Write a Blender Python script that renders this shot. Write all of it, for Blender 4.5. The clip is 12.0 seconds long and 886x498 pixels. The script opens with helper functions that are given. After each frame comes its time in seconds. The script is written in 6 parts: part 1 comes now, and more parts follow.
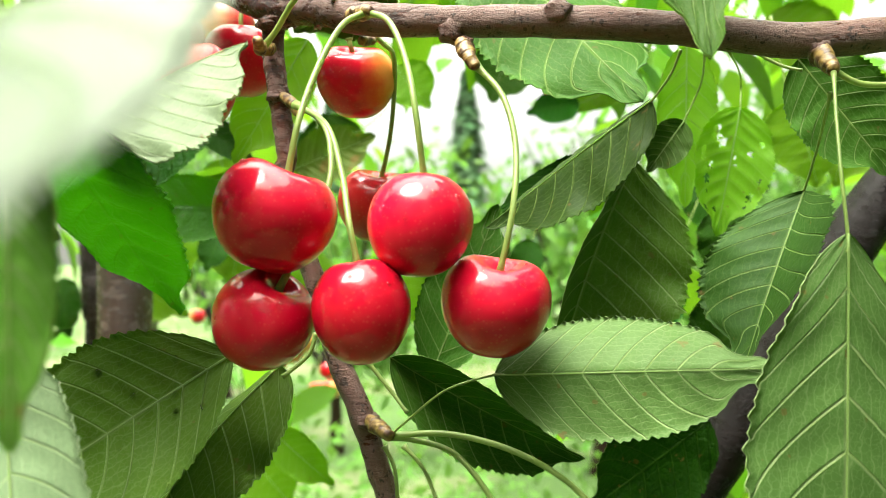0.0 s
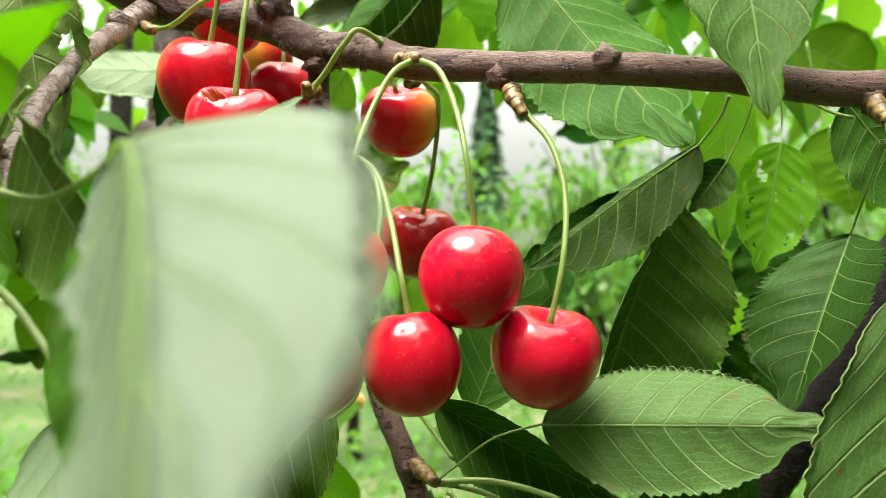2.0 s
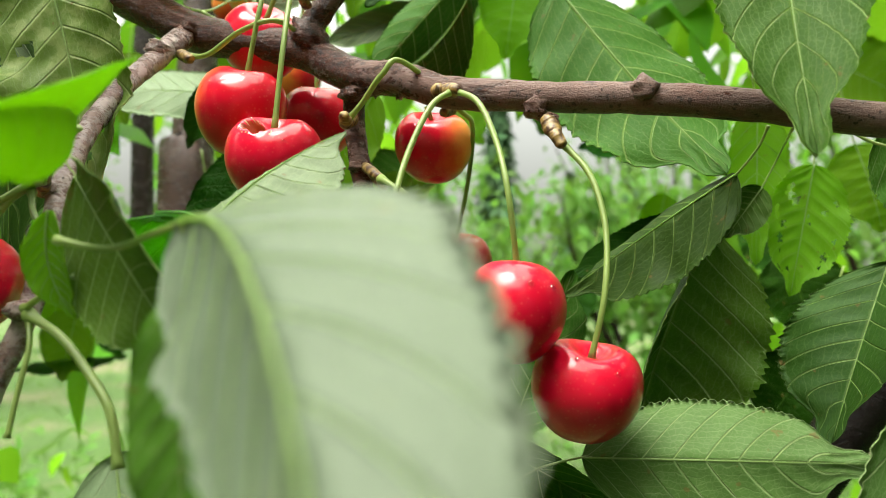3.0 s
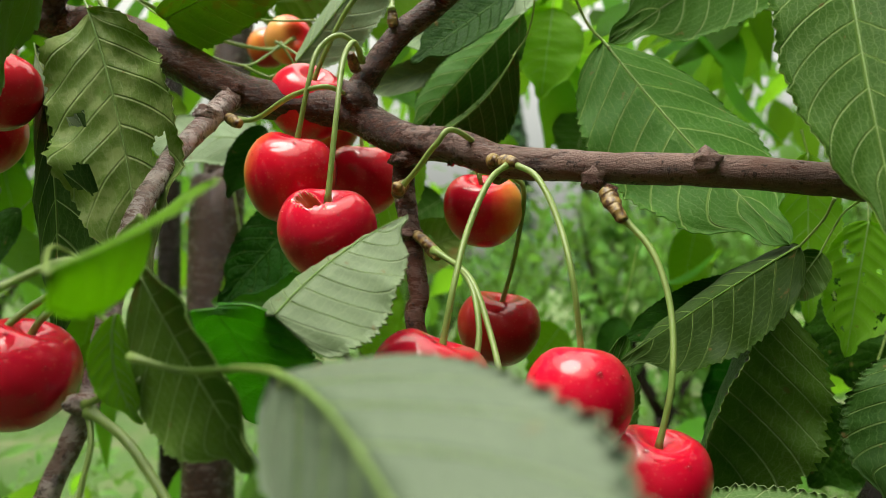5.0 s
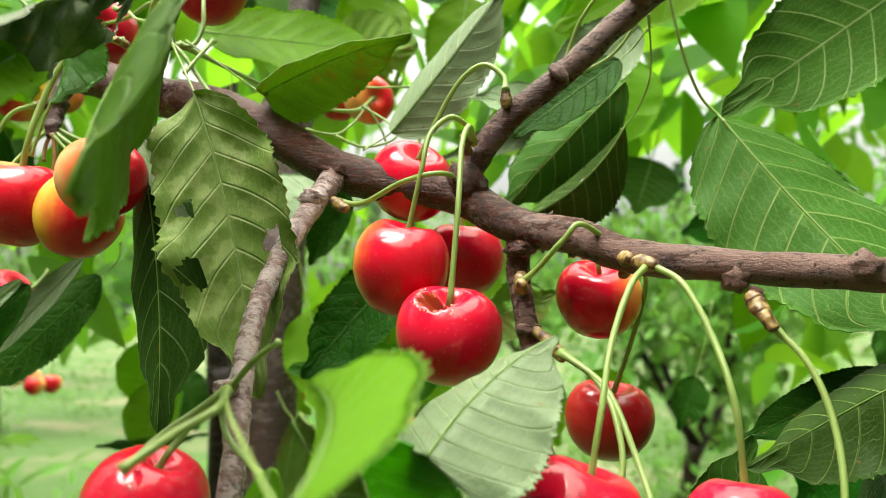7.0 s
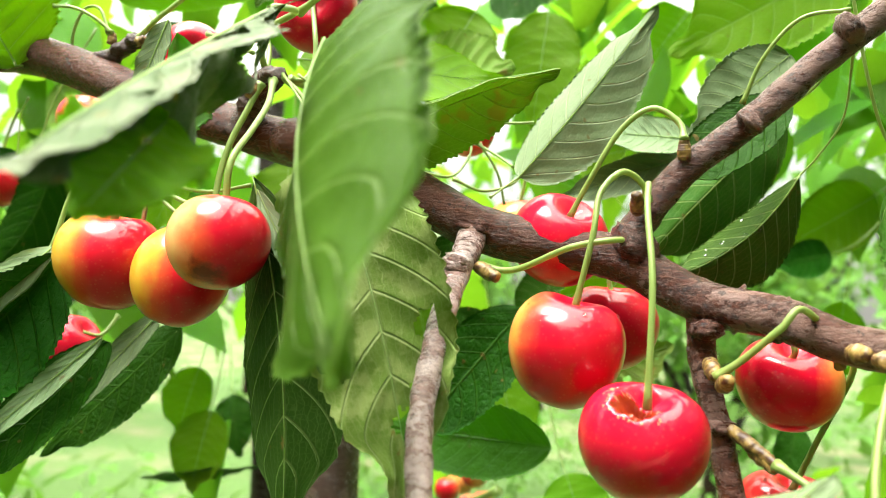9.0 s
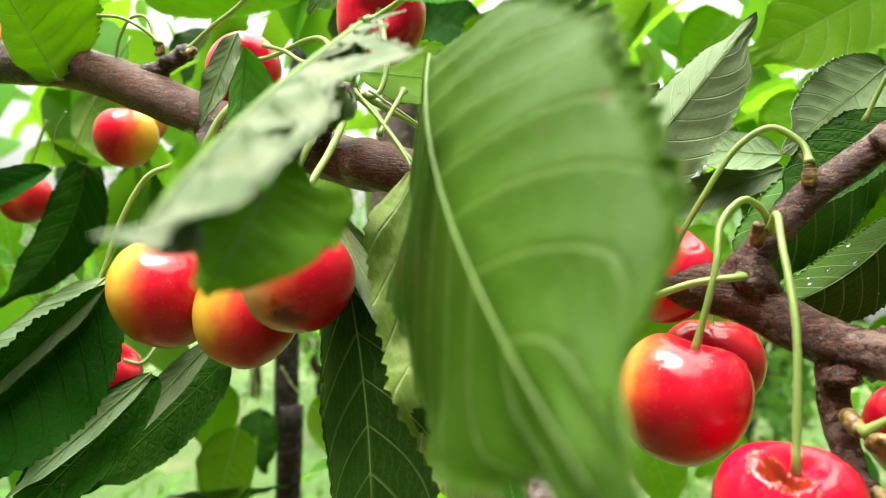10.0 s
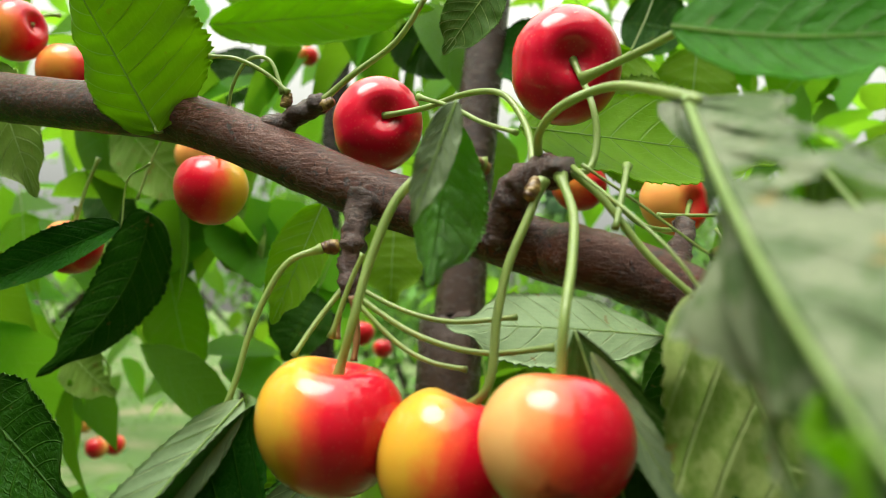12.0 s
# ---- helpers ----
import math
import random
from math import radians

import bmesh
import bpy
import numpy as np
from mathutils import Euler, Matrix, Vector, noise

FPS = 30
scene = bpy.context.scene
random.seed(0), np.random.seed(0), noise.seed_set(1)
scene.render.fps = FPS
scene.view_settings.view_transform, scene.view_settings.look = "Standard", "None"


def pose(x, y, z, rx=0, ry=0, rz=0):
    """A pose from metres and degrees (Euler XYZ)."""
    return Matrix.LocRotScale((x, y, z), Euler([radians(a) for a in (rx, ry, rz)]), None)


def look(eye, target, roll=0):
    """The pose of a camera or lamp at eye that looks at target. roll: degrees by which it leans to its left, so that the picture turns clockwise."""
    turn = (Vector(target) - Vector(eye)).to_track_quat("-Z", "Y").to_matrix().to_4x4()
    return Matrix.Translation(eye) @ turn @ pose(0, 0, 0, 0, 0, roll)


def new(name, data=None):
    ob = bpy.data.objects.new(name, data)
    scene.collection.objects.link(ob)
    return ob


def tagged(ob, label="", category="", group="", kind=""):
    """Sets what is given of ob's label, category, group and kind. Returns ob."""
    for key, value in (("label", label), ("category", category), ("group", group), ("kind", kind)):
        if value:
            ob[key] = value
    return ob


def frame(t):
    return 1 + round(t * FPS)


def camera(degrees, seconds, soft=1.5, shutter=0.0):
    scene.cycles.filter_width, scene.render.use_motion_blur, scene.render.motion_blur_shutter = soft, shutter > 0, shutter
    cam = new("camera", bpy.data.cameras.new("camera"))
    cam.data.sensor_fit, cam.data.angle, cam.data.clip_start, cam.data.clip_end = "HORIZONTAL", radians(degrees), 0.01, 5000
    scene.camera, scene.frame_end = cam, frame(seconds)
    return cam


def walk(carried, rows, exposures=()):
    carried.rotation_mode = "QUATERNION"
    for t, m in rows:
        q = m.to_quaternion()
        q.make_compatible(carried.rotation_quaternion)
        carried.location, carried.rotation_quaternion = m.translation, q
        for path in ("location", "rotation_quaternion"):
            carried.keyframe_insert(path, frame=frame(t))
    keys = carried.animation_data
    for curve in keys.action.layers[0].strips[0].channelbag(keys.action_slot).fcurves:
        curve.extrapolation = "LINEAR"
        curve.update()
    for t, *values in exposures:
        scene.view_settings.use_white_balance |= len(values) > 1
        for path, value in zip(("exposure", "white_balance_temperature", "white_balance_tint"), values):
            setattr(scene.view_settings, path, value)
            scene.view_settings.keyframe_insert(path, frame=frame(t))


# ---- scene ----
cam = camera(61.1, 12.0, soft=0.5)
cam.data.dof.use_dof, cam.data.dof.focus_distance, cam.data.dof.aperture_fstop = True, 0.165, 20.0
METRES, EYE, TILT, LEAN, TURN = 0.19, 1.6, 1.0, 0.0, 0.0
ROWS = [
    (0.0, 0.0, 0.0, 0.0, 0.0, 0.0, -0.0),
    (0.5, -0.0084, 0.0002, 0.0067, 0.29, 0.12, -0.19),
    (1.0, -0.0176, -0.0006, 0.016, 0.49, 0.25, -0.46),
    (1.5, -0.0215, -0.0037, 0.0328, 1.05, 0.3, -0.31),
    (2.0, -0.0334, -0.0028, 0.0463, 1.35, 0.42, -0.42),
    (2.5, -0.0469, -0.0041, 0.0623, 1.79, 0.45, -0.43),
    (3.0, -0.0634, -0.0058, 0.0765, 2.29, 0.72, -0.49),
    (5.0, -0.1106, 0.009, 0.1464, 3.5, 1.75, -0.62),
    (5.5, -0.1371, 0.0132, 0.1672, 4.08, 2.25, -0.62),
    (6.0, -0.1666, 0.0207, 0.1878, 4.65, 2.42, -0.79),
    (6.5, -0.1946, 0.0328, 0.2139, 5.14, 2.84, -0.93),
    (8.5, -0.354, 0.1278, 0.2979, 6.31, 3.5, -1.77),
    (9.0, -0.404, 0.1639, 0.32, 6.63, 3.36, -1.82),
    (9.5, -0.4528, 0.1973, 0.3423, 6.92, 3.34, -1.73),
    (10.0, -0.5034, 0.2293, 0.3552, 7.13, 3.49, -1.74),
    (10.5, -0.5504, 0.2653, 0.3655, 6.96, 3.34, -1.82),
    (11.0, -0.6306, 0.3042, 0.3928, 7.01, 3.55, -1.93),
    (11.5, -0.6934, 0.3323, 0.4289, 6.92, 3.88, -1.75),
    (12.0, -0.7469, 0.378, 0.455, 6.27, 4.26, -2.42),
]
walk(cam, [(t, pose(0, 0, EYE, TILT, LEAN, TURN) @ pose(METRES * x, METRES * y, METRES * z, 90 + pitch, roll, yaw)) for t, x, y, z, yaw, pitch, roll in ROWS],
     [(0.0, 1.72), (1.0, 1.46), (2.0, 1.26), (3.0, 1.0), (5.0, 0.4), (6.5, 0.8), (8.5, 1.72), (9.5, 1.48), (10.0, 1.34), (10.5, 1.1), (11.0, 1.27), (11.5, 0.75), (12.0, 0.58)])

# ---- world, sun and exposure ----
world = bpy.data.worlds.new("overcast_sky")
scene.world = world
world.use_nodes = True
wn, wl = world.node_tree.nodes, world.node_tree.links
sky = wn.new("ShaderNodeTexSky")
sky.sky_type, sky.sun_disc = "NISHITA", False
sky.sun_elevation, sky.sun_rotation = radians(58), radians(200)
sky.air_density, sky.dust_density, sky.ozone_density = 1.0, 6.0, 1.0
# thick even cloud, far brighter overhead than at the horizon
up = wn.new("ShaderNodeSeparateXYZ")
wl.new(wn.new("ShaderNodeTexCoord").outputs["Generated"], up.inputs[0])
rise = wn.new("ShaderNodeMapRange")
rise.inputs["From Min"].default_value, rise.inputs["From Max"].default_value = 0.0, 1.0
rise.inputs["To Min"].default_value, rise.inputs["To Max"].default_value = 1.2, 30.0
steep = wn.new("ShaderNodeMath")
steep.operation = "POWER"
steep.use_clamp = True
steep.inputs[1].default_value = 1.7
wl.new(up.outputs["Z"], steep.inputs[0])
wl.new(steep.outputs[0], rise.inputs["Value"])
cloud = wn.new("ShaderNodeMixRGB")
cloud.blend_type = "MULTIPLY"
cloud.inputs["Fac"].default_value = 1.0
cloud.inputs["Color2"].default_value = (1.0, 1.0, 0.86, 1)
wl.new(rise.outputs[0], cloud.inputs["Color1"])
haze = wn.new("ShaderNodeMixRGB")
haze.inputs["Fac"].default_value = 0.85
wl.new(sky.outputs["Color"], haze.inputs["Color1"])
wl.new(cloud.outputs["Color"], haze.inputs["Color2"])
wl.new(haze.outputs["Color"], wn["Background"].inputs["Color"])
wn["Background"].inputs["Strength"].default_value = 0.15

sun_data = bpy.data.lights.new("sun", "SUN")
sun_data.energy, sun_data.angle, sun_data.color = 3.0, radians(34), (1.0, 0.97, 0.90)
sun = new("sun", sun_data)
sun.matrix_world = look((-1.0, -0.5, 4.6), (0, 0.2, 1.6))


# ---- materials ----
def nodes_of(name):
    m = bpy.data.materials.new(name)
    m.use_nodes = True
    return m, m.node_tree.nodes, m.node_tree.links


def ramp(n, stops):
    r = n.new("ShaderNodeValToRGB")
    e = r.color_ramp.elements
    while len(e) < len(stops):
        e.new(0.5)
    for i, (p, c) in enumerate(stops):
        e[i].position, e[i].color = p, (*c, 1)
    return r


def math_node(n, l, op, a, b=None):
    m = n.new("ShaderNodeMath")
    m.operation = op
    for i, v in enumerate((a, b)):
        if v is None:
            continue
        if isinstance(v, (int, float)):
            m.inputs[i].default_value = v
        else:
            l.new(v, m.inputs[i])
    return m.outputs[0]


def mix(n, l, fac, a, b, blend="MIX"):
    m = n.new("ShaderNodeMixRGB")
    m.blend_type = blend
    for key, v in (("Fac", fac), ("Color1", a), ("Color2", b)):
        if isinstance(v, (int, float)):
            m.inputs[key].default_value = v
        elif isinstance(v, tuple):
            m.inputs[key].default_value = (*v, 1)
        else:
            l.new(v, m.inputs[key])
    return m.outputs[0]


def noise_tex(n, l, scale, detail=4, vector=None, rough=0.55):
    t = n.new("ShaderNodeTexNoise")
    t.inputs["Scale"].default_value, t.inputs["Detail"].default_value, t.inputs["Roughness"].default_value = scale, detail, rough
    if vector:
        l.new(vector, t.inputs["Vector"])
    return t.outputs["Fac"]


def leaf_material(name, dark, light, vein, rough, through_colour, translucence, vein_amount, spots=0.0, island=False, gloss=0.12, blotchy=False):
    """Leaf tissue: net of veins from the leaf's own coordinates, blotches, light that comes through."""
    m, n, l = nodes_of(name)
    b = n["Principled BSDF"]
    upper = rough < 0.45
    uv = n.new("ShaderNodeUVMap").outputs["UV"]
    sep = n.new("ShaderNodeSeparateXYZ")
    l.new(uv, sep.inputs[0])
    obj = n.new("ShaderNodeTexCoord").outputs["Object"]
    info = n.new("ShaderNodeNewGeometry").outputs["Random Per Island"] if island else n.new("ShaderNodeObjectInfo").outputs["Random"]
    big = noise_tex(n, l, 55, 3, obj)
    fine = noise_tex(n, l, 900, 5, obj, 0.65)
    if blotchy:
        patch = ramp(n, [(0.0, (0, 0, 0)), (0.48, (0, 0, 0)), (0.57, (1, 1, 1)), (1, (1, 1, 1))])
        l.new(noise_tex(n, l, 190, 4, obj, 0.6), patch.inputs[0])
        big = patch.outputs[0]
    base = mix(n, l, big, dark, light)
    base = mix(n, l, math_node(n, l, "MULTIPLY", fine, 0.35), base, tuple(c * 1.5 for c in light))
    hue = n.new("ShaderNodeHueSaturation")
    l.new(math_node(n, l, "ADD", math_node(n, l, "MULTIPLY", info, 0.03), 0.485), hue.inputs["Hue"])
    l.new(math_node(n, l, "ADD", math_node(n, l, "MULTIPLY", info, 0.65 if island else 0.55), 0.62 if island else 0.66), hue.inputs["Value"])
    l.new(base, hue.inputs["Color"])
    base = hue.outputs["Color"]
    fr = math_node(n, l, "FRACT", sep.outputs["X"])
    near = math_node(n, l, "ABSOLUTE", math_node(n, l, "SUBTRACT", fr, 0.5))
    side = math_node(n, l, "SMOOTH_MIN", math_node(n, l, "MULTIPLY", math_node(n, l, "SUBTRACT", near, 0.44), 17.0), 1.0)
    side = math_node(n, l, "MAXIMUM", side, 0.0)
    mid = math_node(n, l, "MAXIMUM", math_node(n, l, "SUBTRACT", 1.0, math_node(n, l, "MULTIPLY", math_node(n, l, "ABSOLUTE", sep.outputs["Y"]), 28.0)), 0.0)
    lines = math_node(n, l, "MAXIMUM", side, mid)
    vor = n.new("ShaderNodeTexVoronoi")
    vor.feature = "DISTANCE_TO_EDGE"
    vor.inputs["Scale"].default_value = 760
    l.new(obj, vor.inputs["Vector"])
    net = math_node(n, l, "MAXIMUM", math_node(n, l, "SUBTRACT", 0.6, math_node(n, l, "MULTIPLY", vor.outputs["Distance"], 9.0)), 0.0)
    # rungs that run from one side vein to the next
    rung_at = math_node(n, l, "ADD", math_node(n, l, "MULTIPLY", sep.outputs["Y"], 9.0), math_node(n, l, "MULTIPLY", noise_tex(n, l, 160, 3, obj, 0.6), 2.6))
    rung = math_node(n, l, "ABSOLUTE", math_node(n, l, "SUBTRACT", math_node(n, l, "FRACT", rung_at), 0.5))
    ladder = math_node(n, l, "MAXIMUM", math_node(n, l, "MULTIPLY", math_node(n, l, "SUBTRACT", rung, 0.40), 9.0), 0.0)
    lines_all = math_node(n, l, "MAXIMUM", lines, math_node(n, l, "MULTIPLY", math_node(n, l, "MAXIMUM", net, ladder), 0.42))
    base = mix(n, l, math_node(n, l, "MULTIPLY", lines_all, vein_amount), base, vein)
    if not island:
        bite = ramp(n, [(0.0, (0, 0, 0)), (0.705, (0, 0, 0)), (0.73, (1, 1, 1)), (1, (1, 1, 1))])
        l.new(noise_tex(n, l, 330, 2, obj, 0.5), bite.inputs[0])
        base = mix(n, l, math_node(n, l, "MULTIPLY", bite.outputs[0], 0.7), base, (0.16, 0.10, 0.03))
    if spots:
        s = noise_tex(n, l, 130, 3, obj, 0.6)
        edge = ramp(n, [(0.0, (0, 0, 0)), (0.66 - spots, (0, 0, 0)), (0.72 - spots, (1, 1, 1)), (1, (1, 1, 1))])
        l.new(s, edge.inputs[0])
        base = mix(n, l, edge.outputs[0], base, (0.22, 0.16, 0.04))
    l.new(base, b.inputs["Base Color"])
    b.inputs["Roughness"].default_value = rough
    b.inputs["Specular IOR Level"].default_value = gloss
    bump = n.new("ShaderNodeBump")
    bump.inputs["Strength"].default_value, bump.inputs["Distance"].default_value = 1.0, 0.0007 if upper else 0.00028
    cell = n.new("ShaderNodeTexVoronoi")
    cell.feature = "DISTANCE_TO_EDGE"
    cell.inputs["Scale"].default_value = 330 if upper else 420
    bent = n.new("ShaderNodeVectorMath")
    bent.operation = "ADD"
    wob = n.new("ShaderNodeTexNoise")
    wob.inputs["Scale"].default_value = 220
    l.new(obj, wob.inputs["Vector"])
    small = n.new("ShaderNodeVectorMath")
    small.operation = "SCALE"
    small.inputs["Scale"].default_value = 0.004
    l.new(wob.outputs["Color"], small.inputs[0])
    l.new(obj, bent.inputs[0])
    l.new(small.outputs[0], bent.inputs[1])
    l.new(bent.outputs[0], cell.inputs["Vector"])
    puffed = math_node(n, l, "MINIMUM", math_node(n, l, "MULTIPLY", cell.outputs["Distance"], 3.2), 0.8)
    fine = math_node(n, l, "ADD", math_node(n, l, "MULTIPLY", fine, 1.0 if upper else 0.6), math_node(n, l, "MULTIPLY", puffed, 0.4 if upper else -0.16))
    fine = math_node(n, l, "ADD", fine, math_node(n, l, "MULTIPLY", ladder, -0.2 if upper else 0.16))
    height = math_node(n, l, "ADD", math_node(n, l, "MULTIPLY", lines, -0.6 if upper else 0.8), math_node(n, l, "MULTIPLY", fine, 0.7))
    l.new(height, bump.inputs["Height"])
    l.new(bump.outputs[0], b.inputs["Normal"])
    tr = n.new("ShaderNodeBsdfTranslucent")
    glow = mix(n, l, 0.5, base, through_colour)
    if island:
        glow = mix(n, l, 1.0, glow, math_node(n, l, "ADD", math_node(n, l, "MULTIPLY", info, 0.55), 0.58), "MULTIPLY")
    l.new(glow, tr.inputs["Color"])
    ms = n.new("ShaderNodeMixShader")
    ms.inputs[0].default_value = translucence
    l.new(b.outputs[0], ms.inputs[1])
    l.new(tr.outputs[0], ms.inputs[2])
    l.new(ms.outputs[0], n["Material Output"].inputs["Surface"])
    return m


LEAF_TOP = leaf_material("leaf_upper_side", (0.005, 0.036, 0.001), (0.013, 0.074, 0.0022), (0.08, 0.19, 0.02), 0.34, (0.20, 0.55, 0.015), 0.08, 0.45, 0.0, False, 0.07)
LEAF_UNDER = leaf_material("leaf_under_side", (0.023, 0.082, 0.006), (0.046, 0.128, 0.012), (0.25, 0.38, 0.10), 0.5, (0.26, 0.64, 0.012), 0.30, 0.95, 0.0, False, 0.10)
# Pale under side, whitened further for strong light and sky sheen.
LEAF_PALE = leaf_material("pale_sheen_leaf_under_side", (0.140, 0.215, 0.098), (0.205, 0.285, 0.148), (0.38, 0.46, 0.26), 0.46, (0.34, 0.52, 0.13), 0.26, 0.6, 0.0, False, 0.2)
# Greyer, lighter under side; the tint imitates sheen on the blade.
LEAF_GREYED = leaf_material("sheen_greyed_leaf_under_side", (0.052, 0.118, 0.020), (0.090, 0.172, 0.042), (0.32, 0.42, 0.18), 0.47, (0.28, 0.52, 0.05), 0.28, 0.9, 0.0, False, 0.13)
# Lighter, glossier and more see-through copy of the upper side.
LEAF_LUSH = leaf_material("lighter_leaf_upper_side", (0.030, 0.155, 0.007), (0.075, 0.27, 0.018), (0.10, 0.22, 0.03), 0.36, (0.36, 0.78, 0.03), 0.55, 0.4, 0.0, False, 0.35)
# Darker copy of the under side, with shade put into the colour.
LEAF_SHADED = leaf_material("shaded_leaf_under_side", (0.012, 0.045, 0.004), (0.027, 0.078, 0.008), (0.15, 0.23, 0.06), 0.46, (0.18, 0.48, 0.015), 0.14, 0.8, 0.0, False, 0.09)
# Lighter copy of the under side.
LEAF_LIGHTER = leaf_material("lighter_leaf_under_side", (0.052, 0.135, 0.010), (0.098, 0.205, 0.020), (0.32, 0.44, 0.14), 0.47, (0.36, 0.70, 0.02), 0.36, 0.9, 0.0, False, 0.12)
LEAF_DULL = leaf_material("pale_grey_green_leaf_under_side", (0.072, 0.102, 0.058), (0.110, 0.142, 0.092), (0.20, 0.25, 0.16), 0.46, (0.22, 0.34, 0.12), 0.15, 0.8, 0.0, False, 0.2)
LEAF_SHEEN = leaf_material("sleek_leaf_under_side", (0.038, 0.100, 0.005), (0.068, 0.150, 0.010), (0.18, 0.28, 0.05), 0.46, (0.36, 0.68, 0.008), 0.46, 0.45, 0.0, False, 0.22)
# Brighter, more see-through yellow-green copy; its colour stands in for backlight.
LEAF_BACKLIT = leaf_material("backlit_yellow_green_leaf", (0.092, 0.212, 0.008), (0.175, 0.335, 0.014), (0.32, 0.46, 0.11), 0.45, (0.50, 0.81, 0.03), 0.62, 0.5)
LEAF_TOP_WORN = leaf_material("worn_leaf_upper_side", (0.04, 0.125, 0.006), (0.09, 0.20, 0.010), (0.20, 0.30, 0.04), 0.38, (0.38, 0.66, 0.02), 0.45, 0.4, 0.06)
LEAF_UNDER_WORN = leaf_material("worn_leaf_under_side", (0.095, 0.190, 0.020), (0.165, 0.265, 0.040), (0.34, 0.44, 0.14), 0.5, (0.36, 0.60, 0.05), 0.36, 0.7, 0.06)
# Pale blotches are painted where the blade has patches of sheen.
LEAF_RAGGED = leaf_material("sheen_patched_leaf", (0.090, 0.190, 0.016), (0.25, 0.34, 0.10), (0.36, 0.44, 0.18), 0.46, (0.34, 0.58, 0.04), 0.32, 0.7, -0.02, False, 0.1, True)
LEAF_BLOTCHED = leaf_material("blotched_leaf", (0.028, 0.095, 0.008), (0.180, 0.230, 0.125), (0.36, 0.42, 0.26), 0.46, (0.26, 0.46, 0.06), 0.26, 0.35, -0.01, False, 0.2, True)
# Orchard and conifer greens are lightened in place of distance haze.
LEAF_ORCHARD = leaf_material("orchard_leaf", (0.042, 0.115, 0.016), (0.100, 0.215, 0.036), (0.10, 0.20, 0.05), 0.5, (0.24, 0.50, 0.05), 0.38, 0.3, 0.0, True)
LEAF_CONIFER = leaf_material("conifer_bough", (0.030, 0.078, 0.034), (0.070, 0.140, 0.058), (0.06, 0.12, 0.05), 0.6, (0.12, 0.25, 0.06), 0.2, 0.2, 0.0, True)
# Darkened leaf for the added unseen leaves, so they send back little light.
LEAF_BLOCKER = leaf_material("light_blocking_leaf", (0.010, 0.045, 0.003), (0.030, 0.095, 0.008), (0.06, 0.14, 0.03), 0.45, (0.20, 0.45, 0.02), 0.25, 0.3, 0.0, True)
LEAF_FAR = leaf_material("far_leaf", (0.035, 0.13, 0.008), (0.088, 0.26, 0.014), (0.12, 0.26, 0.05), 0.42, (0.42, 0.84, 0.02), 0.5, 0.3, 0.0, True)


def stalk_material(name, a, b_, rough=0.4, scale=300, patchy=False, sappy=0.0):
    m, n, l = nodes_of(name)
    b = n["Principled BSDF"]
    obj = n.new("ShaderNodeTexCoord").outputs["Object"]
    share = noise_tex(n, l, scale, 4, obj)
    if patchy:
        sharp = ramp(n, [(0.0, (0, 0, 0)), (0.40, (0, 0, 0)), (0.60, (1, 1, 1)), (1, (1, 1, 1))])
        l.new(share, sharp.inputs[0])
        share = sharp.outputs[0]
    l.new(mix(n, l, share, a, b_), b.inputs["Base Color"])
    b.inputs["Roughness"].default_value = rough
    bump = n.new("ShaderNodeBump")
    bump.inputs["Strength"].default_value, bump.inputs["Distance"].default_value = 0.25, 0.0003
    l.new(noise_tex(n, l, 1500, 3, obj), bump.inputs["Height"])
    l.new(bump.outputs[0], b.inputs["Normal"])
    if sappy:
        tr = n.new("ShaderNodeBsdfTranslucent")
        tr.inputs["Color"].default_value = (*[min(1.0, 2.2 * v) for v in b_], 1)
        ms = n.new("ShaderNodeMixShader")
        ms.inputs[0].default_value = sappy
        l.new(b.outputs[0], ms.inputs[1])
        l.new(tr.outputs[0], ms.inputs[2])
        l.new(ms.outputs[0], n["Material Output"].inputs["Surface"])
    return m


STALK = stalk_material("green_stalk", (0.14, 0.23, 0.045), (0.27, 0.35, 0.10), 0.38, 110, False, 0.2)
RIB = stalk_material("leaf_rib", (0.17, 0.27, 0.07), (0.26, 0.36, 0.12), 0.45, 300, False, 0.45)
BUD = stalk_material("bud_scale", (0.055, 0.022, 0.009), (0.26, 0.17, 0.045), 0.45, 620, True)
RUSSET = stalk_material("russet_stalk", (0.16, 0.07, 0.025), (0.24, 0.15, 0.05), 0.5, 300)


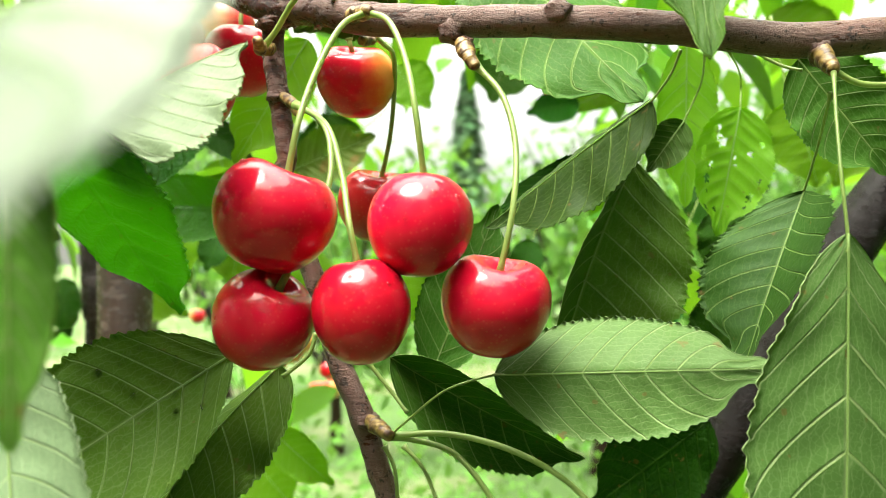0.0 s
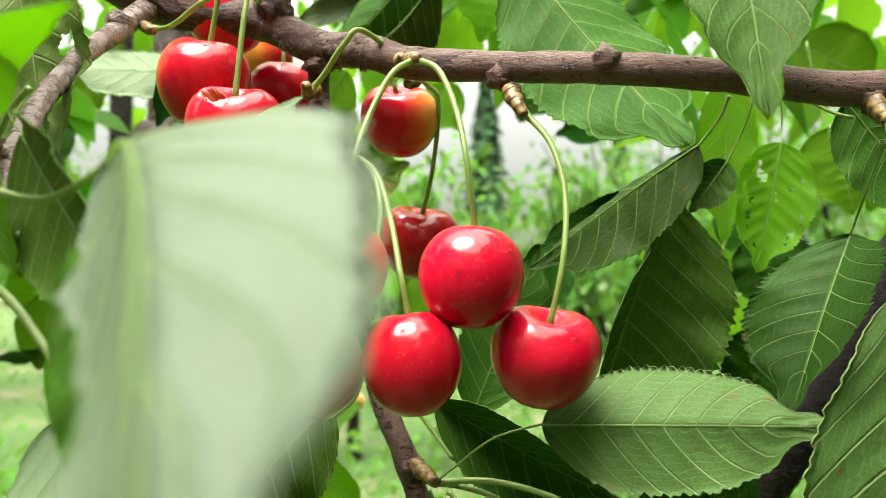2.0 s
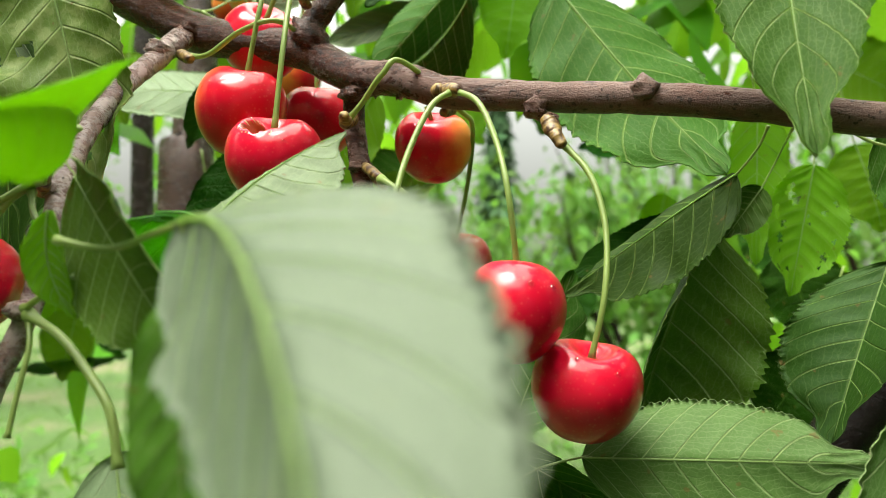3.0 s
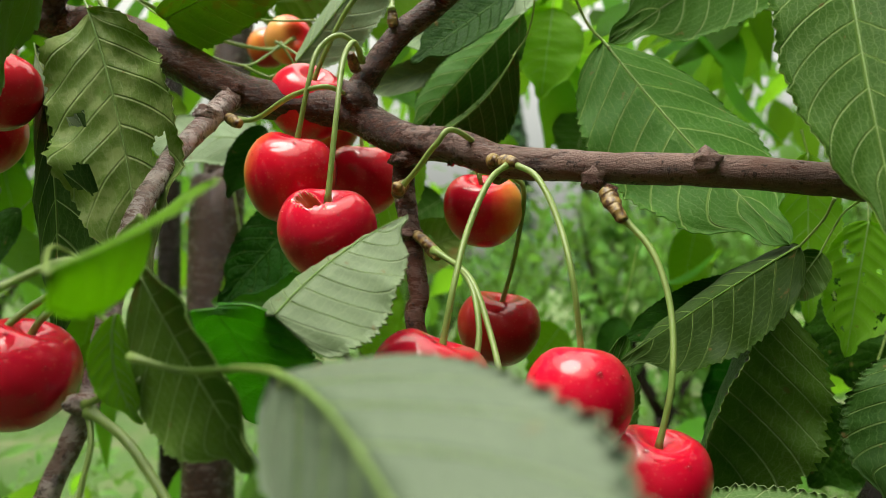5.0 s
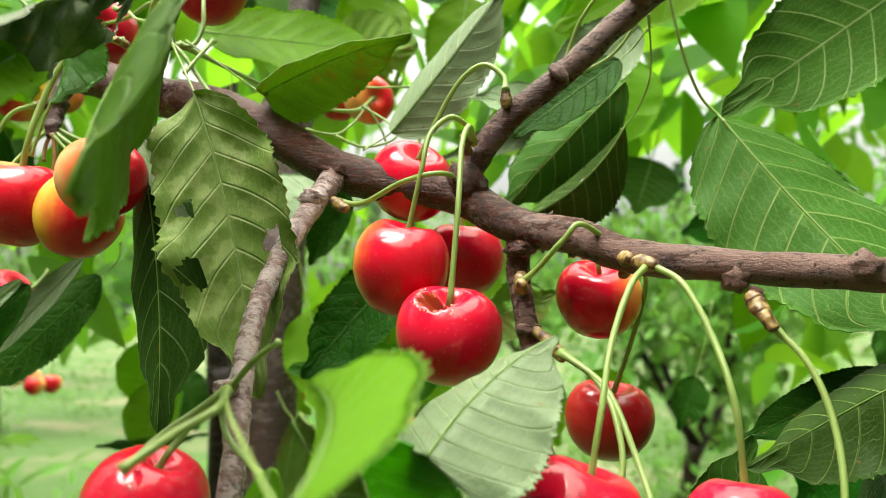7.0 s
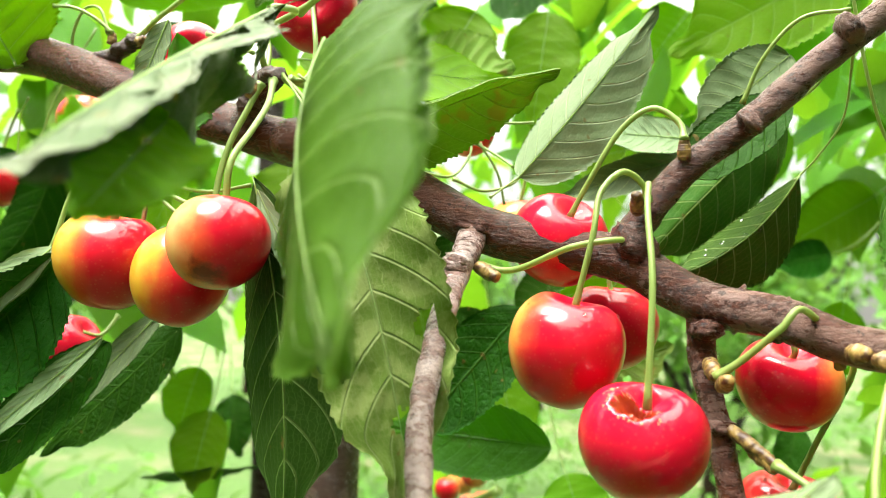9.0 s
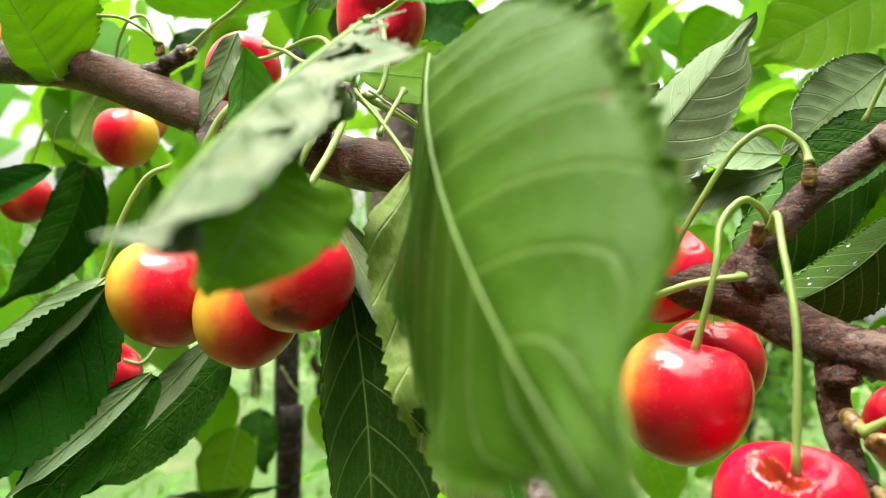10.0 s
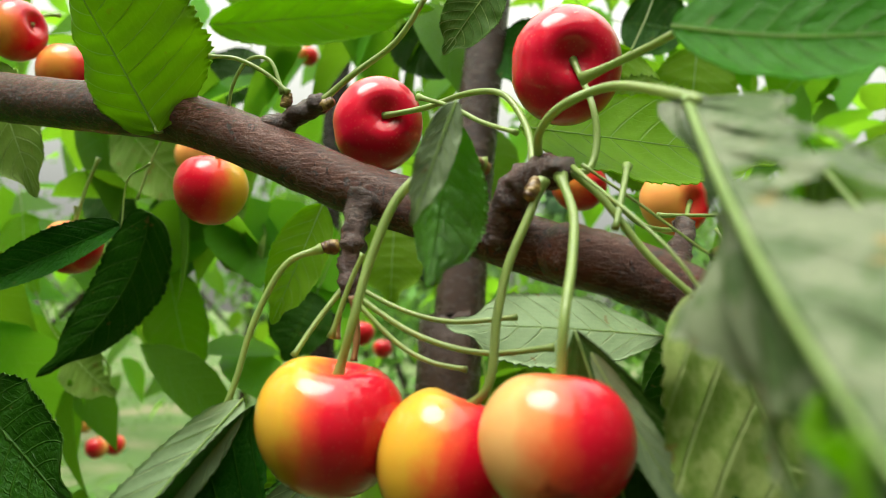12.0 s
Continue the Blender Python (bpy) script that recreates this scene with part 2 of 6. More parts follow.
def bark_material(name, dark, light, grey, scuffed=0.5, gloss=0.7, weathered=False):
    """Smooth cherry bark: warm glossy skin, duller scuffed patches that flake, fine lines, small dark pores."""
    m, n, l = nodes_of(name)
    b = n["Principled BSDF"]
    obj = n.new("ShaderNodeTexCoord").outputs["Object"]
    mp = n.new("ShaderNodeMapping")
    mp.inputs["Scale"].default_value = (300, 1300, 1300)
    l.new(obj, mp.inputs["Vector"])
    streak = noise_tex(n, l, 1.0, 6, mp.outputs[0], 0.7)
    mp3 = n.new("ShaderNodeMapping")
    mp3.inputs["Scale"].default_value = (75, 230, 230)
    l.new(obj, mp3.inputs["Vector"])
    big = noise_tex(n, l, 1.0, 8, mp3.outputs[0], 0.72)
    fine = noise_tex(n, l, 1700, 4, obj, 0.7)
    s1 = ramp(n, [(0.0, (0, 0, 0)), (0.32, (0, 0, 0)), (0.68, (1, 1, 1)), (1, (1, 1, 1))])
    l.new(streak, s1.inputs[0])
    c = mix(n, l, s1.outputs[0], dark, light)
    g = ramp(n, [(0.0, (0, 0, 0)), (0.62 - scuffed * 0.22, (0, 0, 0)), (0.66 - scuffed * 0.22, (0.75, 0.75, 0.75)), (1, (1, 1, 1))])
    if weathered:
        sepx = n.new("ShaderNodeSeparateXYZ")
        l.new(obj, sepx.inputs[0])
        outer = n.new("ShaderNodeMapRange")
        outer.inputs["From Min"].default_value, outer.inputs["From Max"].default_value = -0.085, 0.0
        outer.inputs["To Min"].default_value, outer.inputs["To Max"].default_value = -0.08, 0.22
        l.new(sepx.outputs["X"], outer.inputs["Value"])
        big = math_node(n, l, "ADD", big, outer.outputs[0])
    l.new(big, g.inputs[0])
    scuff = math_node(n, l, "MULTIPLY", g.outputs[0], math_node(n, l, "ADD", math_node(n, l, "MULTIPLY", fine, 0.8), 0.25))
    c = mix(n, l, scuff, c, grey)
    drift = ramp(n, [(0.0, (0, 0, 0)), (0.42, (0, 0, 0)), (0.62, (1, 1, 1)), (1, (1, 1, 1))])
    l.new(noise_tex(n, l, 26, 2, obj), drift.inputs[0])
    c = mix(n, l, math_node(n, l, "MULTIPLY", drift.outputs[0], 0.6), c, tuple(v * 1.15 for v in light))
    crack = math_node(n, l, "ABSOLUTE", math_node(n, l, "SUBTRACT", noise_tex(n, l, 1.9, 6, mp3.outputs[0], 0.62), 0.5))
    crack = math_node(n, l, "MAXIMUM", math_node(n, l, "SUBTRACT", 1.0, math_node(n, l, "MULTIPLY", crack, 34.0)), 0.0)
    c = mix(n, l, math_node(n, l, "MULTIPLY", crack, 0.22), c, tuple(min(1.0, v * 1.5) for v in grey))
    fleck = ramp(n, [(0.0, (0, 0, 0)), (0.60, (0, 0, 0)), (0.63, (1, 1, 1)), (1, (1, 1, 1))])
    l.new(noise_tex(n, l, 520, 4, obj, 0.62), fleck.inputs[0])
    c = mix(n, l, math_node(n, l, "MULTIPLY", fleck.outputs[0], 0.75), c, dark)
    vor = n.new("ShaderNodeTexVoronoi")
    vor.inputs["Scale"].default_value = 300
    mp2 = n.new("ShaderNodeMapping")
    mp2.inputs["Scale"].default_value = (1.5, 0.8, 0.8)
    l.new(obj, mp2.inputs["Vector"])
    l.new(mp2.outputs[0], vor.inputs["Vector"])
    pore = ramp(n, [(0.0, (1, 1, 1)), (0.07, (1, 1, 1)), (0.13, (0, 0, 0)), (1, (0, 0, 0))])
    l.new(vor.outputs["Distance"], pore.inputs[0])
    c = mix(n, l, math_node(n, l, "MULTIPLY", pore.outputs[0], 0.85), c, (0.02, 0.008, 0.006))
    l.new(c, b.inputs["Base Color"])
    l.new(math_node(n, l, "ADD", math_node(n, l, "MULTIPLY", scuff, 0.25), 0.24), b.inputs["Roughness"])
    b.inputs["Specular IOR Level"].default_value = gloss
    b.inputs["Coat Weight"].default_value, b.inputs["Coat Roughness"].default_value = 0.22 * gloss, 0.3
    bump = n.new("ShaderNodeBump")
    bump.inputs["Strength"].default_value, bump.inputs["Distance"].default_value = 0.9, 0.0011
    h = math_node(n, l, "ADD", math_node(n, l, "MULTIPLY", streak, 0.7), math_node(n, l, "MULTIPLY", fine, 0.35))
    h = math_node(n, l, "ADD", h, math_node(n, l, "MULTIPLY", g.outputs[0], 0.25))
    l.new(math_node(n, l, "ADD", h, math_node(n, l, "MULTIPLY", pore.outputs[0], 0.3)), bump.inputs["Height"])
    l.new(bump.outputs[0], b.inputs["Normal"])
    return m


BARK = bark_material("cherry_bark", (0.006, 0.0016, 0.0011), (0.080, 0.0200, 0.0078), (0.24, 0.150, 0.125), 0.16, 0.26, True)
BARK_PALE = bark_material("pale_twig_bark", (0.05, 0.018, 0.013), (0.27, 0.155, 0.13), (0.56, 0.46, 0.44), 0.6)
BARK_SPUR = bark_material("knobbly_spur_bark", (0.010, 0.004, 0.003), (0.060, 0.024, 0.014), (0.13, 0.085, 0.065), 0.4, 0.4)
# Dark bark, blackened further for the shade the limb hangs in.
BARK_SHADED = bark_material("shaded_black_bark", (0.0012, 0.0006, 0.0005), (0.006, 0.0025, 0.002), (0.012, 0.008, 0.007), 0.3, 0.15)
# Dark limb colour, lowered again in place of shade.
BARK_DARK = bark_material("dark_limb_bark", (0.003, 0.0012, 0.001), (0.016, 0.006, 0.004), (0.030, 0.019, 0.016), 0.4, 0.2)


def cherry_material(name, low, high, start, width, bruised=False):
    """Skin that turns from yellow to red round the fruit (along its own x), with pale pores."""
    m, n, l = nodes_of(name)
    b = n["Principled BSDF"]
    obj = n.new("ShaderNodeTexCoord").outputs["Object"]
    sep = n.new("ShaderNodeSeparateXYZ")
    l.new(obj, sep.inputs[0])
    cloud = noise_tex(n, l, 110, 4, obj, 0.6)
    x = math_node(n, l, "MULTIPLY", sep.outputs["X"], 50.0)
    g = math_node(n, l, "ADD", math_node(n, l, "ADD", x, 0.5), math_node(n, l, "MULTIPLY", math_node(n, l, "SUBTRACT", cloud, 0.5), 0.36))
    mid = tuple(0.55 * h + 0.45 * w for h, w in zip(high, low))
    r = ramp(n, [(0.0, low), (max(start, 0.001), low), (start + width * 0.5, (0.72, 0.085, 0.03) if low[1] > 0.1 else mid), (min(start + width, 0.98), high), (1.0, tuple(c * 0.8 for c in high))])
    l.new(g, r.inputs[0])
    vor = n.new("ShaderNodeTexVoronoi")
    vor.inputs["Scale"].default_value = 900
    l.new(obj, vor.inputs["Vector"])
    dot = ramp(n, [(0.0, (1, 1, 1)), (0.12, (1, 1, 1)), (0.3, (0, 0, 0)), (1, (0, 0, 0))])
    l.new(vor.outputs["Distance"], dot.inputs[0])
    c = mix(n, l, math_node(n, l, "MULTIPLY", dot.outputs[0], 0.05), r.outputs[0], (0.9, 0.42, 0.25))
    if bruised:
        far = n.new("ShaderNodeVectorMath")
        far.operation = "DISTANCE"
        far.inputs[1].default_value = (0.0, -0.0062, -0.0092)
        l.new(obj, far.inputs[0])
        reach = math_node(n, l, "ADD", math_node(n, l, "MULTIPLY", far.outputs["Value"], 76.0), math_node(n, l, "MULTIPLY", noise_tex(n, l, 300, 5, obj, 0.7), 0.75))
        blot = ramp(n, [(0.0, (1, 1, 1)), (0.50, (1, 1, 1)), (0.74, (0, 0, 0)), (1, (0, 0, 0))])
        l.new(reach, blot.inputs[0])
        c = mix(n, l, math_node(n, l, "MULTIPLY", blot.outputs[0], 0.85), c, (0.12, 0.010, 0.007))
    l.new(c, b.inputs["Base Color"])
    b.inputs["Roughness"].default_value = 0.3
    b.inputs["Coat Weight"].default_value, b.inputs["Coat Roughness"].default_value = 0.75, 0.09
    b.inputs["Specular IOR Level"].default_value = 0.06
    b.inputs["Subsurface Weight"].default_value = 0.12
    b.inputs["Subsurface Radius"].default_value = (0.004, 0.001, 0.0006)
    b.inputs["Subsurface Scale"].default_value = 0.6
    bump = n.new("ShaderNodeBump")
    bump.inputs["Strength"].default_value, bump.inputs["Distance"].default_value = 0.12, 0.0004
    l.new(noise_tex(n, l, 240, 3, obj), bump.inputs["Height"])
    l.new(bump.outputs[0], b.inputs["Normal"])
    return m


RED = cherry_material("red_cherry_skin", (0.66, 0.006, 0.034), (0.50, 0.002, 0.022), 0.0, 0.6)
RED_DEEP = cherry_material("deep_red_cherry_skin", (0.55, 0.02, 0.02), (0.33, 0.003, 0.01), 0.0, 0.6)
ORANGE = cherry_material("orange_red_cherry_skin", (0.78, 0.28, 0.05), (0.58, 0.004, 0.022), 0.02, 0.28)
BLUSH = cherry_material("yellow_red_cherry_skin", (0.64, 0.34, 0.03), (0.6, 0.005, 0.022), 0.22, 0.38)
PALE = cherry_material("pale_orange_cherry_skin", (0.80, 0.33, 0.09), (0.62, 0.008, 0.02), 0.2, 0.5)
BRUISED = cherry_material("bruised_cherry_skin", (0.68, 0.34, 0.115), (0.60, 0.006, 0.024), 0.18, 0.42, True)
FLESH = stalk_material("torn_cherry_flesh", (0.24, 0.05, 0.018), (0.52, 0.25, 0.13), 0.35, 700)
ROT = stalk_material("wet_cherry_flesh", (0.09, 0.006, 0.004), (0.46, 0.055, 0.015), 0.15, 420)

WATER, wtn, wtl = nodes_of("water_drop")
wtn["Principled BSDF"].inputs["Transmission Weight"].default_value = 1.0
wtn["Principled BSDF"].inputs["Roughness"].default_value = 0.02
wtn["Principled BSDF"].inputs["IOR"].default_value = 1.33


def ground_material():
    m, n, l = nodes_of("orchard_grass_ground")
    b = n["Principled BSDF"]
    obj = n.new("ShaderNodeTexCoord").outputs["Object"]
    c = mix(n, l, noise_tex(n, l, 9, 6, obj, 0.7), (0.030, 0.085, 0.010), (0.085, 0.160, 0.026))
    bare = ramp(n, [(0.0, (0, 0, 0)), (0.50, (0, 0, 0)), (0.62, (1, 1, 1)), (1, (1, 1, 1))])
    l.new(noise_tex(n, l, 0.7, 4, obj), bare.inputs[0])
    c = mix(n, l, math_node(n, l, "MULTIPLY", bare.outputs[0], 0.8), c, (0.180, 0.172, 0.088))
    l.new(c, b.inputs["Base Color"])
    b.inputs["Roughness"].default_value = 0.9
    bump = n.new("ShaderNodeBump")
    bump.inputs["Distance"].default_value = 0.05
    l.new(noise_tex(n, l, 40, 5, obj), bump.inputs["Height"])
    l.new(bump.outputs[0], b.inputs["Normal"])
    return m


GROUND = ground_material()


# ---- makers ----
def mesh_of(name, bm, mats, smooth=True):
    me = bpy.data.meshes.new(name)
    bm.to_mesh(me)
    bm.free()
    for m in mats if isinstance(mats, (list, tuple)) else [mats]:
        me.materials.append(m)
    if smooth:
        me.shade_smooth()
    return me


def part(name, bm, material, parent, label="", smooth=True):
    ob = new(name, mesh_of(name, bm, material, smooth))
    ob.parent = parent
    if parent is not None:
        ob.matrix_parent_inverse = Matrix.Identity(4)
    return tagged(ob, label)


def glide(points, steps):
    """A smooth line through points (Catmull-Rom)."""
    p = [Vector(q) for q in points]
    if len(p) == 2:
        return [p[0].lerp(p[1], i / steps) for i in range(steps + 1)]
    p = [p[0] * 2 - p[1]] + p + [p[-1] * 2 - p[-2]]
    out = []
    for i in range(1, len(p) - 2):
        a, b, c, d = p[i - 1:i + 3]
        for k in range(steps):
            t = k / steps
            out.append(0.5 * (2 * b + (c - a) * t + (2 * a - 5 * b + 4 * c - d) * t * t + (3 * b - a - 3 * c + d) * t ** 3))
    out.append(p[-2])
    return out


def tube(bm, line, radii, sides=8, rough=0.0, freq=300.0, caps=True):
    """A tube along a line with a radius for each of its points; rough: uneven skin in metres."""
    line = [Vector(q) for q in line]
    up = Vector((0.31, -0.8, 0.5))
    rings = []
    for i, q in enumerate(line):
        d = (line[min(i + 1, len(line) - 1)] - line[max(i - 1, 0)]).normalized()
        s = d.cross(up).normalized()
        up = s.cross(d).normalized()
        ring = []
        for k in range(sides):
            a = 2 * math.pi * k / sides
            w = s * math.cos(a) + up * math.sin(a)
            r = radii[i] + (rough * (noise.noise((q + w * radii[i]) * freq) + 0.5 * noise.noise((q + w * radii[i]) * freq * 2.7)) if rough else 0)
            ring.append(bm.verts.new(q + w * r))
        rings.append(ring)
    for a, b in zip(rings, rings[1:]):
        for k in range(sides):
            bm.faces.new((a[k], a[(k + 1) % sides], b[(k + 1) % sides], b[k]))
    if caps:
        bm.faces.new(rings[0][::-1])
        bm.faces.new(rings[-1])


def stalk_mesh(points, r0, r1, steps=7, sides=8, foot=1.7):
    """A stalk that swells at its foot and its end."""
    line = glide(points, steps)
    n = len(line) - 1
    bm = bmesh.new()
    radii = []
    for i in range(n + 1):
        u = i / n
        r = r0 + (r1 - r0) * u
        r *= 1 + (foot - 1) * max(0, 1 - u * 9) ** 2 + 0.45 * max(0, 1 - (1 - u) * 11) ** 2
        radii.append(r)
    tube(bm, line, radii, sides)
    return bm


def width_at(u, blunt):
    w = (u ** blunt) * ((1 - u) ** 0.8)
    top = blunt / (blunt + 0.8)
    w /= (top ** blunt) * ((1 - top) ** 0.8)
    if u > 0.78:
        w *= 1 - 0.45 * math.sin((u - 0.78) / 0.22 * math.pi) ** 2
    return w


def sweep(v):
    """How far a side vein has run towards the tip at v of the half width."""
    return 0.17 * v + 0.05 * v * v


def leaf(label, base, tip, width, roll=0.0, fold=(12.0, 12.0), bend=0.0, curl=0.0, side=0.0, face="under", petiole=(), blunt=0.6, worn=False,
         holes=0, seed=0, wave=0.02, twist=0.0, pale=False, backlit=False, blotched=False, greyed=False, dull=False, lighter=False, ragged=False, sheen=False, lush=False, shaded=False, drops=0, quilt=0.018, rib_size=0.48, lite=False, group="leaves on the cherry branch"):
    """One leaf: a thin blade with toothed rim and quilted skin, its midrib, side veins and stalk.
    roll turns it about its midrib, fold lifts its two halves, bend bows it, curl turns its tip, side bows it sideways."""
    rnd = random.Random(seed * 7919 + 13)
    base, tip = Vector(base), Vector(tip)
    ax = tip - base
    length = ax.length
    a = ax.normalized()
    n = Vector((0, -1, 0))
    n = (n - a * n.dot(a)).normalized()
    n = Matrix.Rotation(radians(roll), 3, a) @ n
    s = a.cross(n)
    nu, nv, teeth, veins = (120, 18, 30, 9.0) if holes else (60, 4, 20, 9.0) if lite else (90, 7, 30, 9.0)
    fl, fr = radians(fold[0]), radians(fold[1])
    ph = rnd.uniform(0, 6)
    sgn = 1.0 if face == "under" else -1.0

    def place(u, v, lift=0.0):
        w = width_at(max(u, 0.0), blunt) * width * 0.5
        f = fl if v < 0 else fr
        av = abs(v)
        tw = radians(twist) * (u - 0.4)
        ss = s * math.cos(tw) + n * math.sin(tw)
        nn = n * math.cos(tw) - s * math.sin(tw)
        p = base + a * (u * length) + s * (side * length * 4 * u * (1 - u)) + n * (bend * length * 4 * u * (1 - u) + curl * length * u * u * u)
        open_ = av * (1 - 0.15 * av)
        p = p + (ss * (math.copysign(1, v) * math.cos(f) * open_) + nn * (math.sin(f) * av * (0.6 + 0.4 * av))) * w
        ripple = wave * width * av * av * (math.sin(u * 17 + ph + (2 if v < 0 else 0)) + 0.6 * math.sin(u * 31 + ph * 2))
        phase = (u - sweep(av)) * veins
        puff = quilt * width * math.sin(math.pi * (phase % 1.0)) * min(1, av * 5) * (1 - av * av)
        return p + nn * (ripple - sgn * puff + lift)

    bm = bmesh.new()
    uvl = bm.loops.layers.uv.new("UVMap")
    cut = [(rnd.uniform(0.2, 0.85), rnd.uniform(-0.85, 0.85), rnd.uniform(0.02, 0.055) * min(1.0, 13.0 / max(holes, 1))) for _ in range(holes)]
    thick = 0.00022
    sheets = []
    us = [0.0 + i / nu for i in range(nu + 1)]
    for lift in (thick, -thick):
        grid = []
        for i, u in enumerate(us):
            row = []
            for j in range(-nv, nv + 1):
                v = j / nv
                vv = v
                if abs(j) == nv:
                    saw = (u * teeth) % 1.0
                    vv = v * (1 + (0.075 * (saw - 0.5) + 0.02 * math.sin(u * 90 + ph)) * min(1, u * 8))
                row.append(bm.verts.new(place(u, vv, lift)))
            grid.append(row)
        sheets.append(grid)

    def gone(i, j):
        u, v = (i + 0.5) / nu, (j + 0.5 - nv) / nv
        for cu, cv, cr in cut:
            if ((u - cu) * length) ** 2 + ((v - cv) * width * 0.5) ** 2 < (cr * length) ** 2 * (1 + 0.5 * math.sin(9 * math.atan2(v - cv, u - cu))):
                return True
        return False

    for k, grid in enumerate(sheets):
        for i in range(nu):
            for j in range(2 * nv):
                if cut and gone(i, j):
                    continue
                q = [grid[i][j], grid[i + 1][j], grid[i + 1][j + 1], grid[i][j + 1]]
                f = bm.faces.new(q if k == 0 else q[::-1])
                f.material_index = k
                for lp in f.loops:
                    for ii, jj in ((i, j), (i + 1, j), (i + 1, j + 1), (i, j + 1)):
                        if lp.vert is grid[ii][jj]:
                            vv = (jj - nv) / nv
                            lp[uvl].uv = ((us[ii] - sweep(abs(vv))) * veins + 20.0, vv)
    for j in (0, 2 * nv):
        for i in range(nu):
            q = [sheets[0][i][j], sheets[0][i + 1][j], sheets[1][i + 1][j], sheets[1][i][j]]
            try:
                bm.faces.new(q if j == 0 else q[::-1])
            except ValueError:
                pass
    loose = [v for v in bm.verts if not v.link_faces]
    bmesh.ops.delete(bm, geom=loose, context="VERTS")
    top, under = (LEAF_TOP_WORN, LEAF_UNDER_WORN) if worn else (LEAF_TOP, LEAF_UNDER)
    if pale:
        under = LEAF_PALE
    if greyed:
        under = LEAF_GREYED
    if lighter:
        under = LEAF_LIGHTER
    if dull:
        under = LEAF_DULL
    if sheen:
        top = under = LEAF_SHEEN
    if lush:
        top = under = LEAF_LUSH
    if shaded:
        top = under = LEAF_SHADED
    if backlit:
        top = under = LEAF_BACKLIT
    if ragged:
        top = under = LEAF_RAGGED
    if blotched:
        top = under = LEAF_BLOTCHED
    mats = [under, top] if face == "under" else [top, under]
    thing = tagged(new("leaf"), label, "leaf", group)
    thing.location = base
    back = Matrix.Translation(-base)

    def add(name, b, m, lab=""):
        b.transform(back)
        return part(name, b, m, thing, lab)

    add("blade", bm, mats)
    rib = bmesh.new()
    out = sgn * (thick + 0.0001)
    r0 = max(0.00040, width * 0.0125) * rib_size
    line = [place(i / 30, 0.0, out) for i in range(30)]
    tube(rib, line, [r0 * (1 - 0.8 * i / 30) for i in range(30)], 6)
    add("midrib", rib, RIB, "pale raised midrib")
    if not cut and not lite:
        for v_sign in (-1, 1):
            for k in range(0, int(veins)):
                u0 = (k + rnd.uniform(0.0, 0.06)) / veins
                if u0 < 0.03 or u0 > 0.86:
                    continue
                pts, rr = [], []
                for q in range(8):
                    v = q / 7 * 0.9
                    u = u0 + sweep(v)
                    if u > 0.95:
                        break
                    pts.append(place(u, v_sign * max(v, 0.01), sgn * thick))
                    rr.append(r0 * 0.27 * (1 - 0.7 * q / 7))
                if len(pts) > 2:
                    sv = bmesh.new()
                    tube(sv, pts, rr, 4, caps=False)
                    add("side_vein", sv, RIB)
    for _ in range(drops):
        u, v = rnd.uniform(0.12, 0.8), rnd.uniform(-0.75, 0.75)
        at = place(u, v, 0.0)
        out_ = (place(u + 0.01, v) - at).cross(place(u, v + 0.02) - at).normalized()
        if out_.y > 0:
            out_ = -out_
        db = bmesh.new()
        bmesh.ops.create_icosphere(db, subdivisions=2, radius=rnd.uniform(0.00035, 0.0008))
        db.transform(Matrix.Translation(at + out_ * 0.0003) @ out_.to_track_quat("Z", "Y").to_matrix().to_4x4() @ Matrix.Diagonal((1, rnd.uniform(0.8, 1.5), 0.5, 1)))
        add("water_drop", db, WATER, "clear water drop")
    if petiole:
        add("petiole", stalk_mesh([*petiole, base, base + ax * 0.04], min(r0 * 1.4, 0.0008), min(r0 * 1.2, 0.0007)), STALK, "slender green leaf stalk")
    return thing


def tear_depth(d, tear):
    """How deep a torn hollow goes at direction d, as a share of the radius; its rim stands a little proud."""
    s = tear.cross(Vector((0, 0, 1))).normalized()
    t = s.cross(tear)
    x, y = d.dot(s) / 0.38, d.dot(t) / 0.25
    if d.dot(tear) < 0:
        return 0.0
    e = math.hypot(x, y) * (1 + 0.22 * noise.noise(d * 5) + 0.10 * noise.noise(d * 13))
    ragged = 0.05 * noise.noise(d * 17) + 0.03 * noise.noise(d * 34)
    if e < 1:
        return min(1, (1 - e) * 3.2) * (0.36 + ragged * 1.6) 
    return -0.025 * max(0, 1 - (e - 1) * 5)


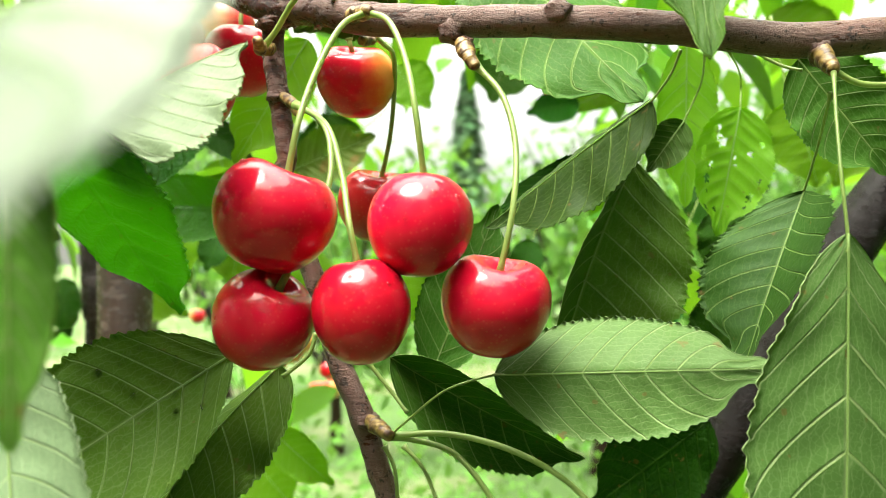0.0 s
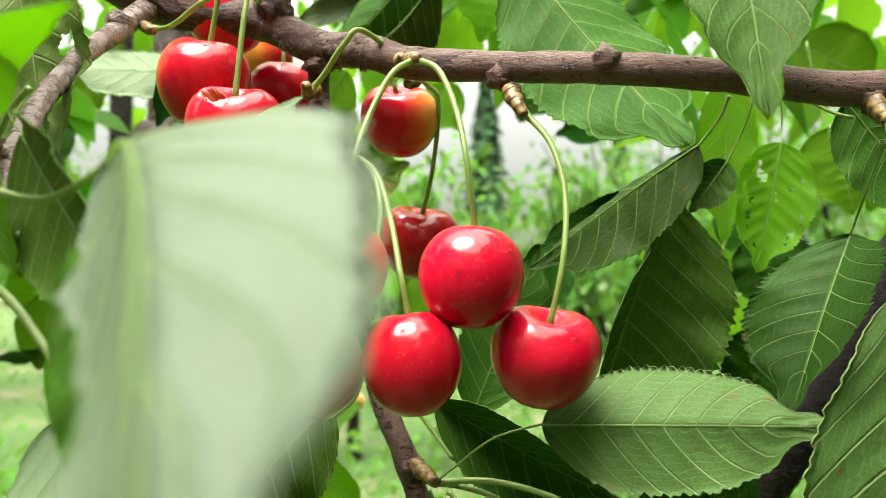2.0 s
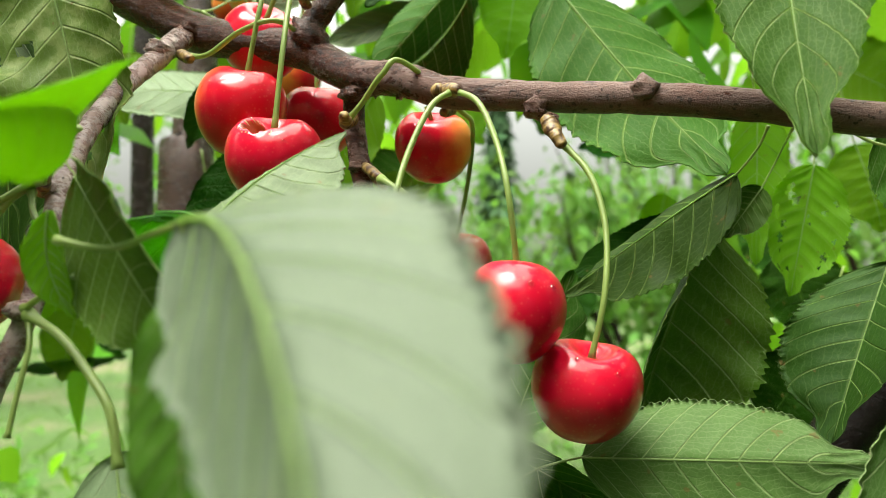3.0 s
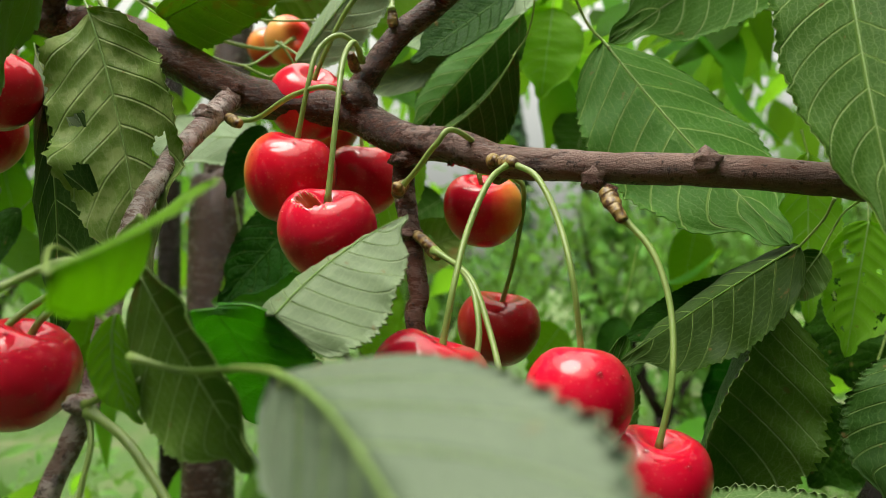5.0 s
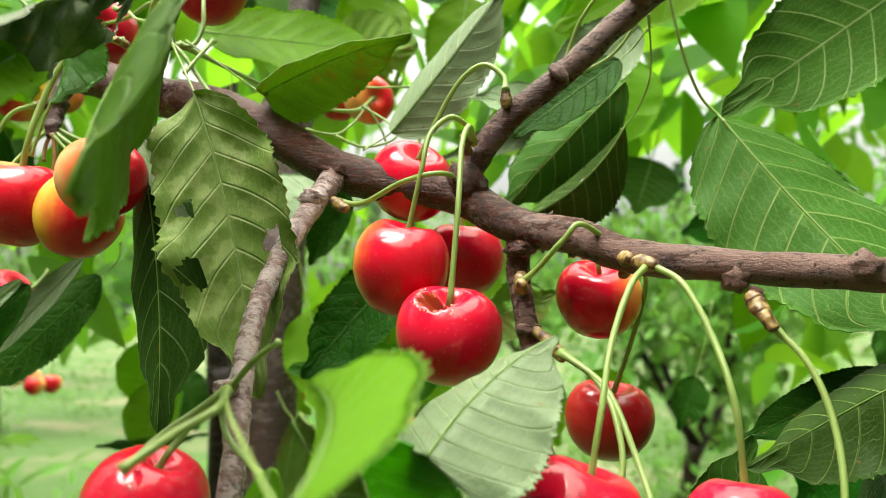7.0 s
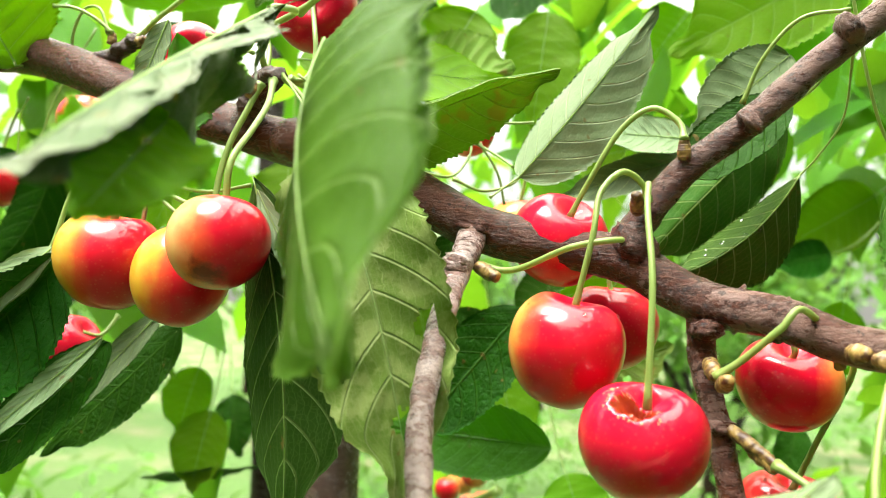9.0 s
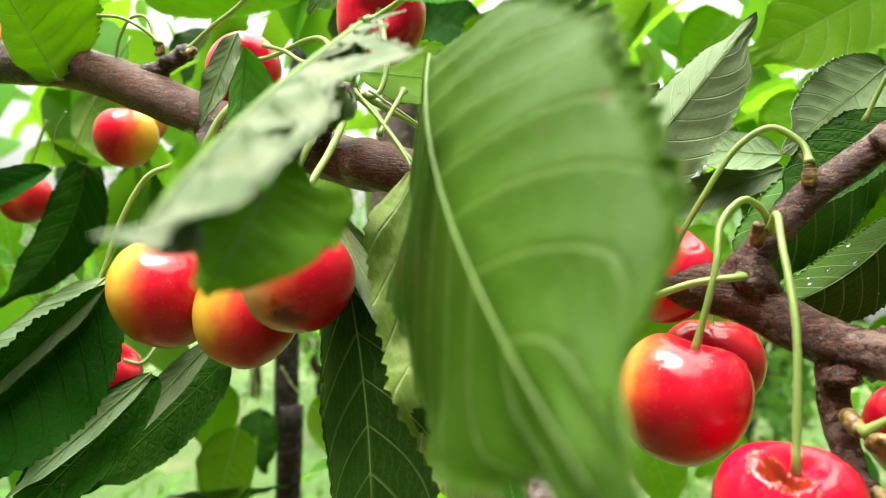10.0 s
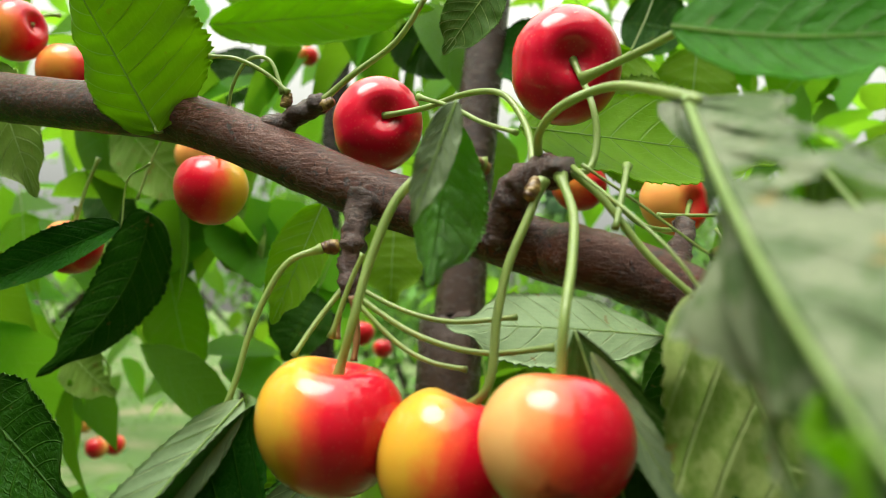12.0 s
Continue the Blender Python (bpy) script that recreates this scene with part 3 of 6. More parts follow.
def fruit_mesh(radius, seed, dimple=0.2, squash=0.93, heart=0.0, tear=None):
    bm = bmesh.new()
    rnd = random.Random(seed)
    ns, nr = (40, 26) if tear is None else (110, 80)
    rings = []
    ph = rnd.uniform(0, 6) if not heart else 0.3
    for i in range(nr + 1):
        f = math.pi * i / nr
        ring = []
        for k in range(ns):
            g = 2 * math.pi * k / ns
            lobe = 0.035 * math.cos(2 * g + ph) * math.sin(f)
            suture = -0.03 * math.exp(-((math.atan2(math.sin(g - ph), math.cos(g - ph))) / 0.2) ** 2) * math.sin(f)
            r = radius * (1 + lobe + suture + (0.05 + heart * 0.5) * math.sin(f) ** 2 * math.cos(f))
            z = math.cos(f) * r * squash
            z -= radius * dimple * 1.6 * math.exp(-(math.sin(f) / 0.33) ** 2) * (1 if f < 1.5 else -0.12 - heart * 0.6)
            z += radius * heart * math.cos(2 * g) * math.sin(f) ** 2 * max(0, math.cos(f))
            q = Vector((math.sin(f) * math.cos(g) * r, math.sin(f) * math.sin(g) * r, z))
            if tear is not None:
                q *= 1 - tear_depth(q.normalized(), tear)
            ring.append(bm.verts.new(q))
            if i in (0, nr):
                break
        rings.append(ring)
    for a, b in zip(rings, rings[1:]):
        for k in range(ns):
            k2 = (k + 1) % ns
            if len(a) == 1:
                bm.faces.new((a[0], b[k], b[k2]))
            elif len(b) == 1:
                bm.faces.new((a[k], b[0], a[k2]))
            else:
                bm.faces.new((a[k], b[k], b[k2], a[k2]))
    return bm


def cherry(label, centre, radius, skin=None, axis=(0, 0, 1), spin=0.0, stem=(), seed=0, dimple=0.2, squash=0.98, drops=3, crack=(), heart=0.0, stem_r=0.00062):
    """A cherry: fruit, stalk, and water drops. axis points to the stalk; spin turns the yellow cheek about it."""
    thing = tagged(new("cherry"), label, "cherry", "cherries on the branch")
    thing.location = centre
    az = Vector(axis).normalized()
    ax = (Vector((1, 0, 0)) - az * az.x).normalized() if abs(az.x) < 0.97 else Vector((0, 1, 0))
    q = Matrix((ax, az.cross(ax), az)).transposed().to_4x4() @ pose(0, 0, 0, 0, 0, spin)
    tear = q.to_3x3().inverted() @ Vector(crack).normalized() if crack else None
    body = fruit_mesh(radius, seed, dimple, squash, heart, tear)
    if crack:
        for fc in body.faces:
            d = fc.calc_center_median().normalized()
            deep = tear_depth(d, tear)
            fc.material_index = 2 if deep > 0.025 else 1 if deep > -0.004 and deep != 0.0 else 0
    fruit = part("fruit", body, [skin or RED, FLESH, ROT] if crack else skin or RED, thing)
    fruit.matrix_basis = q
    rnd = random.Random(seed + 5)
    if stem:
        end = Vector(centre) + (q @ Vector((0, 0, radius * (squash - dimple * 1.6)))) 
        sb = stalk_mesh([*stem, end], stem_r * 1.1, stem_r)
        sb.transform(Matrix.Translation(-Vector(centre)))
        part("stalk", sb, STALK, thing, "green cherry stalk")
    for _ in range(drops):
        f, g = rnd.uniform(0.5, 1.5), rnd.uniform(3.4, 6.0)
        d = Vector((math.sin(f) * math.cos(g), math.sin(f) * math.sin(g), math.cos(f)))
        db = bmesh.new()
        bmesh.ops.create_icosphere(db, subdivisions=2, radius=rnd.uniform(0.0003, 0.0006))
        hit, loc, nor, _ = fruit.ray_cast(fruit.matrix_basis.inverted() @ (d * radius * 2), fruit.matrix_basis.inverted().to_3x3() @ -d)
        if not hit:
            db.free()
            continue
        drop = part("water_drop", db, WATER, fruit, "clear water drop")
        drop.matrix_basis = Matrix.Translation(loc) @ nor.to_track_quat("Z", "Y").to_matrix().to_4x4() @ Matrix.Diagonal((1, 1, 0.55, 1))
    return thing


def knob(bm, centre, r, seed=0, stretch=1.0, axis=(0, 0, 1)):
    """A lumpy swelling: node, spur or bud base."""
    made = bmesh.ops.create_icosphere(bm, subdivisions=3, radius=r)["verts"]
    q = Vector(axis).to_track_quat("Z", "Y").to_matrix()
    for v in made:
        ring = 1 + 0.10 * math.sin(v.co.z / r * 9)
        v.co = Vector((v.co.x * ring, v.co.y * ring, v.co.z * stretch))
        v.co += v.co.normalized() * r * 0.30 * noise.noise(v.co * (1.9 / r) + Vector((seed, 0, 0)))
        v.co = q @ v.co + Vector(centre)


def bud_mesh(start, end, r):
    """Overlapping scales of a bud: rings that each flare over the next, uneven round the bud."""
    bm = bmesh.new()
    start, end = Vector(start), Vector(end)
    steps, scales = 44, 4
    line = [start.lerp(end, i / steps) for i in range(steps + 1)]
    radii = []
    for i in range(steps + 1):
        u = i / steps
        saw = (u * scales + 0.2 * math.sin(u * 7)) % 1.0
        radii.append(r * (0.60 + 0.34 * math.sin(math.pi * min(1.0, u * 0.9 + 0.12) ** 0.8)) * (1.0 + 0.09 * saw * saw - 0.03))
    tube(bm, line, radii, 14, r * 0.22, 0.9 / r)
    return bm


def limb(parent, name, points, radii, material, label="", steps=10, sides=16, rough=0.00035, freq=260.0):
    line = glide(points, steps)
    n = len(line) - 1
    rr = []
    for i in range(n + 1):
        x = i / n * (len(radii) - 1)
        k = min(int(x), len(radii) - 2)
        rr.append(radii[k] + (radii[k + 1] - radii[k]) * (x - k))
    bm = bmesh.new()
    tube(bm, line, rr, sides, rough, freq)
    return part(name, bm, material, parent, label)

# ---- the fruiting branch ----
branch = tagged(new("branch"), "brown cherry branch with spurs, twigs and pale lenticels", "branch")
limb(branch, "main_limb", [(-0.3300, 0.2620, 1.7480), (-0.2620, 0.2420, 1.7370), (-0.2176, 0.2280, 1.7291), (-0.1781, 0.2180, 1.7135), (-0.1566, 0.2130, 1.7065), (-0.1351, 0.2080, 1.6997), (-0.1343, 0.2030, 1.6998), (-0.1171, 0.2020, 1.6943), (-0.0899, 0.1990, 1.6797), (-0.0730, 0.1960, 1.6757), (-0.0576, 0.1940, 1.6726), (-0.0426, 0.1870, 1.6641), (-0.0301, 0.1800, 1.6613), (-0.0180, 0.1740, 1.6567), (0.0020, 0.1690, 1.6545), (0.0251, 0.1650, 1.6532), (0.0510, 0.1620, 1.6508), (0.0765, 0.1590, 1.6472), (0.1075, 0.1550, 1.6492), (0.1293, 0.1530, 1.6514)], [0.0068, 0.0062, 0.0058, 0.0056, 0.0056, 0.0055, 0.0055, 0.0055, 0.0054, 0.005, 0.0049, 0.0045, 0.0042, 0.0039, 0.0035, 0.0036, 0.0036, 0.0038, 0.0035, 0.0033], BARK, "")
bm = bmesh.new()
knob(bm, (0.0248, 0.1630, 1.6546), 0.0032, 1, 1.0, (0, 0, 1))
part("node", bm, BARK, branch)
bm = bmesh.new()
knob(bm, (0.0051, 0.1660, 1.6480), 0.0019, 2, 1.2, (0.1, 0, -1))
part("node", bm, BARK, branch)
bm = bmesh.new()
knob(bm, (0.0020, 0.1680, 1.6520), 0.003, 3, 1.0, (0, 0, 1))
part("node", bm, BARK, branch)
bm = bmesh.new()
knob(bm, (-0.0362, 0.1840, 1.6626), 0.0047, 4, 0.4, (1, 0, -0.2))
part("node", bm, BARK, branch)
bm = bmesh.new()
knob(bm, (-0.0294, 0.1800, 1.6608), 0.0045, 5, 0.35, (1, 0, -0.2))
part("node", bm, BARK, branch)
bm = bmesh.new()
knob(bm, (0.0791, 0.1570, 1.6442), 0.0026, 6, 1.1, (0, 0, -1))
part("node", bm, BARK, branch)
bm = bmesh.new()
knob(bm, (-0.0890, 0.1970, 1.6788), 0.0047, 7, 0.6, (-0.3, 0, -1))
part("node", bm, BARK, branch)
bm = bmesh.new()
knob(bm, (-0.0421, 0.1840, 1.6583), 0.0035, 8, 0.6, (0, 0, -1))
part("node", bm, BARK, branch)
bm = bmesh.new()
knob(bm, (-0.0553, 0.1920, 1.6756), 0.0055, 9, 0.8, (0.6, 0, 0.8))
part("node", bm, BARK, branch)
limb(branch, "twig", [(-0.0425, 0.1870, 1.6621), (-0.0423, 0.1860, 1.6523), (-0.0400, 0.1830, 1.6394), (-0.0377, 0.1810, 1.6257), (-0.0383, 0.1790, 1.6181), (-0.0307, 0.1780, 1.5965), (-0.0240, 0.1740, 1.5770), (-0.0186, 0.1720, 1.5651), (-0.0120, 0.1700, 1.5458), (-0.0062, 0.1680, 1.5315)], [0.003, 0.0028, 0.0026, 0.0025, 0.0024, 0.0025, 0.0027, 0.0029, 0.0026, 0.0026], BARK, "thin brown hanging twig")
bm = bmesh.new()
knob(bm, (-0.0172, 0.1710, 1.5640), 0.0028, 10, 0.8, (0, 0, -1))
part("node", bm, BARK, branch)
bm = bmesh.new()
knob(bm, (-0.0399, 0.1820, 1.6400), 0.0029, 11, 0.6, (0, 0, -1))
part("node", bm, BARK, branch)
limb(branch, "twig", [(-0.0896, 0.1970, 1.6781), (-0.0905, 0.1900, 1.6734), (-0.0920, 0.1830, 1.6674), (-0.0935, 0.1680, 1.6564), (-0.0941, 0.1540, 1.6434), (-0.0925, 0.1430, 1.6326), (-0.0902, 0.1350, 1.6231), (-0.0888, 0.1270, 1.6090), (-0.0934, 0.1236, 1.5934), (-0.0980, 0.1238, 1.5843), (-0.1040, 0.1240, 1.5720)], [0.0034, 0.003, 0.0027, 0.0024, 0.0022, 0.0022, 0.0021, 0.0020, 0.0019, 0.0018, 0.0017], BARK_PALE, "pale peeling side twig")
bm = bmesh.new()
knob(bm, (-0.0922, 0.1830, 1.6690), 0.003, 12, 0.7, (-0.3, 0, -1))
part("node", bm, BARK_PALE, branch)
bm = bmesh.new()
knob(bm, (-0.0918, 0.1840, 1.6707), 0.0031, 13, 0.5, (-0.3, 0, -1))
part("node", bm, BARK_PALE, branch)
bm = bmesh.new()
knob(bm, (-0.0931, 0.1380, 1.6295), 0.0026, 14, 0.7, (-0.1, 0, -1))
part("node", bm, BARK_PALE, branch)
bm = bmesh.new()
knob(bm, (-0.0886, 0.1240, 1.6072), 0.0027, 15, 0.7, (-0.1, 0, -1))
part("node", bm, BARK_PALE, branch)
limb(branch, "twig", [(-0.0581, 0.1960, 1.6734), (-0.0540, 0.1930, 1.6802), (-0.0457, 0.1910, 1.6909), (-0.0328, 0.1890, 1.7012), (-0.0204, 0.1870, 1.7125), (-0.0072, 0.1850, 1.7234), (0.0129, 0.1820, 1.7399)], [0.0046, 0.0034, 0.0032, 0.0031, 0.003, 0.003, 0.003], BARK, "brown rising side twig")
bm = bmesh.new()
knob(bm, (-0.0335, 0.1860, 1.7004), 0.0031, 16, 0.6, (0.7, 0, 0.6))
part("node", bm, BARK, branch)
bm = bmesh.new()
knob(bm, (-0.0153, 0.1830, 1.7187), 0.0033, 17, 0.6, (0.7, 0, 0.6))
part("node", bm, BARK, branch)
limb(branch, "spur", [(-0.1990, 0.2240, 1.7262), (-0.1936, 0.2227, 1.7280), (-0.1890, 0.2213, 1.7302), (-0.1851, 0.2200, 1.7317)], [0.003, 0.0024, 0.0022, 0.002], BARK_SPUR, "knobbly brown spur", 10, 16, 0.0011, 420.0)
limb(branch, "spur", [(-0.1732, 0.2120, 1.7109), (-0.1746, 0.2106, 1.7051), (-0.1751, 0.2092, 1.6995), (-0.1752, 0.2079, 1.6946), (-0.1739, 0.2065, 1.6902)], [0.0034, 0.0027, 0.0024, 0.0022, 0.0014], BARK_SPUR, "knobbly brown spur", 10, 16, 0.0011, 420.0)
limb(branch, "spur", [(-0.1487, 0.2070, 1.7023), (-0.1456, 0.2039, 1.7082), (-0.1432, 0.2007, 1.7117), (-0.1394, 0.1976, 1.7132), (-0.1354, 0.1945, 1.7130)], [0.0042, 0.0034, 0.0032, 0.003, 0.0022], BARK_SPUR, "knobbly brown spur", 10, 16, 0.0011, 420.0)
limb(branch, "spur", [(-0.1166, 0.2100, 1.6939), (-0.1146, 0.2133, 1.6993), (-0.1129, 0.2167, 1.7040), (-0.1118, 0.2200, 1.7082)], [0.0035, 0.0024, 0.0022, 0.0018], BARK_SPUR, "knobbly brown spur", 10, 16, 0.0011, 420.0)
part("bud", bud_mesh((0.0039, 0.1650, 1.6486), (0.0070, 0.1600, 1.6419), 0.0019), BUD, branch, "ochre scaly bud")
part("bud", bud_mesh((0.0791, 0.1570, 1.6444), (0.0784, 0.1500, 1.6385), 0.0022), BUD, branch, "ochre scaly bud")
part("bud", bud_mesh((-0.0194, 0.1780, 1.6528), (-0.0170, 0.1840, 1.6546), 0.0013), BUD, branch, "ochre scaly bud")
part("bud", bud_mesh((-0.0386, 0.1800, 1.6400), (-0.0324, 0.1720, 1.6350), 0.0014), BUD, branch, "ochre scaly bud")
part("bud", bud_mesh((-0.0419, 0.1720, 1.6484), (-0.0418, 0.1680, 1.6504), 0.0016), BUD, branch, "ochre scaly bud")
part("bud", bud_mesh((-0.0163, 0.1680, 1.5646), (-0.0113, 0.1600, 1.5631), 0.0019), BUD, branch, "ochre scaly bud")
part("bud", bud_mesh((-0.0882, 0.1880, 1.6701), (-0.0836, 0.1840, 1.6674), 0.0016), BUD, branch, "ochre scaly bud")
part("bud", bud_mesh((-0.0459, 0.1880, 1.6931), (-0.0461, 0.1870, 1.6971), 0.0015), BUD, branch, "ochre scaly bud")
part("bud", bud_mesh((-0.0551, 0.1880, 1.6820), (-0.0560, 0.1840, 1.6853), 0.0016), BUD, branch, "ochre scaly bud")
part("bud", bud_mesh((-0.0418, 0.1820, 1.6521), (-0.0422, 0.1760, 1.6499), 0.0017), BUD, branch, "ochre scaly bud")
part("bud", bud_mesh((-0.0352, 0.1780, 1.6370), (-0.0328, 0.1720, 1.6342), 0.0016), BUD, branch, "ochre scaly bud")
part("bud", bud_mesh((-0.0206, 0.1700, 1.6554), (-0.0198, 0.1650, 1.6556), 0.0018), BUD, branch, "ochre scaly bud")
part("bud", bud_mesh((-0.1775, 0.2090, 1.7005), (-0.1805, 0.2080, 1.6998), 0.0015), BUD, branch, "ochre scaly bud")
part("bud", bud_mesh((-0.1939, 0.2210, 1.7306), (-0.1934, 0.2210, 1.7337), 0.0014), BUD, branch, "ochre scaly bud")
part("bud", bud_mesh((-0.1862, 0.2200, 1.7304), (-0.1830, 0.2190, 1.7316), 0.0014), BUD, branch, "ochre scaly bud")
part("bud", bud_mesh((-0.1408, 0.1940, 1.7110), (-0.1421, 0.1920, 1.7078), 0.0014), BUD, branch, "ochre scaly bud")
part("bud", bud_mesh((-0.1496, 0.2000, 1.7140), (-0.1509, 0.1960, 1.7146), 0.0013), BUD, branch, "ochre scaly bud")
part("bud", bud_mesh((-0.0943, 0.1380, 1.6287), (-0.0899, 0.1320, 1.6310), 0.0014), BUD, branch, "ochre scaly bud")
part("bud", bud_mesh((-0.0186, 0.1650, 1.6549), (-0.0156, 0.1600, 1.6538), 0.0018), BUD, branch, "ochre scaly bud")

# ---- cherries ----
cherry("glossy bright red cherry, wet, hanging by a long stalk", (-0.0322, 0.1426, 1.6085), 0.0113, skin=RED, axis=(0.35, 0, 1), spin=20, drops=6, squash=0.97, heart=0.1, seed=18, stem=[(-0.0167, 0.1620, 1.6542), (-0.0211, 0.1560, 1.6495), (-0.0254, 0.1500, 1.6385), (-0.0278, 0.1440, 1.6271)])
cherry("glossy red cherry with faint yellow streaks, tucked under another", (-0.0349, 0.1460, 1.5889), 0.0102, skin=RED, axis=(0.5, -0.3, 0.85), spin=30, drops=5, seed=19, stem=[(-0.0336, 0.1700, 1.6357), (-0.0269, 0.1633, 1.6311), (-0.0236, 0.1567, 1.6241), (-0.0236, 0.1500, 1.6129)])
cherry("oblong orange-red cherry, yellowish at its foot", (-0.0153, 0.1410, 1.5909), 0.0092, skin=ORANGE, axis=(-0.1, 0.1, 1), spin=-50, squash=1.12, drops=6, dimple=0.12, seed=20, stem=[(-0.0333, 0.1700, 1.6357), (-0.0250, 0.1610, 1.6294), (-0.0206, 0.1520, 1.6182), (-0.0179, 0.1430, 1.6075)])
cherry("plump bright red cherry with water drops", (-0.0044, 0.1424, 1.6071), 0.0099, skin=RED, axis=(0.15, 0.25, 1), spin=0, drops=8, squash=1.05, seed=21, stem=[(-0.0164, 0.1620, 1.6542), (-0.0113, 0.1557, 1.6502), (-0.0075, 0.1493, 1.6406), (-0.0053, 0.1430, 1.6291)])
cherry("heart-shaped dark glossy red cherry on its own stalk", (0.0102, 0.1476, 1.5913), 0.0104, skin=RED, axis=(0.12, -0.3, 1), spin=0, drops=4, dimple=0.24, heart=0.16, squash=1.02, seed=22, stem=[(0.0071, 0.1630, 1.6430), (0.0124, 0.1573, 1.6352), (0.0147, 0.1517, 1.6239), (0.0136, 0.1460, 1.6104)])
cherry("deep red cherry behind the others on an arching stalk", (-0.0182, 0.2119, 1.6159), 0.0112, skin=RED_DEEP, axis=(0.1, -0.25, 1), drops=3, dimple=0.24, heart=0.1, seed=23, stem=[(-0.0424, 0.1750, 1.6499), (-0.0382, 0.1720, 1.6537), (-0.0331, 0.1680, 1.6594), (-0.0285, 0.1700, 1.6628), (-0.0158, 0.1860, 1.6552), (-0.0124, 0.1900, 1.6509), (-0.0141, 0.2030, 1.6359)])
cherry("red cherry with an orange cheek, on a very short stalk", (-0.0228, 0.1961, 1.6473), 0.0102, skin=ORANGE, axis=(0, -0.45, 1), spin=165, drops=3, dimple=0.24, heart=0.1, seed=24, stem=[(-0.0239, 0.1900, 1.6567), (-0.0234, 0.1900, 1.6545)])
cherry("bright red cherry with an orange side, hanging from a curved stalk", (-0.0697, 0.1811, 1.6534), 0.0111, skin=ORANGE, axis=(0.2, -0.15, 1), spin=-15, drops=5, heart=0.12, squash=1.06, seed=25, stem=[(-0.0538, 0.1880, 1.6840), (-0.0543, 0.1855, 1.6871), (-0.0587, 0.1830, 1.6896), (-0.0634, 0.1805, 1.6849), (-0.0650, 0.1780, 1.6758)])
cherry("glossy red cherry with a cracked brown shoulder", (-0.0568, 0.1658, 1.6387), 0.0107, skin=RED, axis=(0.05, -0.45, 1), spin=0, drops=4, squash=1.02, crack=(-0.24, -0.66, 0.72), dimple=0.24, heart=0.14, seed=26, stem=[(-0.0535, 0.1860, 1.6844), (-0.0543, 0.1793, 1.6865), (-0.0554, 0.1727, 1.6803), (-0.0554, 0.1660, 1.6661)])
cherry("orange-red cherry half hidden behind the limb", (-0.0575, 0.2143, 1.6579), 0.0110, skin=ORANGE, axis=(0.05, -0.1, 1), spin=-60, drops=2, seed=27, stem=[(-0.0871, 0.1900, 1.6700), (-0.0799, 0.1860, 1.6694), (-0.0690, 0.1800, 1.6738), (-0.0595, 0.1800, 1.6755), (-0.0578, 0.2120, 1.6768), (-0.0580, 0.2140, 1.6690)])
cherry("red cherry leaning behind the limb, stalk pit showing", (-0.0707, 0.2012, 1.6770), 0.0108, skin=RED, axis=(0.35, -0.6, 0.8), spin=0, drops=2, dimple=0.24, seed=28, stem=[(-0.0461, 0.1870, 1.6971), (-0.0469, 0.1890, 1.7014), (-0.0521, 0.1910, 1.7048), (-0.0582, 0.1930, 1.7006), (-0.0640, 0.1950, 1.6908)])
cherry("large red cherry hanging on a thick stalk", (-0.1019, 0.1269, 1.6117), 0.0102, skin=RED, axis=(0.35, -0.1, 1), drops=5, spin=180, seed=29, stem=[(-0.0901, 0.1300, 1.6302), (-0.0941, 0.1287, 1.6268), (-0.0967, 0.1273, 1.6228), (-0.0979, 0.1260, 1.6208)])
cherry("half yellow, half red cherry", (-0.1729, 0.1923, 1.6693), 0.0120, skin=BLUSH, axis=(0.12, -0.15, 1), spin=0, drops=0, stem_r=0.0008, heart=0.08, seed=30, stem=[(-0.1496, 0.1980, 1.7143), (-0.1562, 0.1960, 1.7145), (-0.1636, 0.1940, 1.7081), (-0.1677, 0.1920, 1.6968), (-0.1696, 0.1900, 1.6864)])
cherry("yellow and red cherry squeezed between two others", (-0.1534, 0.1880, 1.6659), 0.0104, skin=BLUSH, axis=(0.3, 0.1, 1), spin=10, squash=1.1, drops=0, stem_r=0.0007, seed=31, stem=[(-0.1397, 0.1940, 1.7112), (-0.1420, 0.1923, 1.7046), (-0.1449, 0.1905, 1.6965), (-0.1463, 0.1888, 1.6883), (-0.1471, 0.1870, 1.6779)])
cherry("pale orange and red cherry with a dark bruise underneath", (-0.1374, 0.1699, 1.6723), 0.0098, skin=BRUISED, axis=(0.05, 0.25, 1), spin=8, drops=0, stem_r=0.0007, seed=32, stem=[(-0.1369, 0.1940, 1.7119), (-0.1351, 0.1867, 1.7045), (-0.1355, 0.1793, 1.6969), (-0.1367, 0.1720, 1.6886)])
cherry("red cherry lying against the limb, its stalk pit towards the front", (-0.1769, 0.2354, 1.7308), 0.0106, skin=RED, axis=(0.35, -0.9, 0.05), spin=0, drops=2, dimple=0.2, seed=33, stem=[(-0.1413, 0.2000, 1.7141), (-0.1429, 0.2065, 1.7234), (-0.1477, 0.2130, 1.7314), (-0.1549, 0.2195, 1.7336), (-0.1644, 0.2260, 1.7324)])
cherry("large upright red cherry held above the spur", (-0.1356, 0.2199, 1.7395), 0.0116, skin=RED, axis=(0.15, -0.95, -0.15), spin=0, drops=3, squash=0.95, seed=34, stem=[(-0.1359, 0.2000, 1.7138), (-0.1317, 0.2020, 1.7148), (-0.1303, 0.2040, 1.7208), (-0.1313, 0.2060, 1.7281)])
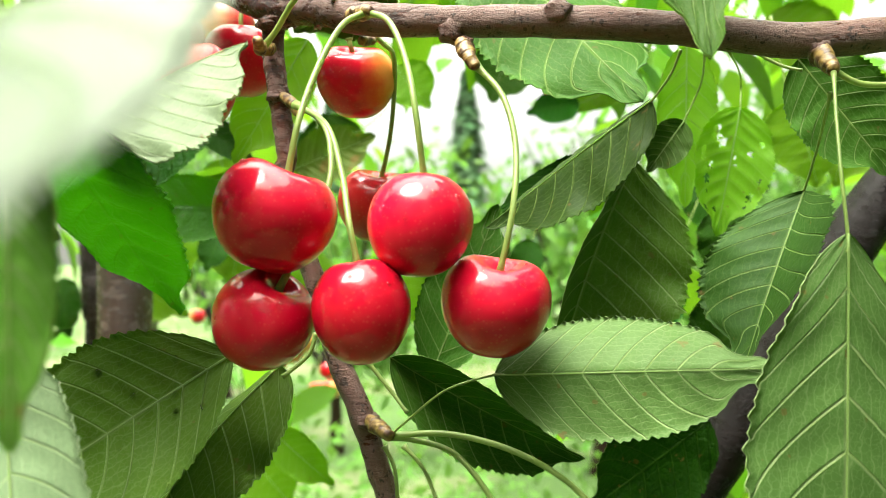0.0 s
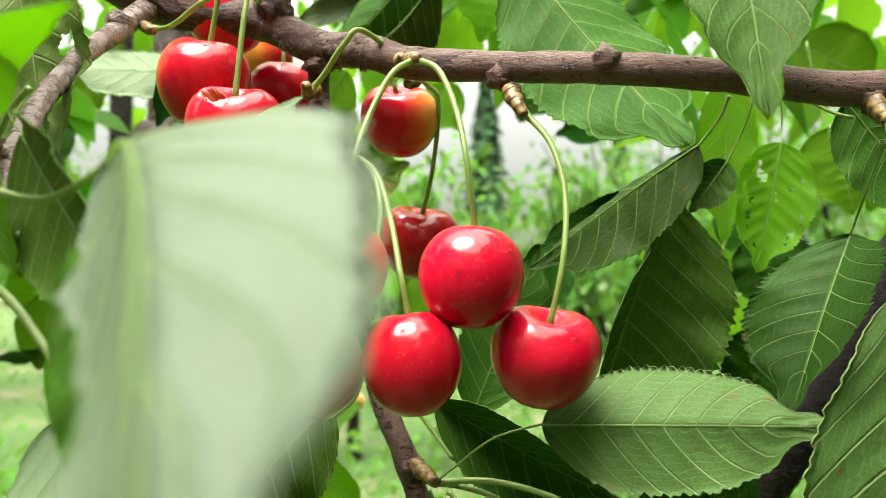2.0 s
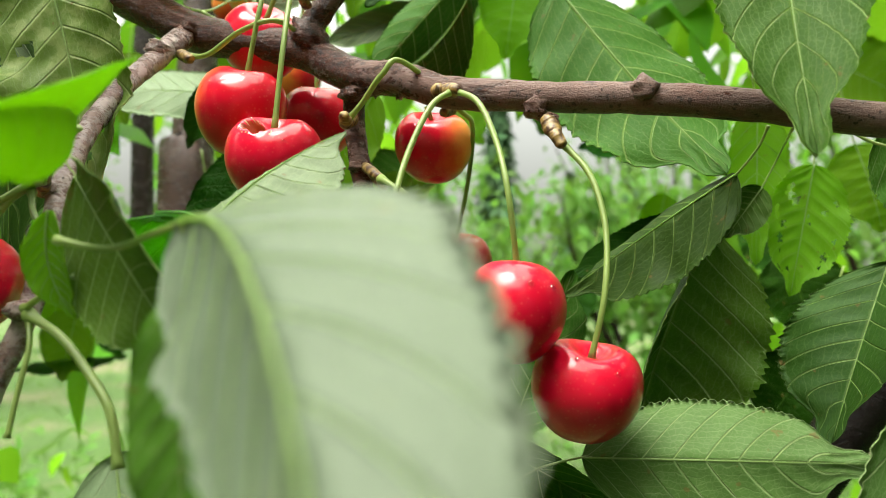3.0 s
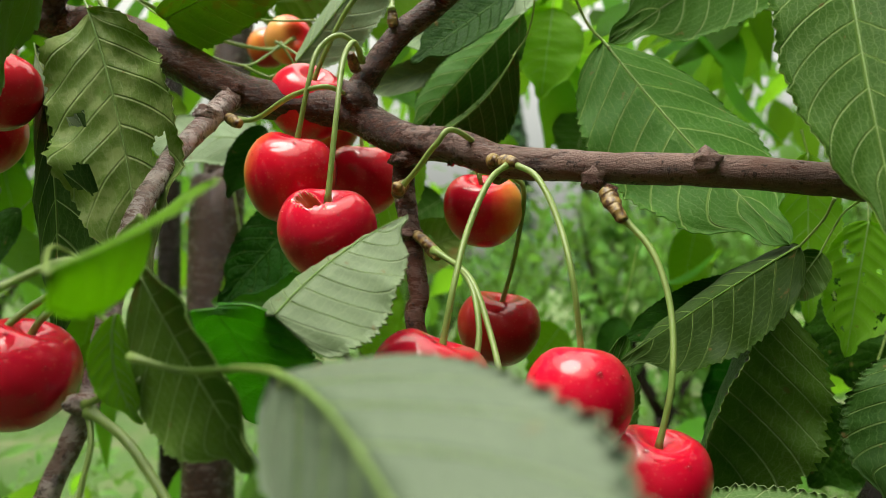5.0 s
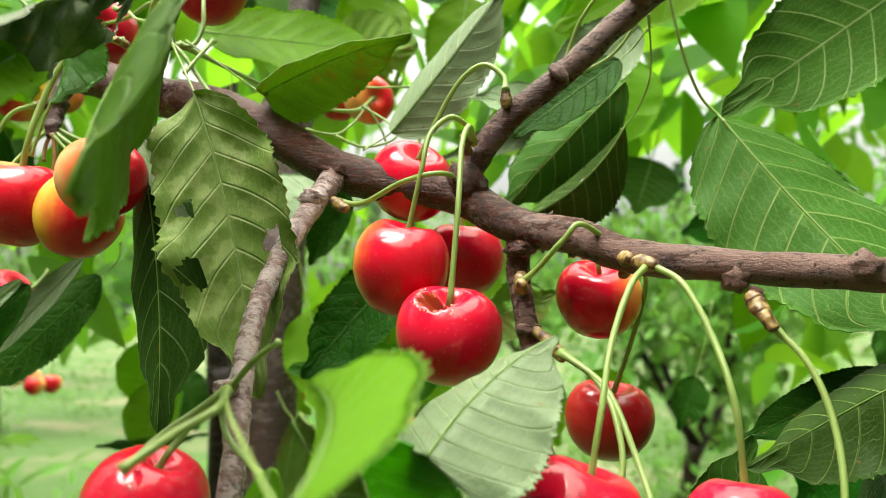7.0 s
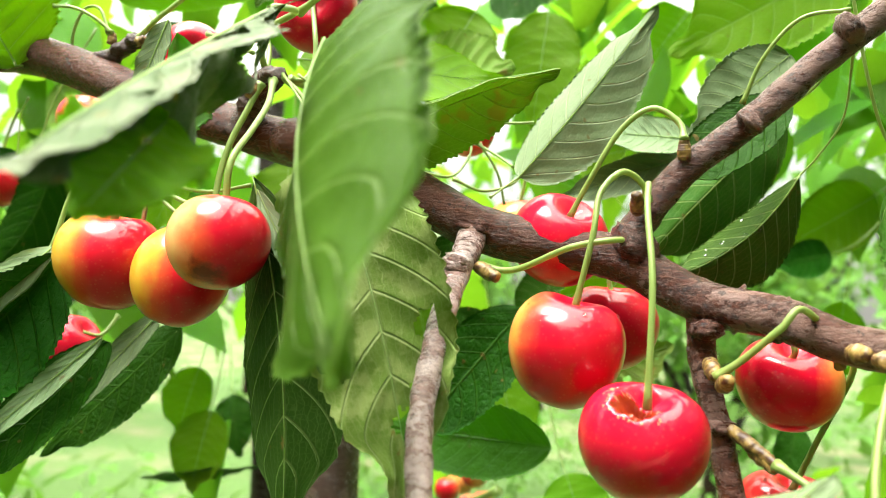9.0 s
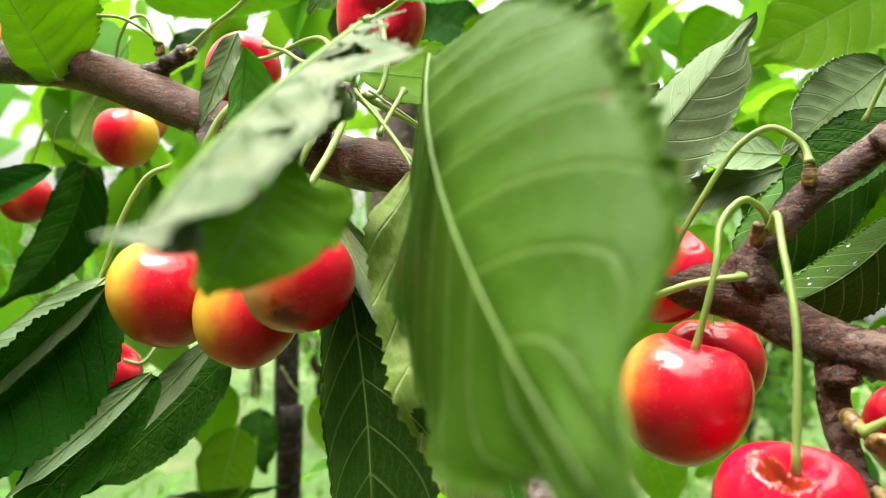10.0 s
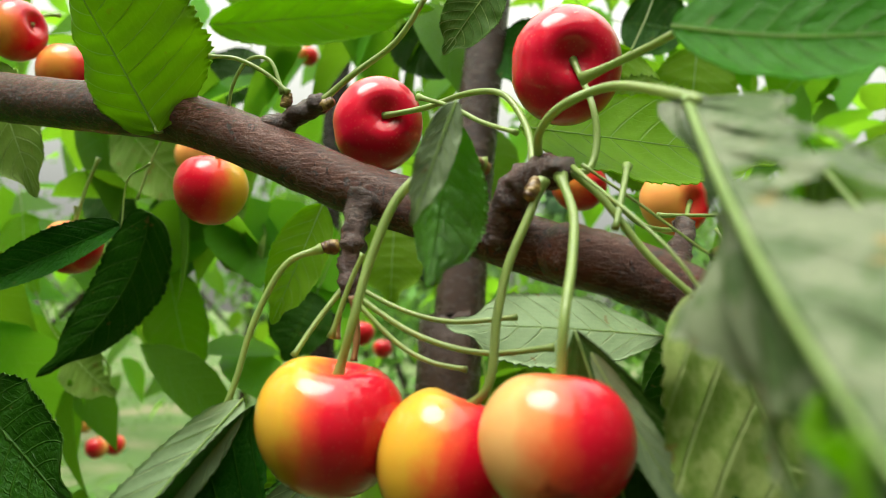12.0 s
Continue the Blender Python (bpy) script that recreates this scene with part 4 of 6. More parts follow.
cherry("small red cherry with a yellow foot behind the limb", (-0.2313, 0.2716, 1.7211), 0.0107, skin=BLUSH, axis=(0.1, -0.25, 1), spin=205, drops=2, seed=35, stem=[(-0.2238, 0.2620, 1.7308), (-0.2267, 0.2660, 1.7305)])
cherry("orange-red cherry half behind a leaf", (-0.2966, 0.3000, 1.7638), 0.0100, skin=ORANGE, axis=(0.1, 0, 1), spin=90, drops=1, seed=36, stem=[(-0.2898, 0.3000, 1.7834), (-0.2922, 0.3000, 1.7775)])
cherry("orange-red cherry at the limb, leaning sideways", (-0.3173, 0.3000, 1.7784), 0.0102, skin=ORANGE, axis=(0.95, -0.2, 0.2), spin=60, drops=1, seed=37, stem=[(-0.3090, 0.3100, 1.7880), (-0.3107, 0.3050, 1.7859)])
cherry("small red cherry behind a hanging leaf", (-0.3091, 0.3300, 1.7072), 0.0100, skin=ORANGE, axis=(0.1, -0.2, 1), spin=150, drops=1, seed=38, stem=[(-0.3018, 0.3300, 1.7414), (-0.3062, 0.3300, 1.7285)])
cherry("orange cherry behind the spur, stalk pit to the side", (-0.1007, 0.2900, 1.7238), 0.0098, skin=PALE, axis=(0.5, -0.8, -0.1), spin=0, drops=1, seed=39, stem=[(-0.1350, 0.2000, 1.7143), (-0.1239, 0.2233, 1.7118), (-0.1147, 0.2467, 1.7107), (-0.1025, 0.2700, 1.7140)])
cherry("red cherry behind dark leaves", (-0.2271, 0.2628, 1.6443), 0.0104, skin=RED, axis=(0.8, -0.1, 0.7), drops=0, seed=40, stem=[(-0.2145, 0.2700, 1.6545), (-0.2171, 0.2650, 1.6482)])
cherry("small orange cherry high behind the limb", (-0.1244, 0.3400, 1.7371), 0.0096, skin=ORANGE, axis=(0, 0, 1), spin=60, drops=0, seed=41, stem=[(-0.1142, 0.3400, 1.7571), (-0.1180, 0.3400, 1.7518)])
cherry("orange cherry above the branch among leaves", (-0.0814, 0.2800, 1.6873), 0.0112, skin=ORANGE, axis=(0, 0, 1), spin=60, drops=0, seed=42, stem=[(-0.0773, 0.2800, 1.7155), (-0.0793, 0.2800, 1.7048)])

# ---- bare stalks at the spurs ----
part("stalk", stalk_mesh([(-0.0114, 0.1620, 1.5626), (0.0007, 0.1590, 1.5638), (0.0136, 0.1560, 1.5613), (0.0248, 0.1530, 1.5558), (0.0332, 0.1500, 1.5477)], 0.000722, 0.000612), STALK, branch, "")
part("stalk", stalk_mesh([(-0.0103, 0.1630, 1.5624), (0.0007, 0.1603, 1.5603), (0.0066, 0.1577, 1.5556), (0.0111, 0.1550, 1.5495)], 0.00068, 0.000576), STALK, branch, "")
part("stalk", stalk_mesh([(-0.0131, 0.1680, 1.5590), (-0.0107, 0.1665, 1.5544), (-0.0098, 0.1650, 1.5462)], 0.00051, 0.000432), STALK, branch, "")
part("stalk", stalk_mesh([(-0.0086, 0.1660, 1.5595), (-0.0042, 0.1630, 1.5553), (-0.0011, 0.1600, 1.5490)], 0.00051, 0.000432), STALK, branch, "")
part("stalk", stalk_mesh([(-0.0171, 0.1700, 1.5776), (-0.0118, 0.1675, 1.5716), (-0.0079, 0.1650, 1.5671)], 0.00051, 0.000432), STALK, branch, "")
part("stalk", stalk_mesh([(-0.0283, 0.1680, 1.5841), (-0.0299, 0.1665, 1.5793), (-0.0352, 0.1650, 1.5748)], 0.00051, 0.000432), STALK, branch, "")
part("stalk", stalk_mesh([(0.0794, 0.1520, 1.6390), (0.0842, 0.1513, 1.6362), (0.0906, 0.1507, 1.6358), (0.0993, 0.1500, 1.6368)], 0.00068, 0.000576), STALK, branch, "")
part("stalk", stalk_mesh([(0.0709, 0.1700, 1.6479), (0.0755, 0.1675, 1.6442), (0.0793, 0.1650, 1.6423)], 0.000425, 0.00036), STALK, branch, "")
part("stalk", stalk_mesh([(-0.0904, 0.1300, 1.6302), (-0.0828, 0.1076, 1.6307), (-0.0861, 0.1025, 1.6282), (-0.0905, 0.0974, 1.6244)], 0.0007, 0.0006), STALK, branch, "")
part("stalk", stalk_mesh([(-0.0904, 0.1300, 1.6302), (-0.0997, 0.1255, 1.6229), (-0.1040, 0.1210, 1.6169), (-0.1062, 0.1165, 1.6134), (-0.1079, 0.1120, 1.6091)], 0.00068, 0.000576), STALK, branch, "")
part("stalk", stalk_mesh([(-0.0907, 0.1320, 1.6302), (-0.0874, 0.1297, 1.6335), (-0.0841, 0.1273, 1.6364), (-0.0802, 0.1250, 1.6388)], 0.000595, 0.000504), STALK, branch, "")
part("stalk", stalk_mesh([(-0.0913, 0.1300, 1.6280), (-0.0884, 0.1260, 1.6238), (-0.0837, 0.1220, 1.6209), (-0.0780, 0.1180, 1.6186)], 0.000595, 0.000504), STALK, branch, "")
part("stalk", stalk_mesh([(-0.0859, 0.1200, 1.6078), (-0.0820, 0.1167, 1.6094), (-0.0777, 0.1133, 1.6112), (-0.0720, 0.1100, 1.6133)], 0.000595, 0.000504), STALK, branch, "")
part("stalk", stalk_mesh([(-0.0853, 0.1200, 1.6068), (-0.0781, 0.1166, 1.6037), (-0.0721, 0.1132, 1.5992), (-0.0663, 0.1098, 1.5932), (-0.0640, 0.1080, 1.5850)], 0.0008, 0.0007), STALK, branch, "")
part("stalk", stalk_mesh([(-0.0853, 0.1200, 1.6062), (-0.0835, 0.1174, 1.6018), (-0.0836, 0.1147, 1.5946), (-0.0840, 0.1130, 1.5880)], 0.00051, 0.000432), STALK, branch, "")
part("stalk", stalk_mesh([(-0.1943, 0.2200, 1.7334), (-0.1980, 0.2213, 1.7408), (-0.2033, 0.2225, 1.7414), (-0.2069, 0.2238, 1.7363), (-0.2082, 0.2250, 1.7297)], 0.000468, 0.000396), STALK, branch, "")
part("stalk", stalk_mesh([(-0.1931, 0.2200, 1.7334), (-0.1983, 0.2200, 1.7376), (-0.2048, 0.2200, 1.7407), (-0.2111, 0.2200, 1.7413)], 0.00051, 0.000432), STALK, branch, "")
part("stalk", stalk_mesh([(-0.1857, 0.2200, 1.7316), (-0.1796, 0.2188, 1.7367), (-0.1703, 0.2175, 1.7435), (-0.1646, 0.2162, 1.7520), (-0.1624, 0.2150, 1.7562)], 0.00068, 0.000576), STALK, branch, "")
part("stalk", stalk_mesh([(-0.1746, 0.2080, 1.6934), (-0.1643, 0.2053, 1.6889), (-0.1547, 0.2027, 1.6871), (-0.1433, 0.2000, 1.6884)], 0.00051, 0.000432), STALK, branch, "")
part("stalk", stalk_mesh([(-0.1741, 0.2070, 1.6917), (-0.1617, 0.2030, 1.6848), (-0.1493, 0.1990, 1.6821), (-0.1371, 0.1950, 1.6837)], 0.000595, 0.000504), STALK, branch, "")
part("stalk", stalk_mesh([(-0.1736, 0.2060, 1.6906), (-0.1647, 0.2033, 1.6831), (-0.1582, 0.2007, 1.6801), (-0.1515, 0.1980, 1.6792)], 0.00051, 0.000432), STALK, branch, "")
part("stalk", stalk_mesh([(-0.1751, 0.2070, 1.6933), (-0.1794, 0.2035, 1.6860), (-0.1822, 0.2000, 1.6799)], 0.000595, 0.000504), STALK, branch, "")
part("stalk", stalk_mesh([(-0.1802, 0.2070, 1.6997), (-0.1865, 0.2052, 1.6961), (-0.1911, 0.2035, 1.6855), (-0.1933, 0.2018, 1.6743), (-0.1952, 0.2000, 1.6674)], 0.00068, 0.000576), STALK, branch, "")
part("stalk", stalk_mesh([(-0.1376, 0.1960, 1.7149), (-0.1306, 0.1940, 1.7089), (-0.1226, 0.1920, 1.6988), (-0.1138, 0.1900, 1.6908)], 0.00068, 0.000576), STALK, branch, "")
part("stalk", stalk_mesh([(-0.1654, 0.2200, 1.7328), (-0.1576, 0.2133, 1.7289), (-0.1514, 0.2067, 1.7243), (-0.1445, 0.2000, 1.7206)], 0.00051, 0.000432), STALK, branch, "")
part("stalk", stalk_mesh([(-0.1152, 0.2300, 1.7110), (-0.1010, 0.2333, 1.7119), (-0.0883, 0.2367, 1.7127), (-0.0770, 0.2400, 1.7138)], 0.000425, 0.00036), STALK, branch, "")
part("stalk", stalk_mesh([(-0.1046, 0.2200, 1.6953), (-0.0989, 0.2333, 1.6971), (-0.0958, 0.2467, 1.7049), (-0.0959, 0.2600, 1.7124)], 0.000425, 0.00036), STALK, branch, "")
part("stalk", stalk_mesh([(-0.0983, 0.2300, 1.6957), (-0.0906, 0.2333, 1.6931), (-0.0828, 0.2367, 1.6955), (-0.0799, 0.2400, 1.6995)], 0.000425, 0.00036), STALK, branch, "")
part("stalk", stalk_mesh([(-0.0929, 0.2500, 1.7101), (-0.0874, 0.2500, 1.7013), (-0.0850, 0.2500, 1.6918)], 0.000425, 0.00036), STALK, branch, "")
part("stalk", stalk_mesh([(-0.0943, 0.2500, 1.7101), (-0.0871, 0.2450, 1.7052), (-0.0824, 0.2400, 1.7011)], 0.000425, 0.00036), STALK, branch, "")
part("stalk", stalk_mesh([(-0.0267, 0.2000, 1.7055), (-0.0201, 0.1967, 1.7085), (-0.0161, 0.1933, 1.7127), (-0.0136, 0.1900, 1.7179)], 0.000425, 0.00036), STALK, branch, "")
part("stalk", stalk_mesh([(-0.0312, 0.2000, 1.7082), (-0.0277, 0.1960, 1.7176), (-0.0214, 0.1920, 1.7245), (-0.0130, 0.1880, 1.7247)], 0.00051, 0.000432), STALK, branch, "")
part("stalk", stalk_mesh([(-0.1757, 0.2000, 1.6833), (-0.1729, 0.2000, 1.6928), (-0.1707, 0.2000, 1.6984)], 0.00051, 0.000432), STALK, branch, "")
part("stalk", stalk_mesh([(-0.2689, 0.3000, 1.7216), (-0.2632, 0.3000, 1.7393), (-0.2489, 0.3000, 1.7658)], 0.000425, 0.00036), STALK, branch, "")
part("stalk", stalk_mesh([(-0.1254, 0.2000, 1.7151), (-0.1267, 0.1950, 1.7094), (-0.1283, 0.1900, 1.7030)], 0.000595, 0.000504), STALK, branch, "")
part("stalk", stalk_mesh([(-0.1335, 0.2000, 1.7304), (-0.1233, 0.1913, 1.7330), (-0.1190, 0.1825, 1.7330), (-0.1147, 0.1738, 1.7327), (-0.1089, 0.1650, 1.7336)], 0.000765, 0.000648), STALK, branch, "")
part("stalk", stalk_mesh([(-0.1736, 0.2060, 1.6909), (-0.1723, 0.2055, 1.6842), (-0.1725, 0.2050, 1.6792)], 0.0007, 0.0005600000000000001), RUSSET, branch, "russet dry stalk")
part("stalk", stalk_mesh([(-0.1748, 0.2070, 1.6916), (-0.1761, 0.2065, 1.6872), (-0.1760, 0.2060, 1.6830)], 0.0006, 0.00047999999999999996), RUSSET, branch, "russet dry stalk")

# ---- leaves round the cherries ----
leaf("broad green cherry leaf hanging behind the branch, finely toothed", (0.0112, 0.2164, 1.6985), (0.0471, 0.1760, 1.6378), 0.0526, fold=(-27.4, -5.9), roll=-0.0, curl=0.006, bend=-0.04, side=0.001, blunt=0.58, twist=-8.7, seed=43, petiole=[(-0.0123, 0.2000, 1.7703), (-0.0064, 0.2055, 1.7416), (-0.0003, 0.2110, 1.7184), (0.0060, 0.2164, 1.7048)])
leaf("large cherry leaf with netted veins above the branch", (0.0867, 0.2500, 1.7548), (0.0136, 0.2220, 1.6997), 0.0460, fold=(8, 8), seed=44)
leaf("soft green hanging leaf with a limp curled tip before the branch", (0.0499, 0.1550, 1.7010), (0.0448, 0.1250, 1.6340), 0.0354, fold=(29.0, -7.2), roll=0.1, blunt=0.36, curl=0.005, bend=0.0, side=0.01, twist=-0.0, seed=45, petiole=[(0.0484, 0.1600, 1.7138), (0.0484, 0.1570, 1.7034)])
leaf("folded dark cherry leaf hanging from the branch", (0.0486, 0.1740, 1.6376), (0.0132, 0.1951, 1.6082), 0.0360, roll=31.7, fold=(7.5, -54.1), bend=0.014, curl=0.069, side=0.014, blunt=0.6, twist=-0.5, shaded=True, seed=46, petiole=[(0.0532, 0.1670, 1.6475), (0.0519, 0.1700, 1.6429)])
leaf("dark narrow leaf edge beside the folded leaf", (0.0502, 0.2100, 1.6306), (0.0125, 0.2050, 1.6124), 0.0140, roll=20, face="top", seed=47)
leaf("green cherry leaf with clear side veins, hanging", (0.0522, 0.2050, 1.6280), (0.0299, 0.2000, 1.5680), 0.0619, fold=(13.3, 71.1), side=0.026, roll=-0.9, bend=-0.0, curl=-0.0, blunt=0.76, twist=-11.8, lighter=True, seed=48)
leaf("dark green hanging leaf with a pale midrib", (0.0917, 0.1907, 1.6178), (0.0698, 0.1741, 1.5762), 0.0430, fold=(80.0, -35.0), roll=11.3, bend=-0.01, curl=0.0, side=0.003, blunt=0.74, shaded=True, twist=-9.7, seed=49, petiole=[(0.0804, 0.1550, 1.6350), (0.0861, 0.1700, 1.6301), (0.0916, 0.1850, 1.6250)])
leaf("broad pale-green cherry leaf lying level, toothed rim", (0.0104, 0.1540, 1.5769), (0.0615, 0.1380, 1.5806), 0.0315, fold=(-41.5, 7.4), bend=-0.001, side=0.0, greyed=True, roll=-0.1, curl=0.0, blunt=0.58, twist=0.1, seed=50, petiole=[(-0.0114, 0.1620, 1.5626), (-0.0076, 0.1585, 1.5666), (0.0007, 0.1550, 1.5737)])
leaf("long grey-green leaf hanging straight from its stalk", (0.0739, 0.1370, 1.6052), (0.0678, 0.1280, 1.5184), 0.0430, fold=(-8.6, 0.2), greyed=True, roll=-3.4, bend=-0.001, curl=-0.022, side=-0.001, blunt=0.82, twist=0.0, seed=51, petiole=[(0.0784, 0.1500, 1.6381), (0.0759, 0.1445, 1.6288), (0.0738, 0.1390, 1.6172)])
leaf("shaded grey-green leaf under the level one", (-0.0121, 0.1720, 1.5783), (0.0351, 0.1850, 1.5517), 0.0300, fold=(52.5, 30.3), roll=6.1, bend=0.004, curl=0.0, side=0.016, blunt=0.58, twist=-27.6, seed=52, petiole=[(-0.0133, 0.1700, 1.5795), (-0.0127, 0.1710, 1.5790)])
leaf("small toothed leaf behind the cherries", (-0.0028, 0.1950, 1.5713), (0.0148, 0.2000, 1.6154), 0.0260, fold=(10, 10), seed=53)
leaf("broad green leaf with pale midrib below the cherries", (-0.0434, 0.1550, 1.5811), (-0.0835, 0.1430, 1.5545), 0.0420, fold=(30.9, -4.8), roll=0.1, bend=0.024, curl=-0.023, side=0.001, blunt=0.8, twist=3.0, lighter=True, drops=14, seed=54, petiole=[(-0.0389, 0.1650, 1.5844), (-0.0406, 0.1570, 1.5834)])
leaf("narrow crinkled leaf hanging below the cherries", (-0.0361, 0.1680, 1.5771), (-0.0664, 0.1600, 1.5365), 0.0319, fold=(-2.8, -69.2), lighter=True, wave=0.035, roll=5.5, bend=0.081, curl=-0.0, side=0.037, blunt=0.58, twist=5.9, seed=55, petiole=[(-0.0308, 0.1680, 1.5829), (-0.0333, 0.1680, 1.5797)])
leaf("deep green cherry leaf seen from above, ribbed", (-0.0662, 0.1238, 1.6236), (-0.0602, 0.1712, 1.586), 0.0300, face="top", lush=True, fold=(-4.3, -0.8), roll=11.0, bend=-0.0216, curl=-0.0608, side=0.0149, blunt=0.41, twist=-6.5, quilt=0.045, seed=56)
leaf("pale cherry leaf hanging low beside the pale twig", (-0.0700, 0.1200, 1.5840), (-0.0480, 0.0880, 1.5400), 0.0300, pale=True, fold=(8, 8), seed=181)
leaf("pale leaf with toothed curled edge below the cracked cherry", (-0.0558, 0.1221, 1.6225), (-0.0361, 0.1378, 1.6405), 0.0370, fold=(-45.7, -5.5), roll=-27.7, pale=True, quilt=0.010, rib_size=0.4, bend=-0.001, curl=-0.0, side=-0.063, blunt=0.3, twist=11.3, seed=57)
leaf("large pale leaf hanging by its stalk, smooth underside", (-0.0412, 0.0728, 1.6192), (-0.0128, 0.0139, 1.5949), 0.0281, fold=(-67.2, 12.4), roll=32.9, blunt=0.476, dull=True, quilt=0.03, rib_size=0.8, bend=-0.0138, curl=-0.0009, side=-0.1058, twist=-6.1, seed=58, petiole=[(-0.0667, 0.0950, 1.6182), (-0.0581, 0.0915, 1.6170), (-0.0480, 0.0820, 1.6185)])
leaf("green leaf hanging close behind the pale one", (-0.0400, 0.0690, 1.6130), (-0.0372, 0.0650, 1.5835), 0.0115, fold=(10, 10), lighter=True, seed=182)
leaf("long drooping leaf with green underside and brown spots", (-0.1122, 0.1510, 1.7059), (-0.0893, 0.0847, 1.6559), 0.0535, fold=(-25.1, -2.5), roll=53.4, sheen=True, quilt=0.02, rib_size=0.45, bend=0.045, curl=0.014, side=0.026, blunt=0.7, twist=-1.7, seed=59)
leaf("curled ragged leaf, pale with brown blotches and holes", (-0.1238, 0.1587, 1.7147), (-0.1315, 0.0911, 1.6715), 0.0270, fold=(-75.0, 3.8), roll=104.3, blotched=True, holes=6, wave=0.09, quilt=0.07, rib_size=1.5, bend=-0.009, curl=-0.11, side=-0.001, blunt=0.9, twist=20.4, seed=60, petiole=[(-0.1403, 0.2000, 1.7142), (-0.1406, 0.1950, 1.7194), (-0.1367, 0.1900, 1.7229), (-0.1293, 0.1850, 1.7244)])
leaf("torn yellow-green flap hanging from the holed leaf", (-0.1227, 0.1180, 1.6830), (-0.1211, 0.0984, 1.6686), 0.0200, backlit=True, holes=2, wave=0.05, fold=(14, 14), roll=-35, seed=61)
leaf("ragged pale-green leaf with painted sheen patches, holes and brown spots", (-0.1188, 0.1752, 1.6935), (-0.0953, 0.1590, 1.6253), 0.0360, fold=(12, 16), ragged=True, holes=6, wave=0.06, quilt=0.02, side=-0.03, seed=62, petiole=[(-0.1350, 0.1950, 1.7137), (-0.1240, 0.1800, 1.7010)])
leaf("yellow-green leaf with a dry curled tip above the branch", (-0.1114, 0.2008, 1.7005), (-0.0712, 0.2000, 1.7163), 0.0300, roll=45.6, fold=(48.2, 7.8), side=-0.011, worn=True, bend=-0.056, curl=0.0, blunt=0.31, twist=0.3, seed=63, petiole=[(-0.1331, 0.2000, 1.7152), (-0.1226, 0.2000, 1.7081)])
leaf("spotted yellow leaf behind the branch top", (-0.1447, 0.2350, 1.7308), (-0.0842, 0.2500, 1.7277), 0.0320, roll=-30, backlit=True, fold=(8, 8), seed=64)
leaf("grey-green leaf pointing upwards behind the branch", (-0.0805, 0.2250, 1.6955), (-0.0464, 0.2200, 1.7392), 0.0300, fold=(-54.1, -0.7), roll=3.3, pale=True, bend=0.004, curl=0.001, side=0.013, blunt=0.48, twist=-0.8, seed=65, petiole=[(-0.0875, 0.2200, 1.6894), (-0.0835, 0.2250, 1.6934)])
leaf("small pale leaf behind the rising twig", (-0.0280, 0.2620, 1.7143), (-0.0589, 0.2620, 1.7165), 0.0160, fold=(8, 8), roll=20, pale=True, seed=66)
leaf("pale leaf edge behind the rising twig", (-0.0251, 0.2700, 1.7124), (-0.0704, 0.2680, 1.6958), 0.0140, pale=True, fold=(8, 20), wave=0.04, seed=67)
leaf("smooth leaf behind the rising twig", (-0.0145, 0.2220, 1.7159), (-0.0442, 0.2150, 1.6917), 0.0200, fold=(10, 10), roll=20, face="top", seed=68, petiole=[(-0.0076, 0.2150, 1.7224), (-0.0107, 0.2220, 1.7194)])
leaf("dark folded leaf with a thick pale midrib", (-0.0138, 0.2156, 1.6952), (-0.0435, 0.2250, 1.6701), 0.0300, fold=(-23.1, -71.0), roll=-0.1, bend=0.0, curl=0.0, side=-0.106, blunt=0.87, twist=-0.0, drops=10, seed=69, petiole=[(-0.0118, 0.1900, 1.7166), (-0.0094, 0.2010, 1.7058), (-0.0105, 0.2120, 1.6997)])
leaf("dark striped leaf under the rising twig", (-0.0110, 0.2350, 1.7136), (-0.0480, 0.2400, 1.6736), 0.0300, roll=0.0, fold=(-18.8, -38.2), bend=-0.0, curl=0.0, side=0.013, blunt=0.68, twist=22.3, seed=70)
leaf("light green leaf high behind the twig", (0.0410, 0.3200, 1.7969), (-0.0298, 0.3000, 1.7531), 0.0460, face="top", fold=(8, 8), backlit=True, seed=71)
leaf("light green hanging leaf behind the branch", (0.0799, 0.2450, 1.6712), (0.0774, 0.2400, 1.6174), 0.0240, fold=(10, 10), backlit=True, seed=72, petiole=[(0.0781, 0.2450, 1.6787), (0.0790, 0.2450, 1.6749)])
leaf("yellowing leaf eaten into holes, hanging", (0.0934, 0.2350, 1.6487), (0.0838, 0.2300, 1.6080), 0.0300, backlit=True, holes=18, fold=(14, 14), seed=73, petiole=[(0.0632, 0.1650, 1.6467), (0.0915, 0.2300, 1.6572)])
leaf("dark leaf at the branch end", (0.0879, 0.1850, 1.6502), (0.1081, 0.1800, 1.6209), 0.0280, fold=(12, 12), roll=15, seed=74)
leaf("small dark leaf behind the folded one", (0.0643, 0.2000, 1.6376), (0.0545, 0.2000, 1.6240), 0.0140, fold=(20, 20), seed=75, petiole=[(0.0590, 0.1680, 1.6473), (0.0672, 0.1950, 1.6463)])
leaf("yellow-green leaf, glossy and upturned, beside the pale twig", (-0.0604, 0.0657, 1.6286), (-0.0688, 0.1021, 1.6353), 0.0217, fold=(34.5, -73.1), roll=-54.9, backlit=True, bend=-0.096, curl=0.001, side=0.014, blunt=0.7, twist=25.5, seed=76, petiole=[(-0.0905, 0.1300, 1.6300), (-0.0740, 0.0900, 1.6320)])
